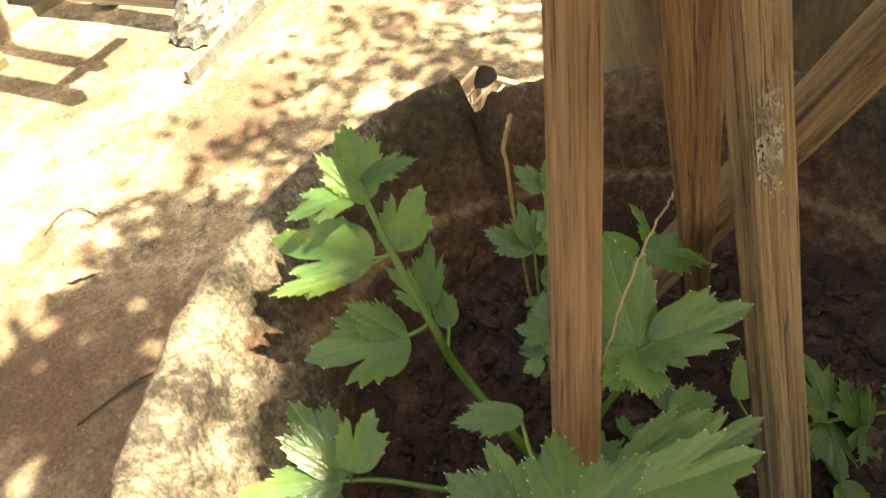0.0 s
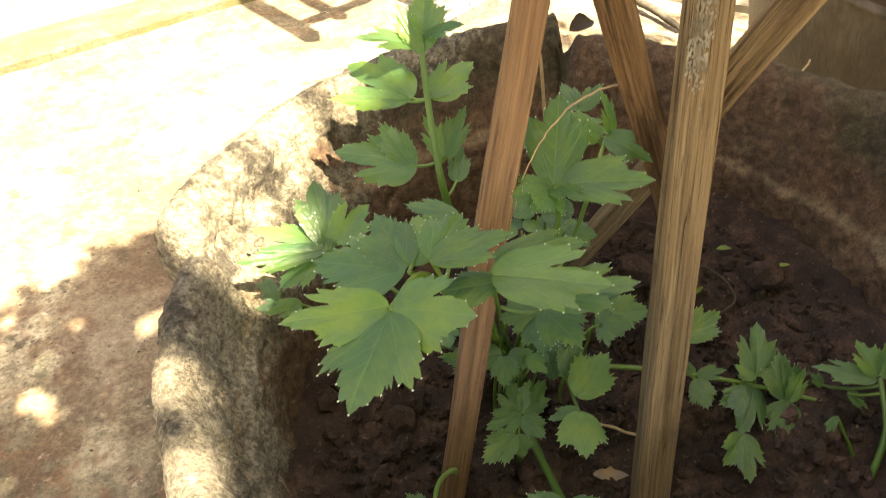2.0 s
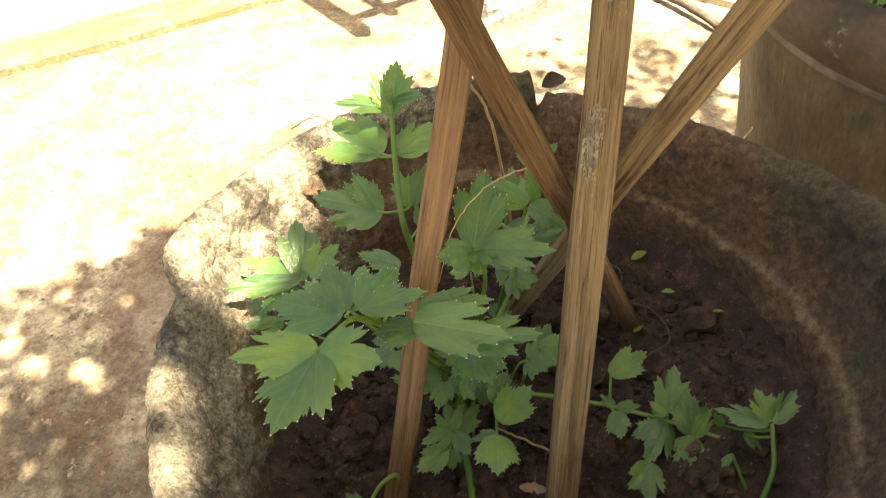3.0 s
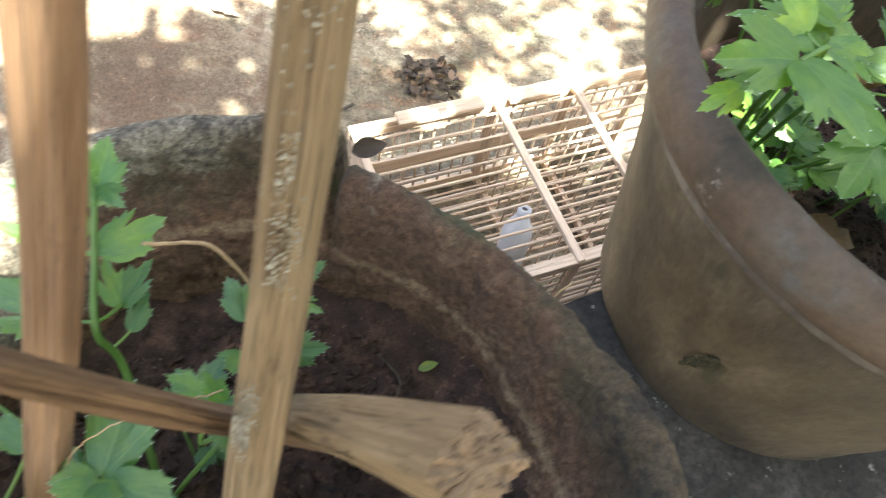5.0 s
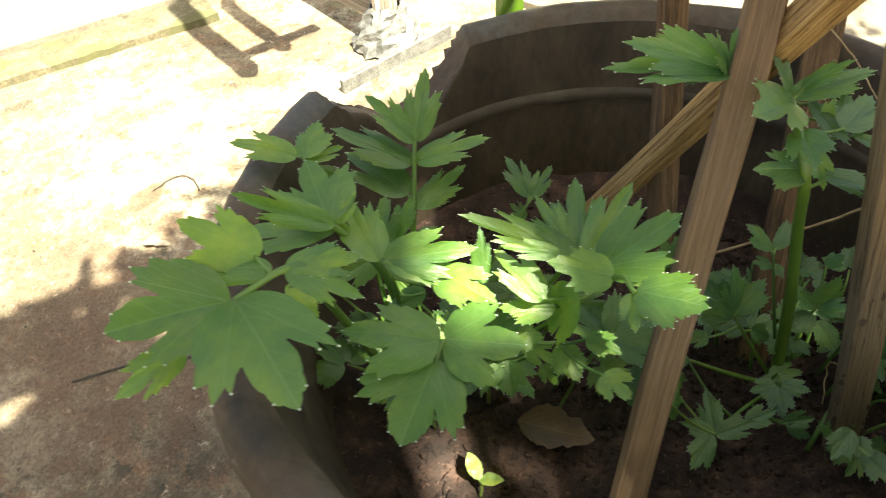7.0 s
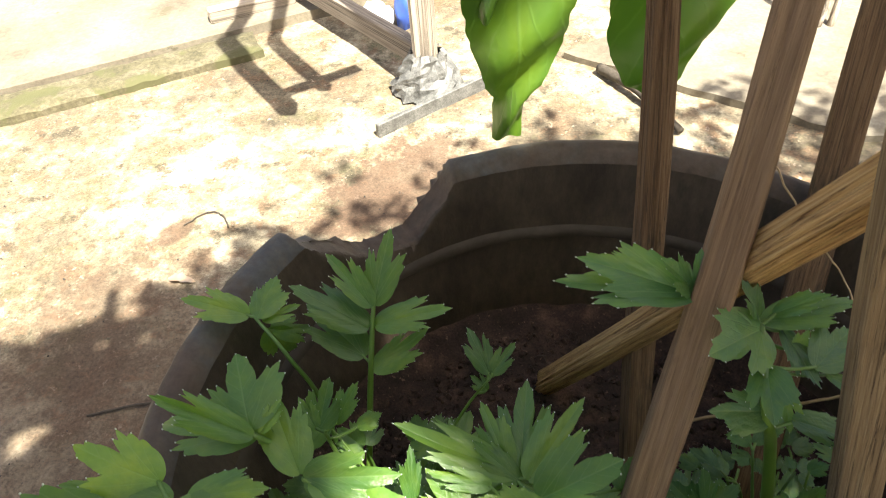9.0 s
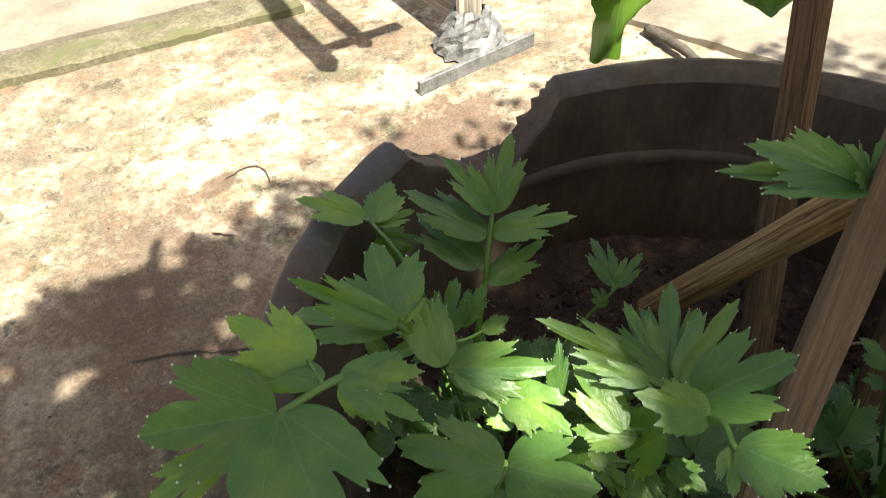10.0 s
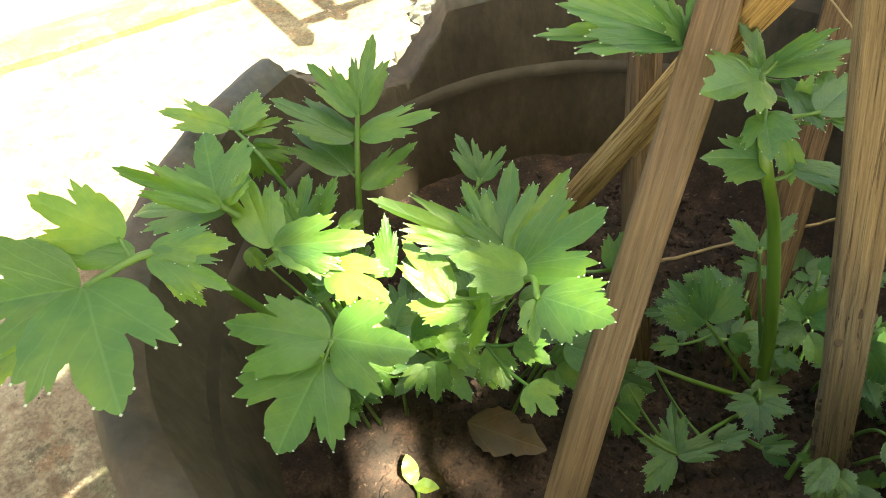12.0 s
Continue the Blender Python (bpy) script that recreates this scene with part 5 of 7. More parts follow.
leaflet(stalk, (-0.3937, -0.0832, 1.0120), (-0.3730, -0.0661, 1.0180), .85)
leaflet(stalk, (-0.3940, -0.0714, 1.0100), (-0.3851, -0.0558, 1.0200), .9)
stalk = frond(plant, [(-0.4095, -0.0322, 0.9680), (-0.4169, -0.0553, 0.9850), (-0.4196, -0.0797, 1.0000)], .0011)
leaflet(stalk, (-0.4202, -0.0796, 1.0000), (-0.4378, -0.0863, 1.0020), .75)
leaflet(stalk, (-0.4195, -0.0790, 1.0000), (-0.4217, -0.0642, 1.0050), 1.1)
leaflet(stalk, (-0.4190, -0.0798, 1.0000), (-0.4027, -0.0635, 1.0000), .75)
leaflet(stalk, (-0.4183, -0.0809, 1.0000), (-0.4110, -0.0942, 0.9980), .8)
leaflet(stalk, (-0.4239, -0.0874, 0.9950), (-0.4419, -0.0971, 0.9900), .8)
leaflet(stalk, (-0.4224, -0.0876, 0.9950), (-0.4221, -0.0954, 0.9850), 1.0)
leaflet(stalk, (-0.4288, -0.0485, 1.0000), (-0.4536, -0.0427, 1.0050), .65)
leaflet(stalk, (-0.4251, -0.0451, 1.0000), (-0.4322, -0.0396, 1.0100), .8)
leaflet(stalk, (-0.4070, -0.0438, 1.0000), (-0.3994, -0.0444, 1.0100), .8)
leaflet(stalk, (-0.4030, -0.0483, 1.0000), (-0.3932, -0.0530, 1.0100), .6)
stalk = frond(plant, [(-0.4147, -0.0718, 0.9720), (-0.4126, -0.1016, 0.9850), (-0.4140, -0.1333, 1.0100)], .0024)
leaflet(stalk, (-0.4140, -0.1333, 1.0100), (-0.4371, -0.1442, 1.0200), .9)
leaflet(stalk, (-0.4140, -0.1333, 1.0100), (-0.4025, -0.1499, 1.0200), .9)
leaflet(stalk, (-0.4150, -0.1318, 1.0100), (-0.4223, -0.1538, 1.0200), 1.0)
stalk = frond(plant, [(-0.4538, -0.0893, 0.9720), (-0.4634, -0.0971, 0.9800), (-0.4699, -0.1214, 1.0000)], .0014)
leaflet(stalk, (-0.4699, -0.1214, 1.0000), (-0.4800, -0.1122, 1.0050), .6)
leaflet(stalk, (-0.4714, -0.1226, 1.0000), (-0.4921, -0.1214, 1.0000), .6)

plant = celery("celery_runner", (-0.4083, -0.0351, 0.9720), "trailing celery runner with small mottled leaves on the soil")
PLANTS["A2"] = plant
stalk = frond(plant, [(-0.4083, -0.0351, 0.9720), (-0.3668, -0.0515, 0.9850), (-0.3289, -0.0630, 0.9850), (-0.2915, -0.0755, 0.9800), (-0.2616, -0.0901, 0.9780)], .0015)
leaflet(stalk, (-0.3219, -0.0686, 0.9850), (-0.3213, -0.0845, 0.9800), .95)
leaflet(stalk, (-0.3203, -0.0669, 0.9850), (-0.3070, -0.0694, 0.9900), .6)
leaflet(stalk, (-0.3215, -0.0656, 0.9850), (-0.3293, -0.0587, 0.9900), .6)
leaflet(stalk, (-0.2918, -0.0762, 0.9800), (-0.3106, -0.0998, 0.9780), .75)
leaflet(stalk, (-0.2939, -0.0774, 0.9800), (-0.3152, -0.0829, 0.9800), .6)
leaflet(stalk, (-0.2910, -0.0729, 0.9850), (-0.2820, -0.0491, 0.9980), .80)
leaflet(stalk, (-0.2923, -0.0745, 0.9850), (-0.3019, -0.0671, 0.9900), .7)
leaflet(stalk, (-0.2799, -0.0866, 0.9800), (-0.2782, -0.0671, 0.9950), .95)
leaflet(stalk, (-0.2788, -0.0878, 0.9800), (-0.2667, -0.0758, 0.9900), .6)
leaflet(stalk, (-0.2797, -0.0877, 0.9800), (-0.2886, -0.1061, 0.9700), .85)
leaflet(stalk, (-0.2803, -0.0876, 0.9800), (-0.2928, -0.0901, 0.9720), .5)
leaflet(stalk, (-0.2625, -0.0906, 0.9780), (-0.2678, -0.1089, 0.9700), .7)
leaflet(stalk, (-0.3092, -0.0989, 0.9760), (-0.3231, -0.1105, 0.9700), .75)
leaflet(stalk, (-0.3086, -0.0989, 0.9760), (-0.3126, -0.1206, 0.9680), .8)
leaflet(stalk, (-0.3187, -0.0422, 0.9850), (-0.2932, -0.0321, 0.9900), .72)
stalk = frond(plant, [(-0.2525, -0.1268, 0.9680), (-0.2445, -0.1142, 0.9850), (-0.2414, -0.0949, 1.0000)], .0018)
leaflet(stalk, (-0.2409, -0.0939, 1.0000), (-0.2234, -0.0802, 1.0080), .62)
leaflet(stalk, (-0.2418, -0.0938, 1.0000), (-0.2457, -0.0763, 1.0080), .8)
leaflet(stalk, (-0.2434, -0.0946, 1.0000), (-0.2702, -0.0820, 1.0000), .45)
leaflet(stalk, (-0.2545, -0.0938, 0.9900), (-0.2461, -0.1023, 0.9850), .7)
leaflet(stalk, (-0.2642, -0.0878, 0.9900), (-0.2695, -0.0824, 0.9950), .8)
stalk = frond(plant, [(-0.2567, -0.1166, 0.9680), (-0.2636, -0.1033, 0.9850)], .0012)
leaflet(stalk, (-0.2636, -0.1033, 0.9850), (-0.2704, -0.1080, 0.9800), .6)

plant = celery("celery_seedling", (-0.3692, 0.0469, 0.9680), "young celery shoot with three-lobed leaves near the pot wall")
PLANTS["A3"] = plant
stalk = frond(plant, [(-0.3692, 0.0469, 0.9680), (-0.3617, 0.0526, 1.0100), (-0.3529, 0.0635, 1.0580), (-0.3504, 0.0683, 1.0660)], .0011)
leaflet(stalk, (-0.3504, 0.0683, 1.0660), (-0.3568, 0.0843, 1.0750), .80)
leaflet(stalk, (-0.3502, 0.0683, 1.0660), (-0.3335, 0.0781, 1.0750), .55)
leaflet(stalk, (-0.3525, 0.0632, 1.0580), (-0.3326, 0.0578, 1.0550), .60)
leaflet(stalk, (-0.3542, 0.0631, 1.0580), (-0.3655, 0.0460, 1.0550), .6)
leaflet(stalk, (-0.3592, 0.0474, 1.0200), (-0.3281, 0.0493, 1.0300), .62)
leaflet(stalk, (-0.3602, 0.0442, 1.0200), (-0.3694, 0.0301, 1.0200), .8)
leaflet(stalk, (-0.3545, 0.0628, 1.0560), (-0.3650, 0.0636, 1.0600), .6)
stalk = frond(plant, [(-0.3735, 0.0400, 0.9680), (-0.3740, 0.0425, 1.0200), (-0.3690, 0.0530, 1.0520)], .001)
leaflet(stalk, (-0.3700, 0.0520, 1.0500), (-0.3850, 0.0720, 1.0580), .72)
leaflet(stalk, (-0.3690, 0.0530, 1.0520), (-0.3640, 0.0710, 1.0650), .70)
leaflet(stalk, (-0.3690, 0.0505, 1.0480), (-0.3550, 0.0520, 1.0520), .62)
leaflet(stalk, (-0.3715, 0.0440, 1.0350), (-0.3530, 0.0330, 1.0420), .85)
leaflet(stalk, (-0.3735, 0.0420, 1.0250), (-0.3860, 0.0290, 1.0350), .8)
stalk = frond(plant, [(-0.3719, 0.0434, 0.9680), (-0.3766, 0.0493, 1.0000)], .001)
leaflet(stalk, (-0.3766, 0.0493, 1.0000), (-0.3547, 0.0369, 1.0000), .8)
leaflet(stalk, (-0.3748, 0.0477, 1.0000), (-0.3643, 0.0256, 0.9950), .8)

plant = celery("celery_plant", (-0.0582, 0.2323, 0.9800), "bushy celery plant with broad pale green leaves", "pale")
PLANTS["B"] = plant
stalk = frond(plant, [(-0.0582, 0.2323, 0.9800), (-0.0800, 0.2157, 1.0800), (-0.0873, 0.1896, 1.1500), (-0.0917, 0.1803, 1.1680), (-0.1096, 0.1668, 1.1690)], .002)
leaflet(stalk, (-0.1096, 0.1668, 1.1690), (-0.0846, 0.1198, 1.1650), .95)
leaflet(stalk, (-0.1111, 0.1665, 1.1690), (-0.1560, 0.1590, 1.1690), .92)
leaflet(stalk, (-0.1330, 0.1600, 1.1520), (-0.1575, 0.1440, 1.1480), .60)
leaflet(stalk, (-0.1020, 0.1864, 1.1700), (-0.1277, 0.1917, 1.1900), .78)
leaflet(stalk, (-0.0972, 0.1803, 1.1680), (-0.1372, 0.1843, 1.1750), .42)
leaflet(stalk, (-0.0913, 0.1810, 1.1680), (-0.0627, 0.1845, 1.1650), .55)
leaflet(stalk, (-0.0909, 0.1802, 1.1680), (-0.0630, 0.1696, 1.1580), .55)
leaflet(stalk, (-0.0956, 0.1877, 1.1500), (-0.0862, 0.1854, 1.1300), .5)
stalk = frond(plant, [(-0.0584, 0.2361, 0.9800), (-0.0569, 0.2259, 1.0900), (-0.0662, 0.2136, 1.1400), (-0.0753, 0.2104, 1.1600)], .0018)
leaflet(stalk, (-0.0747, 0.2094, 1.1600), (-0.1157, 0.2229, 1.1720), .34)
leaflet(stalk, (-0.0760, 0.2117, 1.1600), (-0.0860, 0.2443, 1.1680), .98)
leaflet(stalk, (-0.0726, 0.2120, 1.1580), (-0.0640, 0.2231, 1.1650), .5)
leaflet(stalk, (-0.0748, 0.2121, 1.1550), (-0.1232, 0.2297, 1.1400), .5)
leaflet(stalk, (-0.0579, 0.2001, 1.1450), (-0.0740, 0.2346, 1.1550), .58)
leaflet(stalk, (-0.0615, 0.2254, 1.1300), (-0.0683, 0.2314, 1.1350), .8)
stalk = frond(plant, [(-0.0590, 0.2438, 0.9800), (-0.0708, 0.2828, 1.0600), (-0.0817, 0.2851, 1.1100), (-0.0987, 0.3013, 1.1250)], .0014)
leaflet(stalk, (-0.1019, 0.3026, 1.1250), (-0.1362, 0.3079, 1.1350), .52)
leaflet(stalk, (-0.0970, 0.3001, 1.1250), (-0.0891, 0.3249, 1.1300), .85)
leaflet(stalk, (-0.0953, 0.3013, 1.1220), (-0.0769, 0.3123, 1.1200), .5)
leaflet(stalk, (-0.0937, 0.3041, 1.1100), (-0.0770, 0.3201, 1.0900), .6)
leaflet(stalk, (-0.0968, 0.3045, 1.1100), (-0.0887, 0.3139, 1.0800), .7)
stalk = frond(plant, [(-0.0558, 0.2475, 0.9800), (-0.0473, 0.2807, 1.0500), (-0.0416, 0.2885, 1.0900), (-0.0385, 0.3006, 1.1120), (-0.0367, 0.3083, 1.1220)], .0017)
leaflet(stalk, (-0.0366, 0.3074, 1.1220), (-0.0259, 0.3390, 1.1470), .52)
leaflet(stalk, (-0.0377, 0.3062, 1.1220), (-0.0612, 0.3297, 1.1400), .44)
leaflet(stalk, (-0.0403, 0.3004, 1.1120), (-0.0821, 0.3188, 1.1280), .50)
leaflet(stalk, (-0.0368, 0.3017, 1.1120), (0.0048, 0.3020, 1.1220), .50)
leaflet(stalk, (-0.0446, 0.2943, 1.0950), (-0.0781, 0.3254, 1.1050), .60)
leaflet(stalk, (-0.0404, 0.2883, 1.0900), (-0.0095, 0.3075, 1.1000), .48)
leaflet(stalk, (-0.0398, 0.2883, 1.0900), (-0.0177, 0.2984, 1.0900), .6)
stalk = frond(plant, [(-0.0538, 0.2434, 0.9800), (-0.0544, 0.2420, 1.0600), (-0.0571, 0.2371, 1.1150)], .0014)
leaflet(stalk, (-0.0598, 0.2384, 1.1150), (-0.0542, 0.2568, 1.1300), .78)
leaflet(stalk, (-0.0523, 0.2411, 1.1150), (-0.0403, 0.2535, 1.1300), .55)
leaflet(stalk, (-0.0612, 0.2386, 1.1150), (-0.0691, 0.2502, 1.1250), .6)
leaflet(stalk, (-0.0431, 0.2419, 1.1100), (-0.0305, 0.2457, 1.1150), .7)
stalk = frond(plant, [(-0.0502, 0.2412, 0.9800), (-0.0527, 0.2113, 1.1000), (-0.0554, 0.1964, 1.1480)], .0016)
leaflet(stalk, (-0.0548, 0.1969, 1.1480), (-0.0161, 0.1942, 1.1520), .58)
leaflet(stalk, (-0.0529, 0.1947, 1.1480), (-0.0230, 0.1913, 1.1400), .6)
leaflet(stalk, (-0.0334, 0.1907, 1.1420), (-0.0110, 0.1724, 1.1400), .72)
leaflet(stalk, (-0.0140, 0.1930, 1.1300), (-0.0133, 0.2079, 1.1500), .40)
leaflet(stalk, (-0.0401, 0.2085, 1.1100), (-0.0579, 0.2117, 1.1000), .6)
stalk = frond(plant, [(-0.0448, 0.2351, 0.9800), (-0.0367, 0.1938, 1.0600), (-0.0350, 0.1652, 1.1290)], .0016)
leaflet(stalk, (-0.0362, 0.1661, 1.1290), (-0.0760, 0.1750, 1.1320), .82)
leaflet(stalk, (-0.0341, 0.1669, 1.1290), (-0.0020, 0.1560, 1.1330), 1.05)
leaflet(stalk, (-0.0385, 0.1610, 1.1230), (-0.0570, 0.1330, 1.1070), 1.3)
stalk = frond(plant, [(-0.0384, 0.2423, 0.9800), (0.0035, 0.2226, 1.0600), (0.0283, 0.2016, 1.1300)], .0017)
leaflet(stalk, (0.0284, 0.2030, 1.1300), (-0.0212, 0.2205, 1.1450), .36)
leaflet(stalk, (0.0268, 0.2056, 1.1300), (0.0163, 0.2328, 1.1400), .5)
leaflet(stalk, (0.0307, 0.2034, 1.1300), (0.0377, 0.2443, 1.1370), .62)
leaflet(stalk, (0.0338, 0.1993, 1.1320), (0.0600, 0.2285, 1.1450), .50)
leaflet(stalk, (0.0368, 0.1894, 1.1350), (0.0679, 0.1915, 1.1600), .85)
leaflet(stalk, (0.0304, 0.1999, 1.1300), (0.0117, 0.2139, 1.1400), .5)
leaflet(stalk, (0.0748, 0.2032, 1.1100), (0.0813, 0.2123, 1.1250), .85)
leaflet(stalk, (0.0518, 0.1945, 1.1200), (0.0644, 0.1904, 1.1200), .8)
stalk = frond(plant, [(-0.0366, 0.2402, 0.9800), (0.0148, 0.2080, 1.0700), (0.0377, 0.1785, 1.1400), (0.0407, 0.1610, 1.1520)], .0016)
leaflet(stalk, (0.0418, 0.1614, 1.1520), (0.0630, 0.1446, 1.1580), .98)
leaflet(stalk, (0.0404, 0.1618, 1.1500), (0.0380, 0.1470, 1.1450), .75)
leaflet(stalk, (0.0378, 0.1782, 1.1420), (0.0113, 0.1835, 1.1500), .72)
leaflet(stalk, (0.0182, 0.1911, 1.1450), (-0.0060, 0.1954, 1.1500), .38)
leaflet(stalk, (0.0091, 0.1798, 1.1300), (-0.0078, 0.2026, 1.1400), .62)
leaflet(stalk, (0.0157, 0.1826, 1.1200), (-0.0086, 0.1862, 1.1200), .6)
leaflet(stalk, (0.0249, 0.1783, 1.1300), (0.0141, 0.1845, 1.1000), .9)
stalk = frond(plant, [(-0.0348, 0.2381, 0.9800), (-0.0056, 0.2163, 1.0300), (0.0200, 0.1917, 1.0800)], .0012)
leaflet(stalk, (0.0051, 0.1923, 1.0800), (0.0188, 0.1834, 1.0750), .85)
leaflet(stalk, (0.0225, 0.1915, 1.0800), (0.0282, 0.1739, 1.0700), .85)
leaflet(stalk, (-0.0036, 0.1911, 1.0700), (-0.0043, 0.1762, 1.0600), 1.0)
leaflet(stalk, (-0.0082, 0.1885, 1.0700), (-0.0182, 0.1807, 1.0650), .8)
leaflet(stalk, (0.0334, 0.1854, 1.0900), (0.0463, 0.1734, 1.0900), .8)
leaflet(stalk, (0.0365, 0.1673, 1.0850), (0.0465, 0.1548, 1.0820), 1.1)
leaflet(stalk, (-0.0036, 0.1928, 1.0900), (0.0133, 0.1885, 1.0900), .8)
leaflet(stalk, (-0.0125, 0.1973, 1.0800), (0.0049, 0.1938, 1.1000), .7)
leaflet(stalk, (0.0156, 0.1990, 1.0500), (0.0227, 0.1920, 1.0400), .8)
leaflet(stalk, (-0.0447, 0.2131, 1.0400), (-0.0303, 0.2040, 1.0200), .8)
leaflet(stalk, (-0.0637, 0.2641, 1.0800), (-0.0923, 0.2564, 1.0700), .7)
leaflet(stalk, (-0.1037, 0.2693, 1.0700), (-0.0962, 0.2612, 1.0600), .8)
stalk = frond(plant, [(-0.0386, 0.2501, 0.9800), (0.0043, 0.2745, 1.0600), (0.0209, 0.2723, 1.0980)], .001)
leaflet(stalk, (0.0220, 0.2749, 1.1000), (0.0118, 0.2965, 1.1120), .55)
leaflet(stalk, (0.0231, 0.2748, 1.1000), (0.0363, 0.2867, 1.1100), .55)
leaflet(stalk, (0.0223, 0.2742, 1.0980), (0.0259, 0.2816, 1.1040), .6)
leaflet(stalk, (0.0206, 0.2784, 1.0800), (0.0119, 0.2817, 1.0900), .7)

plant = celery("celery_plant", (0.1618, 0.2099, 0.9850), "upright celery plant with a thick stalk and dark leaves")
PLANTS["B2"] = plant
stalk = frond(plant, [(0.1618, 0.2099, 0.9850), (0.1550, 0.2162, 1.0500), (0.1440, 0.2206, 1.1100), (0.1248, 0.2059, 1.1620), (0.1310, 0.2410, 1.1720)], .0029)
leaflet(stalk, (0.1315, 0.2392, 1.1720), (0.1023, 0.2191, 1.1840), .80)
leaflet(stalk, (0.1275, 0.2086, 1.1600), (0.1023, 0.2070, 1.1650), .72)
leaflet(stalk, (0.1279, 0.2222, 1.1700), (0.1213, 0.1952, 1.1720), .7)
leaflet(stalk, (0.1323, 0.2433, 1.1720), (0.1687, 0.2442, 1.1800), .48)
leaflet(stalk, (0.1320, 0.2444, 1.1720), (0.1226, 0.2507, 1.1900), .62)
leaflet(stalk, (0.1368, 0.2440, 1.1750), (0.1539, 0.2402, 1.1900), .45)
leaflet(stalk, (0.1401, 0.2405, 1.1700), (0.1471, 0.2144, 1.1650), .45)
leaflet(stalk, (0.1469, 0.2218, 1.1680), (0.1659, 0.2369, 1.1720), .85)
leaflet(stalk, (0.1514, 0.2210, 1.1650), (0.1640, 0.2142, 1.1600), .45)
leaflet(stalk, (0.1367, 0.2075, 1.1550), (0.1587, 0.1997, 1.1500), .58)
leaflet(stalk, (0.1361, 0.2188, 1.1600), (0.1360, 0.2046, 1.1500), .62)
leaflet(stalk, (0.1434, 0.2329, 1.1650), (0.1478, 0.2357, 1.1750), .7)
stalk = frond(plant, [(0.1290, 0.2380, 1.1700), (0.1200, 0.2420, 1.1800), (0.1043, 0.2488, 1.1840)], .0016)
leaflet(stalk, (0.1045, 0.2495, 1.1840), (0.0574, 0.2585, 1.2000), .46)
leaflet(stalk, (0.1037, 0.2481, 1.1840), (0.0490, 0.2566, 1.1880), .40)
leaflet(stalk, (0.1037, 0.2489, 1.1840), (0.0802, 0.2578, 1.1800), .5)
leaflet(stalk, (0.1050, 0.2509, 1.1840), (0.1074, 0.2592, 1.2000), .62)
leaflet(stalk, (0.1047, 0.2517, 1.1840), (0.0890, 0.2502, 1.2050), .6)
stalk = frond(plant, [(0.1613, 0.2082, 0.9850), (0.1457, 0.2168, 1.0100), (0.1256, 0.2176, 1.0470)], .0012)
leaflet(stalk, (0.1258, 0.2183, 1.0470), (0.1070, 0.2274, 1.0700), .62)
leaflet(stalk, (0.1258, 0.2183, 1.0470), (0.1241, 0.2294, 1.0750), .62)
leaflet(stalk, (0.1271, 0.2181, 1.0470), (0.1425, 0.2261, 1.0650), .72)
leaflet(stalk, (0.1248, 0.2184, 1.0450), (0.1042, 0.2258, 1.0500), .7)
leaflet(stalk, (0.1143, 0.2167, 1.0300), (0.1002, 0.2162, 1.0300), .8)
leaflet(stalk, (0.1395, 0.2180, 1.0300), (0.1522, 0.2168, 1.0200), .8)
stalk = frond(plant, [(0.1633, 0.2098, 0.9850), (0.1581, 0.2302, 1.0300), (0.1565, 0.2465, 1.0600)], .001)
leaflet(stalk, (0.1568, 0.2502, 1.0600), (0.1413, 0.2579, 1.0750), .62)
leaflet(stalk, (0.1583, 0.2500, 1.0600), (0.1772, 0.2623, 1.0700), .5)
leaflet(stalk, (0.1581, 0.2474, 1.0500), (0.1452, 0.2464, 1.0550), .7)
leaflet(stalk, (0.1602, 0.2471, 1.0500), (0.1633, 0.2399, 1.0450), .8)
stalk = frond(plant, [(0.1661, 0.2096, 0.9850), (0.1732, 0.2219, 1.0200), (0.1762, 0.2214, 1.0400)], .0012)
leaflet(stalk, (0.1762, 0.2214, 1.0400), (0.1854, 0.2259, 1.0600), .7)
leaflet(stalk, (0.1750, 0.2216, 1.0400), (0.1618, 0.2256, 1.0500), .8)
leaflet(stalk, (0.1770, 0.2197, 1.0400), (0.1877, 0.2100, 1.0500), .8)
leaflet(stalk, (0.1744, 0.2201, 1.0350), (0.1599, 0.2130, 1.0300), .9)
leaflet(stalk, (0.1778, 0.2181, 1.0300), (0.1838, 0.2043, 1.0200), .9)
leaflet(stalk, (0.1802, 0.2333, 1.0600), (0.1869, 0.2313, 1.0700), .8)
leaflet(stalk, (0.1734, 0.2146, 1.0100), (0.1614, 0.2122, 1.0100), .9)
leaflet(stalk, (0.1891, 0.2005, 1.0500), (0.1976, 0.2052, 1.0600), .9)
leaflet(stalk, (0.1904, 0.1973, 1.0500), (0.2043, 0.1874, 1.0300), .8)
stalk = frond(plant, [(0.1592, 0.2060, 0.9850), (0.1530, 0.2054, 1.0000)], .001)
leaflet(stalk, (0.1544, 0.2053, 1.0000), (0.1516, 0.1968, 0.9950), 1.2)
leaflet(stalk, (0.1530, 0.2054, 1.0000), (0.1724, 0.2040, 1.0000), .7)
leaflet(stalk, (0.1558, 0.2052, 1.0000), (0.1567, 0.1911, 0.9900), .8)
stalk = frond(plant, [(0.1604, 0.2049, 0.9850), (0.1278, 0.1847, 1.0000), (0.1063, 0.1697, 1.0060)], .0011)
leaflet(stalk, (0.1066, 0.1712, 1.0060), (0.1077, 0.1931, 1.0150), .60)
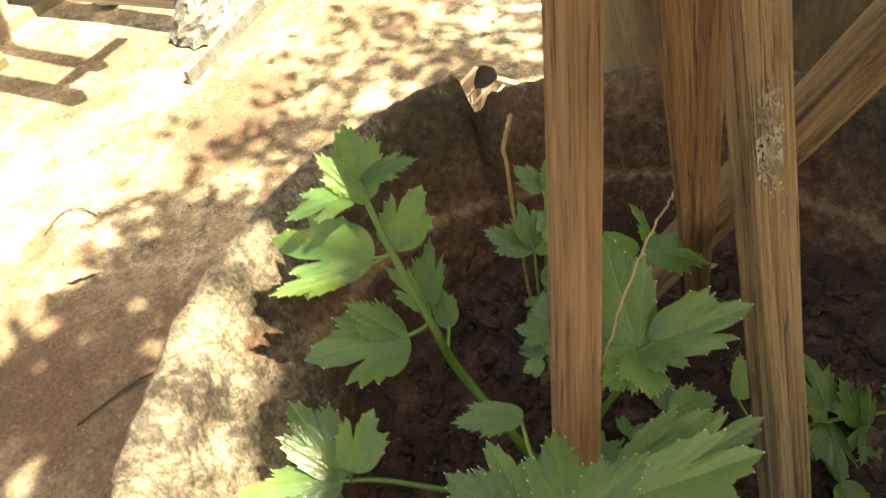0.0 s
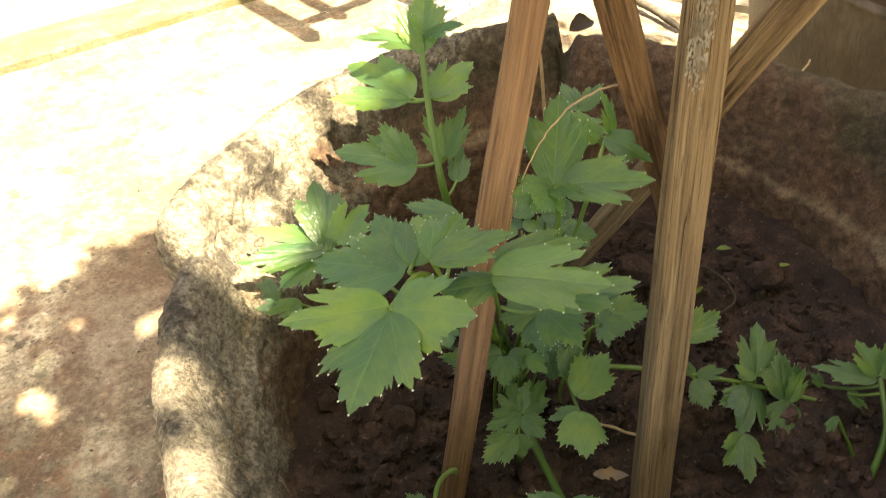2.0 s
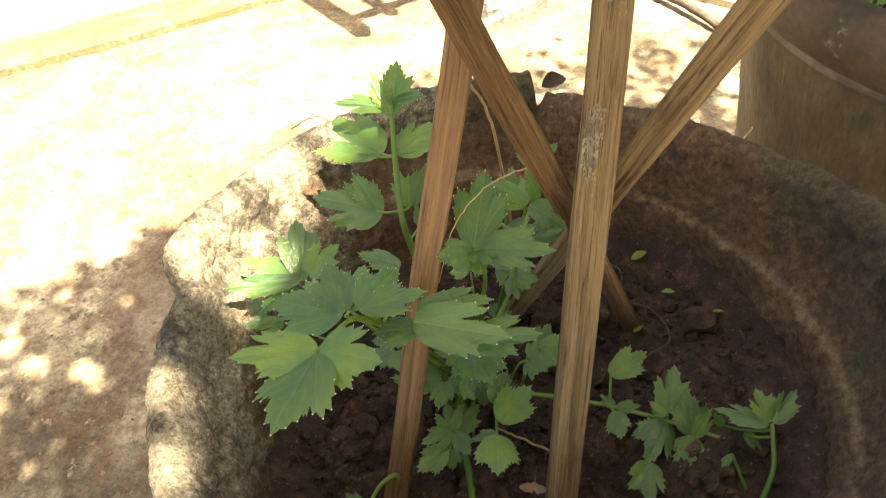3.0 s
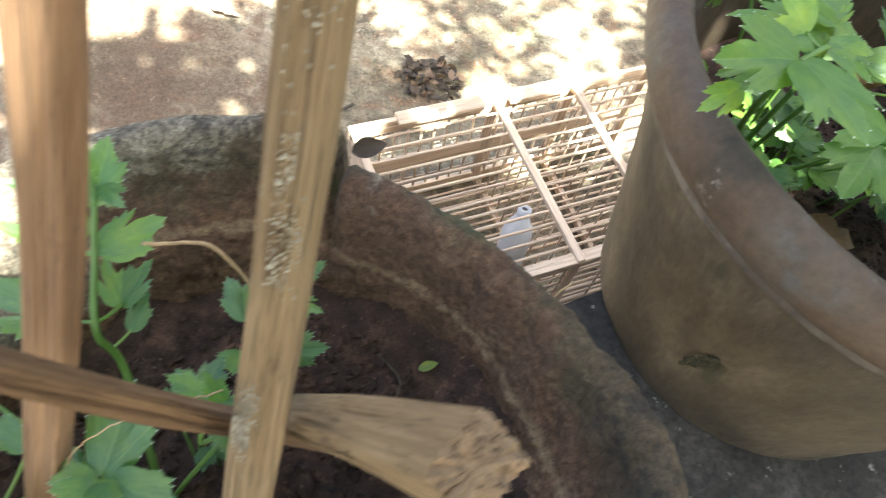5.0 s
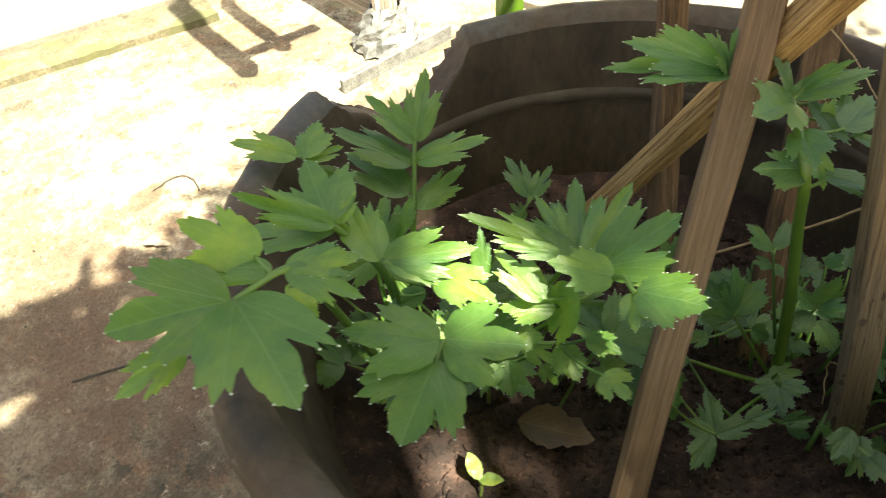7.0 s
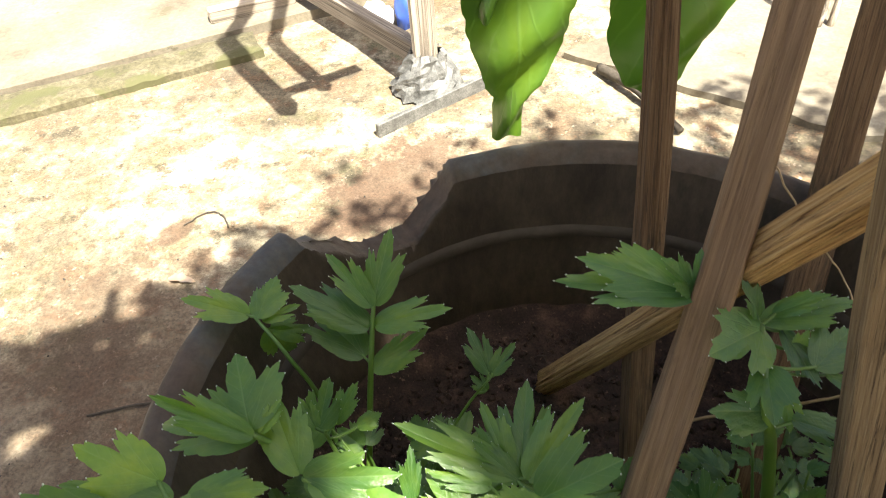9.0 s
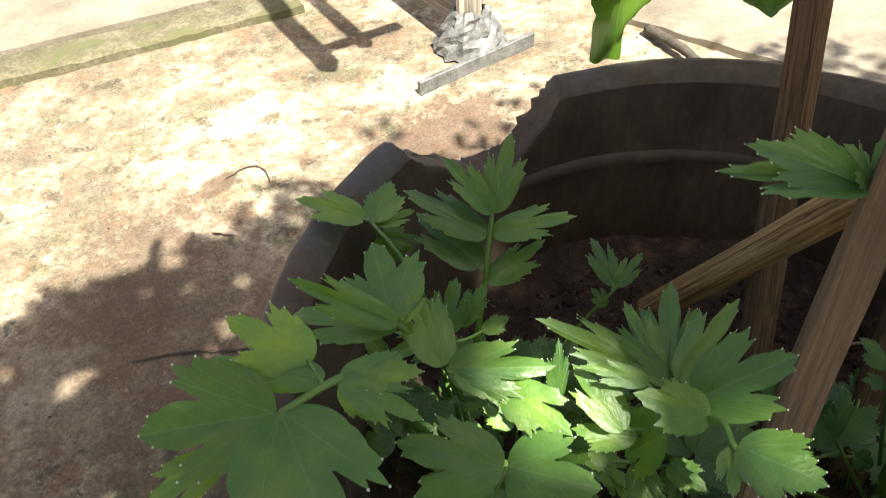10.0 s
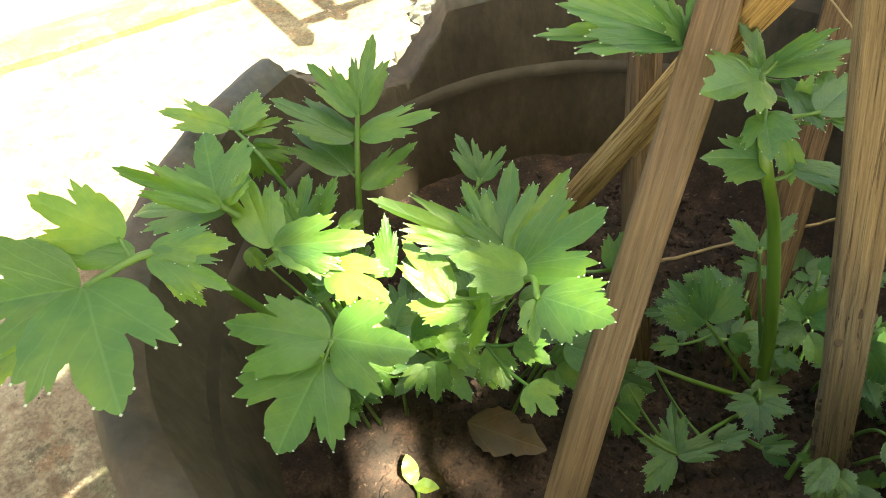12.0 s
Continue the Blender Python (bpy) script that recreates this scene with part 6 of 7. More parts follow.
leaflet(stalk, (0.1059, 0.1703, 1.0060), (0.0888, 0.1777, 1.0100), .55)
leaflet(stalk, (0.1070, 0.1694, 1.0060), (0.1311, 0.1731, 1.0080), .55)
leaflet(stalk, (0.1049, 0.1695, 1.0060), (0.0886, 0.1544, 1.0000), .72)
leaflet(stalk, (0.1262, 0.1753, 1.0040), (0.1447, 0.1796, 1.0050), .7)
leaflet(stalk, (0.1482, 0.1744, 1.0000), (0.1663, 0.1747, 1.0000), .6)
leaflet(stalk, (0.1491, 0.1728, 1.0000), (0.1614, 0.1657, 0.9950), .6)
leaflet(stalk, (0.1030, 0.2106, 1.0200), (0.0912, 0.2082, 1.0200), .8)
leaflet(stalk, (0.0873, 0.2020, 1.0200), (0.0918, 0.1913, 1.0100), .9)
leaflet(stalk, (0.0782, 0.1845, 1.0300), (0.0869, 0.1793, 1.0100), .8)
stalk = frond(plant, [(0.1606, 0.2059, 0.9850), (0.1285, 0.2106, 1.0000), (0.1053, 0.2166, 1.0100)], .0014)

plant = celery("celery_seedling", (0.1610, 0.1636, 0.9850), "low celery shoot on the soil of the brown pot")
PLANTS["B3"] = plant
stalk = frond(plant, [(0.1610, 0.1636, 0.9850), (0.2041, 0.2052, 1.0300), (0.2114, 0.2157, 1.0400)], .0012)
leaflet(stalk, (0.2114, 0.2157, 1.0400), (0.2305, 0.2097, 1.0300), .8)
leaflet(stalk, (0.2083, 0.2123, 1.0400), (0.2141, 0.1929, 1.0200), .8)
leaflet(stalk, (0.2122, 0.2175, 1.0400), (0.2095, 0.2081, 1.0600), .7)
leaflet(stalk, (0.2160, 0.2113, 1.0300), (0.2352, 0.2050, 1.0200), .8)


# ---- lower leaves between the fronds ----
def undergrowth(plant, foot, centre, spread, z0, z1, count, size, seedv):
    """Small fronds of one to three leaflets, from the foot out to places round centre."""
    rng = random.Random(seedv)
    CROP["leaf"] = "pale" if plant is PLANTS["B"] else "fresh"
    for _ in range(count):
        a, r = rng.random() * 6.28, math.sqrt(rng.random())
        tip = Vector((centre[0] + spread[0] * r * math.cos(a), centre[1] + spread[1] * r * math.sin(a), rng.uniform(z0, z1)))
        f = Vector(foot).lerp(tip, 0.7)
        f = Vector((f.x + rng.gauss(0, 0.006), f.y + rng.gauss(0, 0.006), foot[2]))
        out = (tip - f)
        out.z = 0
        out = out.normalized() if out.length > 1e-4 else Vector((1, 0, 0))
        mid = f.lerp(tip, 0.55) + Vector((0, 0, 0.012))
        st = frond(plant, [f, mid, tip], 0.0009)
        s = size * rng.uniform(0.7, 1.25)
        base = math.atan2(out.y, out.x) + rng.gauss(0, 0.3)
        for turn in ((0, 1.25, -1.25) if rng.random() < 0.8 else (0,)):
            d = Vector((math.cos(base + turn), math.sin(base + turn), rng.uniform(-0.3, 0.25)))
            leaflet(st, tip + d * 0.002, tip + d * s * (1 if turn == 0 else 0.85), rng.uniform(0.7, 0.95))


undergrowth(PLANTS["A"], (-0.411, -0.03, 0.97), (-0.41, -0.025), (0.055, 0.04), 0.99, 1.05, 15, 0.02, 1)
undergrowth(PLANTS["B"], (-0.03, 0.23, 0.98), (-0.01, 0.235), (0.09, 0.05), 1.0, 1.06, 24, 0.03, 2)
undergrowth(PLANTS["B2"], (0.165, 0.212, 0.985), (0.185, 0.215), (0.068, 0.062), 0.992, 1.03, 32, 0.019, 3)


# ---- things on the yard ----
M_TWIG = crust("dry twig bark", [(0.3, (0.035, 0.028, 0.02)), (0.6, (0.09, 0.075, 0.055))], 40, 300, 0.9, 0.6, 0.001)
M_DRY = leafy("dry brown leaf", (0.12, 0.08, 0.05), (0.2, 0.14, 0.095), (0.3, 0.23, 0.165), 0.85, 0.12, (0.3, 0.2, 0.12))
M_GREYLEAF = leafy("grey-green fallen leaf", (0.1, 0.13, 0.1), (0.17, 0.2, 0.16), (0.25, 0.28, 0.23), 0.6, 0.15, (0.2, 0.22, 0.16))
M_STRAW = plain("dry straw", (0.5, 0.36, 0.2), 0.6, 0.4, 120)
M_BANANA = leafy("banana leaf", (0.05, 0.12, 0.014), (0.075, 0.175, 0.02), (0.11, 0.22, 0.03), 0.36, 0.32, (0.14, 0.26, 0.06))
M_GREYWOOD = wood("weathered grey timber", [(0.3, (0.17, 0.14, 0.11)), (0.5, (0.36, 0.31, 0.25)), (0.7, (0.52, 0.47, 0.4))], 70, 0.85, (0.2, 0.17, 0.13), 0.6, 0.5)
M_SHEET = crust("dented zinc sheet", [(0.3, (0.07, 0.07, 0.066)), (0.5, (0.15, 0.15, 0.14)), (0.75, (0.25, 0.25, 0.235))], 22, 160, 0.5, 0.8, 0.005, (0.4, 1.15))
M_BLUE = plain("blue plastic", (0.05, 0.12, 0.5), 0.4, 0.3, 14)
M_WHITE = plain("white plastic", (0.7, 0.72, 0.74), 0.4, 0.15, 20)
M_SPROUT = leafy("pale sprout leaf", (0.16, 0.26, 0.05), (0.26, 0.38, 0.08), (0.38, 0.5, 0.14), 0.4, 0.4)


def wire(name, pts, r0, r1, material, label, category, parent=None, sides=7, wob=0.0, seedv=0.0):
    line = curve_points(pts, 9)
    k = len(line) - 1
    line = [p + Vector((noise.noise((seedv, i * 0.5, 1)), noise.noise((seedv, i * 0.5, 5)), noise.noise((seedv, i * 0.5, 9)) * 0.5)) * wob for i, p in enumerate(line)]
    vs, fs = tube_data(line, [r0 + (r1 - r0) * i / k for i in range(k + 1)], sides)
    ob = mesh_part(name, vs, fs, material, parent)
    if parent is None:
        tagged(ob, label, category)
    elif label:
        ob["label"] = label
    return ob


def flat_leaf(name, base, tip, width, material, label, category, seedv=0, curl=0.25, up=(0, 0, 1), parent=None, point=1.0, rows=14):
    """A plain oval leaf with a curled, uneven blade."""
    base, tip = Vector(base), Vector(tip)
    ln = (tip - base).length
    vs, fs, uvs = [], [], []
    cols = 6
    for i in range(rows + 1):
        t = i / rows
        w = width / ln * 0.5 * max(0.02, math.sin(math.pi * t ** 0.85)) ** 0.75
        rough_edge = 0.6 if material is M_DRY else 0.12
        for j in range(cols + 1):
            s = j / cols * 2 - 1
            x, y = s * w * (1 + rough_edge * noise.noise((t * 7 + seedv, 3.0 * (s > 0), 0))), t
            z = curl * (x * x * 3 - 0.25 * t * t) + 0.06 * noise.noise((x * 5 + seedv, y * 4, 1)) + 0.02 * noise.noise((x * 14 + seedv, y * 14, 1))
            vs.append((x * ln, y * ln, z * ln))
            uvs.append((0.5 + x, y))
    for i in range(rows):
        for j in range(cols):
            a = i * (cols + 1) + j
            fs.append((a, a + 1, a + cols + 2, a + cols + 1))
    me = bpy.data.meshes.new(name)
    me.from_pydata(vs, [], fs)
    me.materials.append(material)
    layer = me.uv_layers.new(name="UVMap")
    for poly in me.polygons:
        poly.use_smooth = True
        for li in poly.loop_indices:
            layer.data[li].uv = uvs[me.loops[li].vertex_index]
    ob = new(name, me)
    y = (tip - base).normalized()
    z = Vector(up)
    z = (z - y * z.dot(y)).normalized()
    m = Matrix((y.cross(z), y, z)).transposed().to_4x4()
    m.translation = base
    if parent:
        ob.parent = parent
        m = Matrix.Translation(parent.location).inverted() @ m
    ob.matrix_basis = m
    return tagged(ob, label, category) if parent is None else ob


wire("fallen_twig", [(-0.90, 0.985, 0.006), (-0.77, 1.01, 0.007), (-0.64, 1.012, 0.006), (-0.51, 1.052, 0.008), (-0.405, 1.135, 0.012)], 0.0028, 0.0042, M_TWIG, "thin dark fallen twig lying on the yard", "twig", wob=0.004)
flat_leaf("fallen_leaf", (-0.485, 1.055, 0.012), (-0.595, 1.135, 0.018), 0.05, M_GREYLEAF, "grey-green fallen leaf beside the twig", "leaf", 1.0, 0.5)
flat_leaf("fallen_leaf", (-0.82, 1.42, 0.006), (-0.74, 1.40, 0.02), 0.03, M_DRY, "curled dry brown leaf on the yard", "leaf", 2.0, 0.7)
# bent rod stands for the cracked edge of the hole in the concrete
wire("fallen_twig", [(-0.83, 1.64, 0.002), (-0.77, 1.69, 0.004), (-0.72, 1.675, 0.004), (-0.69, 1.62, 0.002)], 0.0018, 0.0026, M_TWIG, "short bent dark rod marking the edge of a hole in the yard", "twig", wob=0.004, seedv=3)
wire("fallen_branch", [(0.53, 2.33, 0.02), (0.6, 2.2, 0.035), (0.66, 2.08, 0.03), (0.72, 1.93, 0.015)], 0.02, 0.012, M_TWIG, "short dark fallen branch at the edge of the slab", "branch", wob=0.01, seedv=6)


def heap(name, centre, rx, ry, high, count, size, material, label, seedv):
    """A heap of dry leaf scraps, too many to count."""
    rng = random.Random(seedv)
    vs, fs = [], []
    lv, lf = oval_leaf(1.0, 0.6, 3)
    for _ in range(count):
        r, a = math.sqrt(rng.random()), rng.random() * 6.28
        p = Vector((centre[0] + rx * r * math.cos(a), centre[1] + ry * r * math.sin(a), 0.003 + high * (1 - r) * rng.random()))
        s = size * rng.uniform(0.5, 1.4)
        rot = Euler((rng.gauss(0, 0.7), rng.gauss(0, 0.7), rng.random() * 6.28)).to_matrix()
        o = len(vs)
        vs += [p + rot @ (Vector(q) * s) for q in lv]
        fs += [tuple(o + q for q in f) for f in lf]
    ob = mesh_part(name, vs, fs, material)
    if isinstance(material, list):
        per = len(lf)
        for poly in ob.data.polygons:
            poly.material_index = (0, 0, 1, 2, 0, 1)[(poly.index // per * 7) % 6]
    return tagged(ob, label, "leaf litter", kind="stuff")


M_ROT = plain("dark rotting leaf", (0.07, 0.05, 0.035), 0.8, 0.5, 60)
heap("leaf_litter", (-0.215, 1.265), 0.085, 0.075, 0.03, 130, 0.026, [M_ROT, M_DRY, M_TWIG], "small heap of dark rotting leaf scraps", 3)


def litter():
    """Crumbs, grit and pale chips strewn over the yard."""
    rng = random.Random(21)
    for name, mat, count, lo, hi, label in (("grit", M_LEDGE, 900, 0.0015, 0.006, "dark grit strewn over the yard"), ("pale_chips", M_PAVE, 420, 0.0015, 0.007, "pale cement chips and husks strewn over the yard")):
        vs, fs = [], []
        for _ in range(count):
            x, y = rng.uniform(-2.2, 1.2), rng.uniform(0.2, 2.5)
            s = lo + (hi - lo) * rng.random() ** 3
            rot = Euler((rng.random() * 6, rng.random() * 6, rng.random() * 6)).to_matrix()
            o = len(vs)
            for q in ((1, 0, 0), (-0.8, 0.3, 0), (0, 0.9, 0.2), (0.1, -0.7, 0), (0, 0.1, 0.6), (0.1, 0, -0.5)):
                w = rot @ (Vector(q) * s)
                vs.append((x + w.x, y + w.y, 0.002 + abs(w.z)))
            fs += [tuple(o + k for k in f) for f in ((0, 2, 4), (2, 1, 4), (1, 3, 4), (3, 0, 4), (2, 0, 5), (1, 2, 5), (3, 1, 5), (0, 3, 5))]
        tagged(mesh_part(name, vs, fs, mat, smooth=False), label, "grit", kind="stuff")


litter()


# ---- timber rack at the far side ----
def beam(parent, name, a, b, w, h, material, label=""):
    bm, m = bar_data(a, b, w, h)
    ob = part(name, bm, material, parent, label, smooth=False)
    ob.matrix_basis = Matrix.Translation(parent.location).inverted() @ m
    return ob


rack = empty("timber_rack", (-0.09, 2.31, 0))
beam(rack, "post", (-0.09, 2.31, 0.02), (-0.09, 2.31, 2.3), 0.085, 0.085, M_GREYWOOD)
beam(rack, "post", (-0.66, 3.03, 0.0), (-0.66, 3.03, 1.5), 0.07, 0.07, M_GREYWOOD)
beam(rack, "rail", (-0.10, 2.33, 0.12), (-0.68, 3.06, 0.12), 0.05, 0.085, M_GREYWOOD)
beam(rack, "rail", (-0.10, 2.33, 0.62), (-0.68, 3.06, 0.62), 0.05, 0.07, M_GREYWOOD)
beam(rack, "brace", (-0.40, 2.70, 0.6), (-0.22, 2.95, 0.6), 0.05, 0.03, M_GREYWOOD)
beam(rack, "sill", (-0.66, 3.0, 0.06), (-1.0, 2.86, 0.07), 0.05, 0.06, M_GREYWOOD)
# unseen arms, uprights and cross bar, added only for the barred shadow
beam(rack, "arm", (-0.09, 2.31, 2.2), (-0.219, 1.68, 2.15), 0.05, 0.06, M_GREYWOOD)
beam(rack, "upright", (-0.219, 1.68, 1.15), (-0.219, 1.68, 2.2), 0.08, 0.06, M_GREYWOOD)
beam(rack, "cross_bar", (-0.235, 1.67, 1.35), (0.08, 1.845, 1.35), 0.04, 0.05, M_GREYWOOD)
beam(rack, "upright", (-0.07, 1.762, 1.25), (-0.07, 1.762, 2.05), 0.05, 0.05, M_GREYWOOD)
beam(rack, "arm", (-0.09, 2.31, 2.0), (-0.07, 1.74, 2.02), 0.05, 0.05, M_GREYWOOD)
tagged(rack, "weathered grey timber rack standing on the yard", "rack")
foot = empty("zinc_foot_plate", (-0.07, 2.16, 0))
beam(foot, "plate", (-0.262, 2.03, 0.018), (0.13, 2.305, 0.018), 0.018, 0.06, M_SHEET)
tagged(foot, "long dented zinc strip at the foot of the post", "metal strip")


def crumple():
    """Sheet metal folded round the foot of the post."""
    vs, fs = [], []
    n, k = 28, 9
    for j in range(k + 1):
        for i in range(n):
            a = 2 * math.pi * i / n
            t = j / k
            r = 0.085 * (1 - t) ** 0.8 + 0.05 + 0.028 * noise.noise((math.cos(a) * 3, math.sin(a) * 3, t * 5))
            vs.append((-0.09 + r * math.cos(a), 2.30 + r * 0.8 * math.sin(a), 0.006 + 0.15 * t + 0.012 * noise.noise((math.cos(a) * 4, math.sin(a) * 4, 9))))
    for j in range(k):
        for i in range(n):
            i2 = (i + 1) % n
            fs.append((j * n + i, j * n + i2, (j + 1) * n + i2, (j + 1) * n + i))
    tagged(mesh_part("zinc_wrap", vs, fs, M_SHEET, smooth=False), "crumpled zinc sheet wrapped round the post foot", "metal sheet")


crumple()


def sack(name, centre, size, material, label, category, seedv):
    bm = bmesh.new()
    bmesh.ops.create_icosphere(bm, subdivisions=3, radius=1.0)
    for v in bm.verts:
        d = 1 + 0.3 * noise.noise(v.co * 1.8 + Vector((seedv, 0, 0))) + 0.12 * noise.noise(v.co * 5 + Vector((seedv, 3, 0)))
        v.co = Vector((v.co.x * size[0], v.co.y * size[1], max(-0.95, v.co.z) * size[2])) * d + Vector(centre)
    return tagged(part(name, bm, material), label, category)


sack("plastic_bag", (-0.17, 2.80, 0.06), (0.055, 0.05, 0.09), M_BLUE, "crumpled blue plastic bag beside the rack", "plastic bag", 1)
sack("plastic_bag", (-0.30, 2.78, 0.05), (0.07, 0.06, 0.06), M_WHITE, "crumpled white plastic bag beside the rack", "plastic bag", 4)
for i, (dx, lean) in enumerate(((0.0, 0.05), (0.05, 0.1), (0.1, 0.02))):
    ob = wire("bamboo_pole", [(1.31 + dx, 2.5, 0.0), (1.36 + dx + lean, 2.6, 0.6), (1.42 + dx + lean * 2, 2.7, 1.3)], 0.014, 0.011, M_GREYWOOD, "thin grey bamboo pole leaning beside the slab", "bamboo pole", seedv=i)
    ob["group"] = "bamboo poles"

# the water bottle leaning in the cage
bottle = empty("water_bottle", C0 + CX * 0.272 + CY * 0.128 + Vector((0, 0, 0.036)))
bottle.matrix_basis = Matrix.Translation(bottle.location) @ pose(0, 0, 0, -17, 3, 0)
turned = [(0.004, 0.0), (0.03, 0.0), (0.033, 0.004), (0.033, 0.05), (0.031, 0.056), (0.033, 0.062), (0.033, 0.11), (0.03, 0.125), (0.018, 0.15), (0.013, 0.158), (0.013, 0.172), (0.004, 0.172)]
for name, first, last, mat, label in (("body", 0, 10, M_WHITE, ""), ("cap", 9, 12, M_WHITE, "white screw cap")):
    zone = [(r + (0.002 if name == "cap" else 0), z + (0.003 if name == "cap" else 0)) for r, z in turned[first:last]]
    vs = [(r * math.cos(q * math.pi / 12), r * math.sin(q * math.pi / 12), z) for r, z in zone for q in range(24)]
    fs = [(k * 24 + q, k * 24 + (q + 1) % 24, k * 24 + 24 + (q + 1) % 24, k * 24 + 24 + q) for k in range(len(zone) - 1) for q in range(24)]
    mesh_part(name, vs, fs, mat, bottle, label)
tagged(bottle, "white plastic water bottle leaning in the cage", "bottle")


# ---- banana leaf hanging behind the brown pot ----
def banana():
    plant = empty("banana_plant", (1.25, -0.35, 0))
    inv = Matrix.Translation(plant.location).inverted()
    vs, fs = tube_data(bend((1.25, -0.35, -0.05), (1.2, -0.3, 1.95), (0.03, 0, 0), 8), [0.11 - 0.006 * i for i in range(9)], 14)
    ob = mesh_part("stem", vs, fs, M_BANANA, plant)
    ob.matrix_parent_inverse = inv
    rib = curve_points([(1.2, -0.3, 1.92), (0.95, -0.33, 2.15), (0.66, -0.3, 2.2), (0.42, -0.02, 2.0), (0.25, 0.28, 1.62), (0.14, 0.47, 1.36)], 8)
    vs, fs = tube_data(rib, [0.018 - 0.013 * i / (len(rib) - 1) for i in range(len(rib))], 8)
    ob = mesh_part("midrib", vs, fs, M_BANANA, plant)
    ob.matrix_parent_inverse = inv
    blades = [([(0.12, 0.465, 1.38), (0.065, 0.47, 1.27), (0.056, 0.478, 1.20), (0.056, 0.485, 1.155), (0.052, 0.495, 1.115), (0.05, 0.508, 1.075)], [0.06, 0.085, 0.072, 0.06, 0.024, 0.022]), ([(0.15, 0.47, 1.38), (0.15, 0.468, 1.26), (0.15, 0.47, 1.2), (0.146, 0.472, 1.15), (0.143, 0.474, 1.128)], [0.07, 0.09, 0.08, 0.055, 0.014]), ([(0.10, 0.47, 1.36), (0.045, 0.475, 1.27), (0.034, 0.478, 1.215), (0.036, 0.48, 1.188)], [0.03, 0.032, 0.03, 0.012])]
    for pts, ws in blades:
        line = curve_points(pts, 8)
        n = len(line)
        vs, fs, uvs = [], [], []
        for i, p in enumerate(line):
            t = i / (n - 1) * (len(ws) - 1)
            k = min(int(t), len(ws) - 2)
            w = ws[k] + (ws[k + 1] - ws[k]) * (t - k)
            w *= 1 + 0.1 * noise.noise((i * 0.6, w * 50, 0))
            for j in range(9):
                s = j / 8 * 2 - 1
                vs.append(p + Vector((s * w / 2, 0.006 * math.sin(s * 3 + i * 0.5) + 0.010 * s * s, 0.002 * noise.noise((i, j, 0)))))
                uvs.append((0.5 + s * 0.3, i / n))
        for i in range(n - 1):
            for j in range(8):
                a = i * 9 + j
                fs.append((a, a + 1, a + 10, a + 9))
        ob = mesh_part("blade", vs, fs, M_BANANA, plant, "torn green strip of banana leaf")
        ob.matrix_parent_inverse = inv
        layer = ob.data.uv_layers.new(name="UVMap")
        for poly in ob.data.polygons:
            for li in poly.loop_indices:
                layer.data[li].uv = uvs[ob.data.loops[li].vertex_index]
    tagged(plant, "banana plant with a torn green leaf hanging over the pot", "banana plant")


banana()

# ---- small things in the pots ----
flat_leaf("dry_leaf", (-0.329, 0.157, 1.066), (-0.309, 0.163, 1.071), 0.012, M_ROT, "curled dark brown dry leaf stuck on the split rim", "leaf", 5.0, 1.3, (0.1, -0.5, 0.8))
flat_leaf("dry_leaf", (0.004, 0.204, 0.986), (0.044, 0.184, 0.992), 0.024, M_DRY, "curled dry brown leaf lying on the soil", "leaf", 6.0, 0.5, (0, -0.3, 1))
flat_leaf("dry_leaf", (0.118, 0.122, 0.982), (0.142, 0.1, 0.986), 0.015, M_DRY, "withered brown leaf lying on the soil", "leaf", 7.0, 0.5)

flat_leaf("dry_leaf", (-0.383, -0.095, 0.954), (-0.366, -0.1, 0.957), 0.007, M_DRY, "small tan leaf scrap lying on the soil", "leaf", 8.0, 0.3)

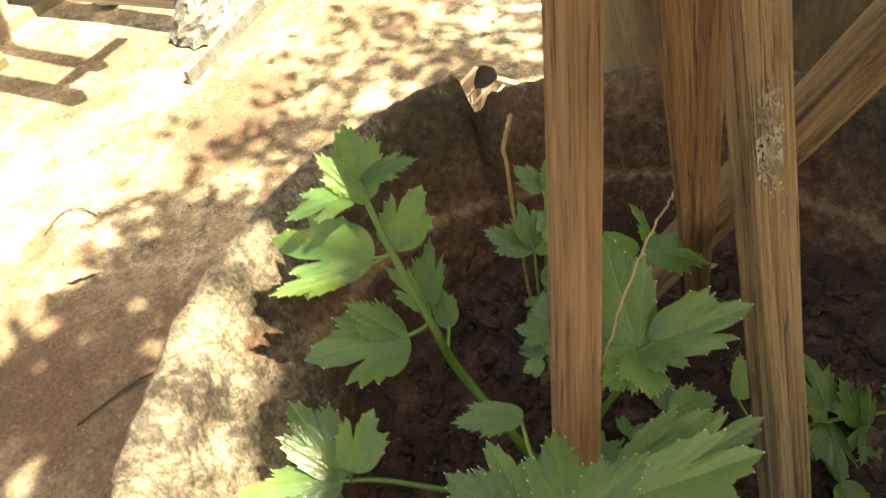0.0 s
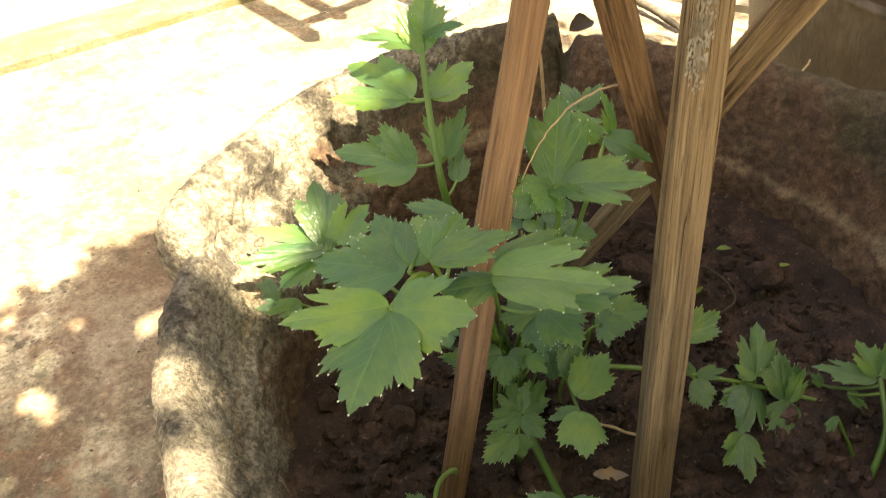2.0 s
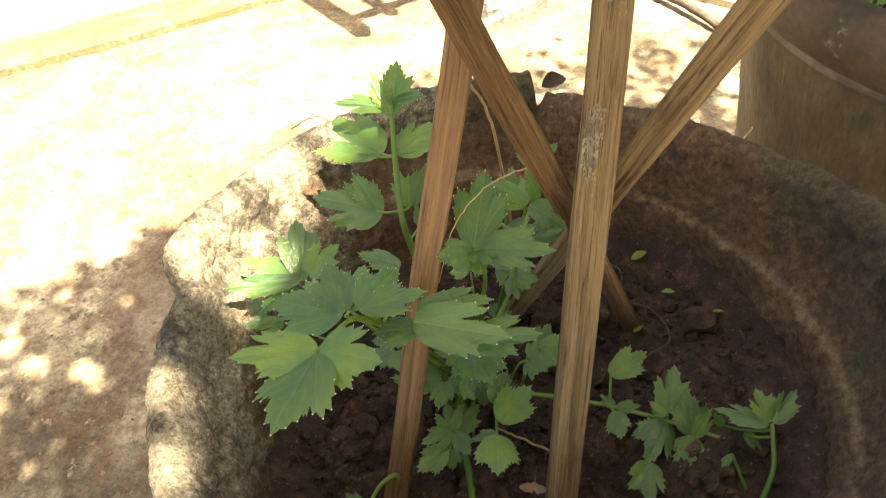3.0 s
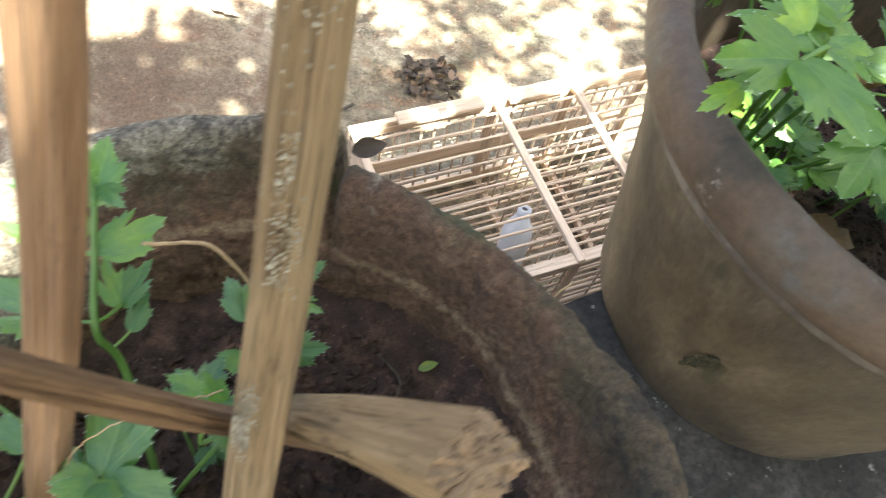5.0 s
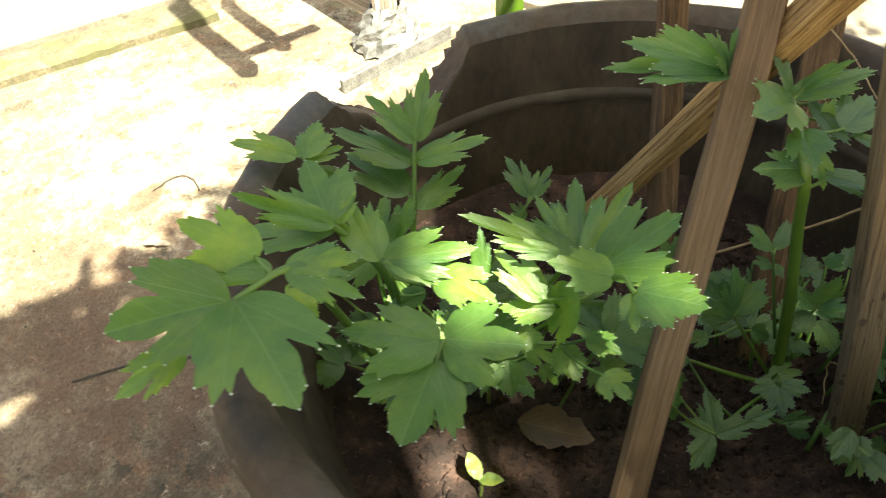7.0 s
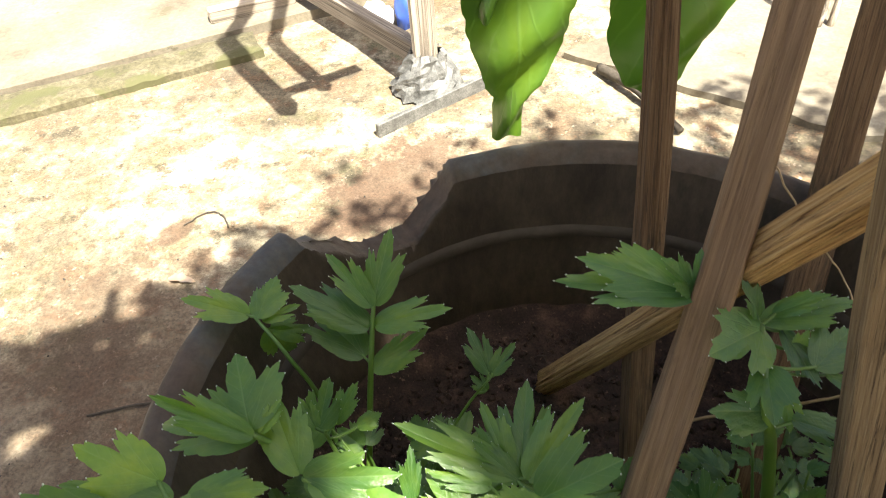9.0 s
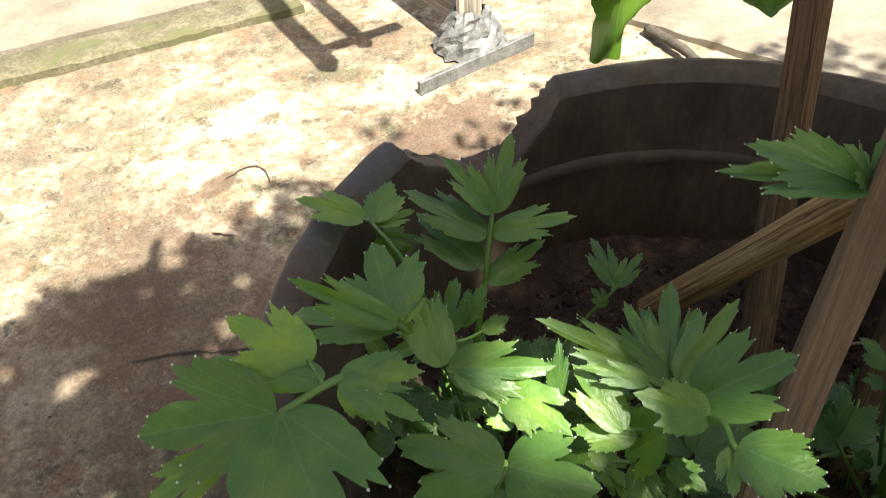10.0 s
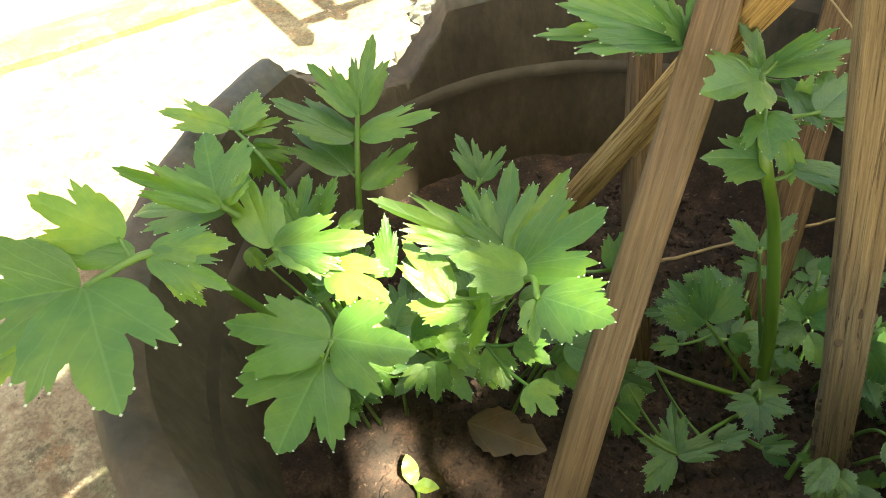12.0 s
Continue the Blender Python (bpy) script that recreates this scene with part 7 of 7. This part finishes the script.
# straws and fine roots
for pts, r, label in (
        ([(-0.354, 0.072, 0.945), (-0.377, 0.06, 1.1), (-0.395, 0.03, 1.16)], 0.0011, "thin dry straw standing in the cement pot"),
        ([(-0.36, -0.016, 1.135), (-0.374, -0.024, 1.1417), (-0.394, -0.0334, 1.1403), (-0.4103, -0.0407, 1.1246), (-0.42, -0.045, 1.09)], 0.0004, "pale straw arching over the celery leaves"),
        ([(-0.2, 0.085, 1.068), (-0.218, 0.074, 1.05), (-0.238, 0.082, 1.02), (-0.25, 0.1, 0.985)], 0.0006, "thin dry root hanging from the rim"),
        ([(0.12, 0.307, 0.985), (0.137, 0.304, 0.992), (0.19, 0.3, 1.012), (0.227, 0.294, 1.03), (0.25, 0.29, 1.05)], 0.0012, "pale straw lying across the brown pot"),
        ([(0.146, 0.318, 1.212), (0.16, 0.296, 1.188), (0.176, 0.268, 1.168), (0.18, 0.246, 1.158)], 0.0005, "fine pale straw caught between the stakes and leaves"),
        ([(0.16, 0.219, 1.172), (0.158, 0.214, 1.188), (0.152, 0.203, 1.206), (0.147, 0.194, 1.214)], 0.0009, "pale torn fibre hanging off the old stake"),
        ([(0.176, 0.17, 1.016), (0.187, 0.195, 1.012), (0.189, 0.207, 1.0), (0.182, 0.19, 0.986)], 0.0005, "fine dry fibre curling at the foot of a stake")):
    wire("straw", pts, r, r * 0.7, M_STRAW, label, "straw", sides=6, wob=0.0012, seedv=r * 9999 + pts[0][0] * 40)

# a pale sprout coming up through the soil
sprout = empty("sprout", (-0.024, 0.166, 0.975))
wire("shoot", [(-0.0, 0.0, 0.0), (0.001, 0.001, 0.008), (0.0, 0.002, 0.016)], 0.0009, 0.0007, M_SPROUT, "", "", sprout)
for bx, by, tx, ty, w in ((0, 0.002, -0.004, 0.017, 0.009), (0, 0.002, 0.013, -0.002, 0.008)):
    o = Vector(sprout.location)
    flat_leaf("seed_leaf", o + Vector((bx, by, 0.016)), o + Vector((tx, ty, 0.021)), w, M_SPROUT, "", "", 3.0, 0.3, parent=sprout)
tagged(sprout, "tiny pale green sprout with two leaves in the soil", "seedling")

# green scraps of leaf on the soil
for i, (x, y, z, s) in enumerate(((-0.274, 0.064, 0.971, 0.012), (-0.262, 0.03, 0.972, 0.008), (-0.29, 0.0, 0.968, 0.007), (-0.235, 0.005, 0.976, 0.006), (-0.25, 0.07, 0.974, 0.007))):
    flat_leaf("leaf_scrap", (x, y, z), (x + s, y + s * 0.4 * (-1) ** i, z + 0.003), s * 0.55, M_SPROUT, "small green leaf scrap lying on the soil", "leaf", 11.0 + i, 0.4)
wire("root", [(-0.30, 0.075, 0.964), (-0.285, 0.055, 0.97), (-0.29, 0.03, 0.97), (-0.272, 0.012, 0.972), (-0.268, -0.01, 0.969), (-0.29, -0.02, 0.964)], 0.0008, 0.0006, M_TWIG, "thin dark root curling over the soil", "root", wob=0.001, seedv=4)
wire("root", [(-0.345, -0.085, 0.957), (-0.37, -0.07, 0.958), (-0.392, -0.055, 0.957)], 0.0009, 0.0007, M_STRAW, "thin reddish root lying on the soil", "root", wob=0.001, seedv=5)
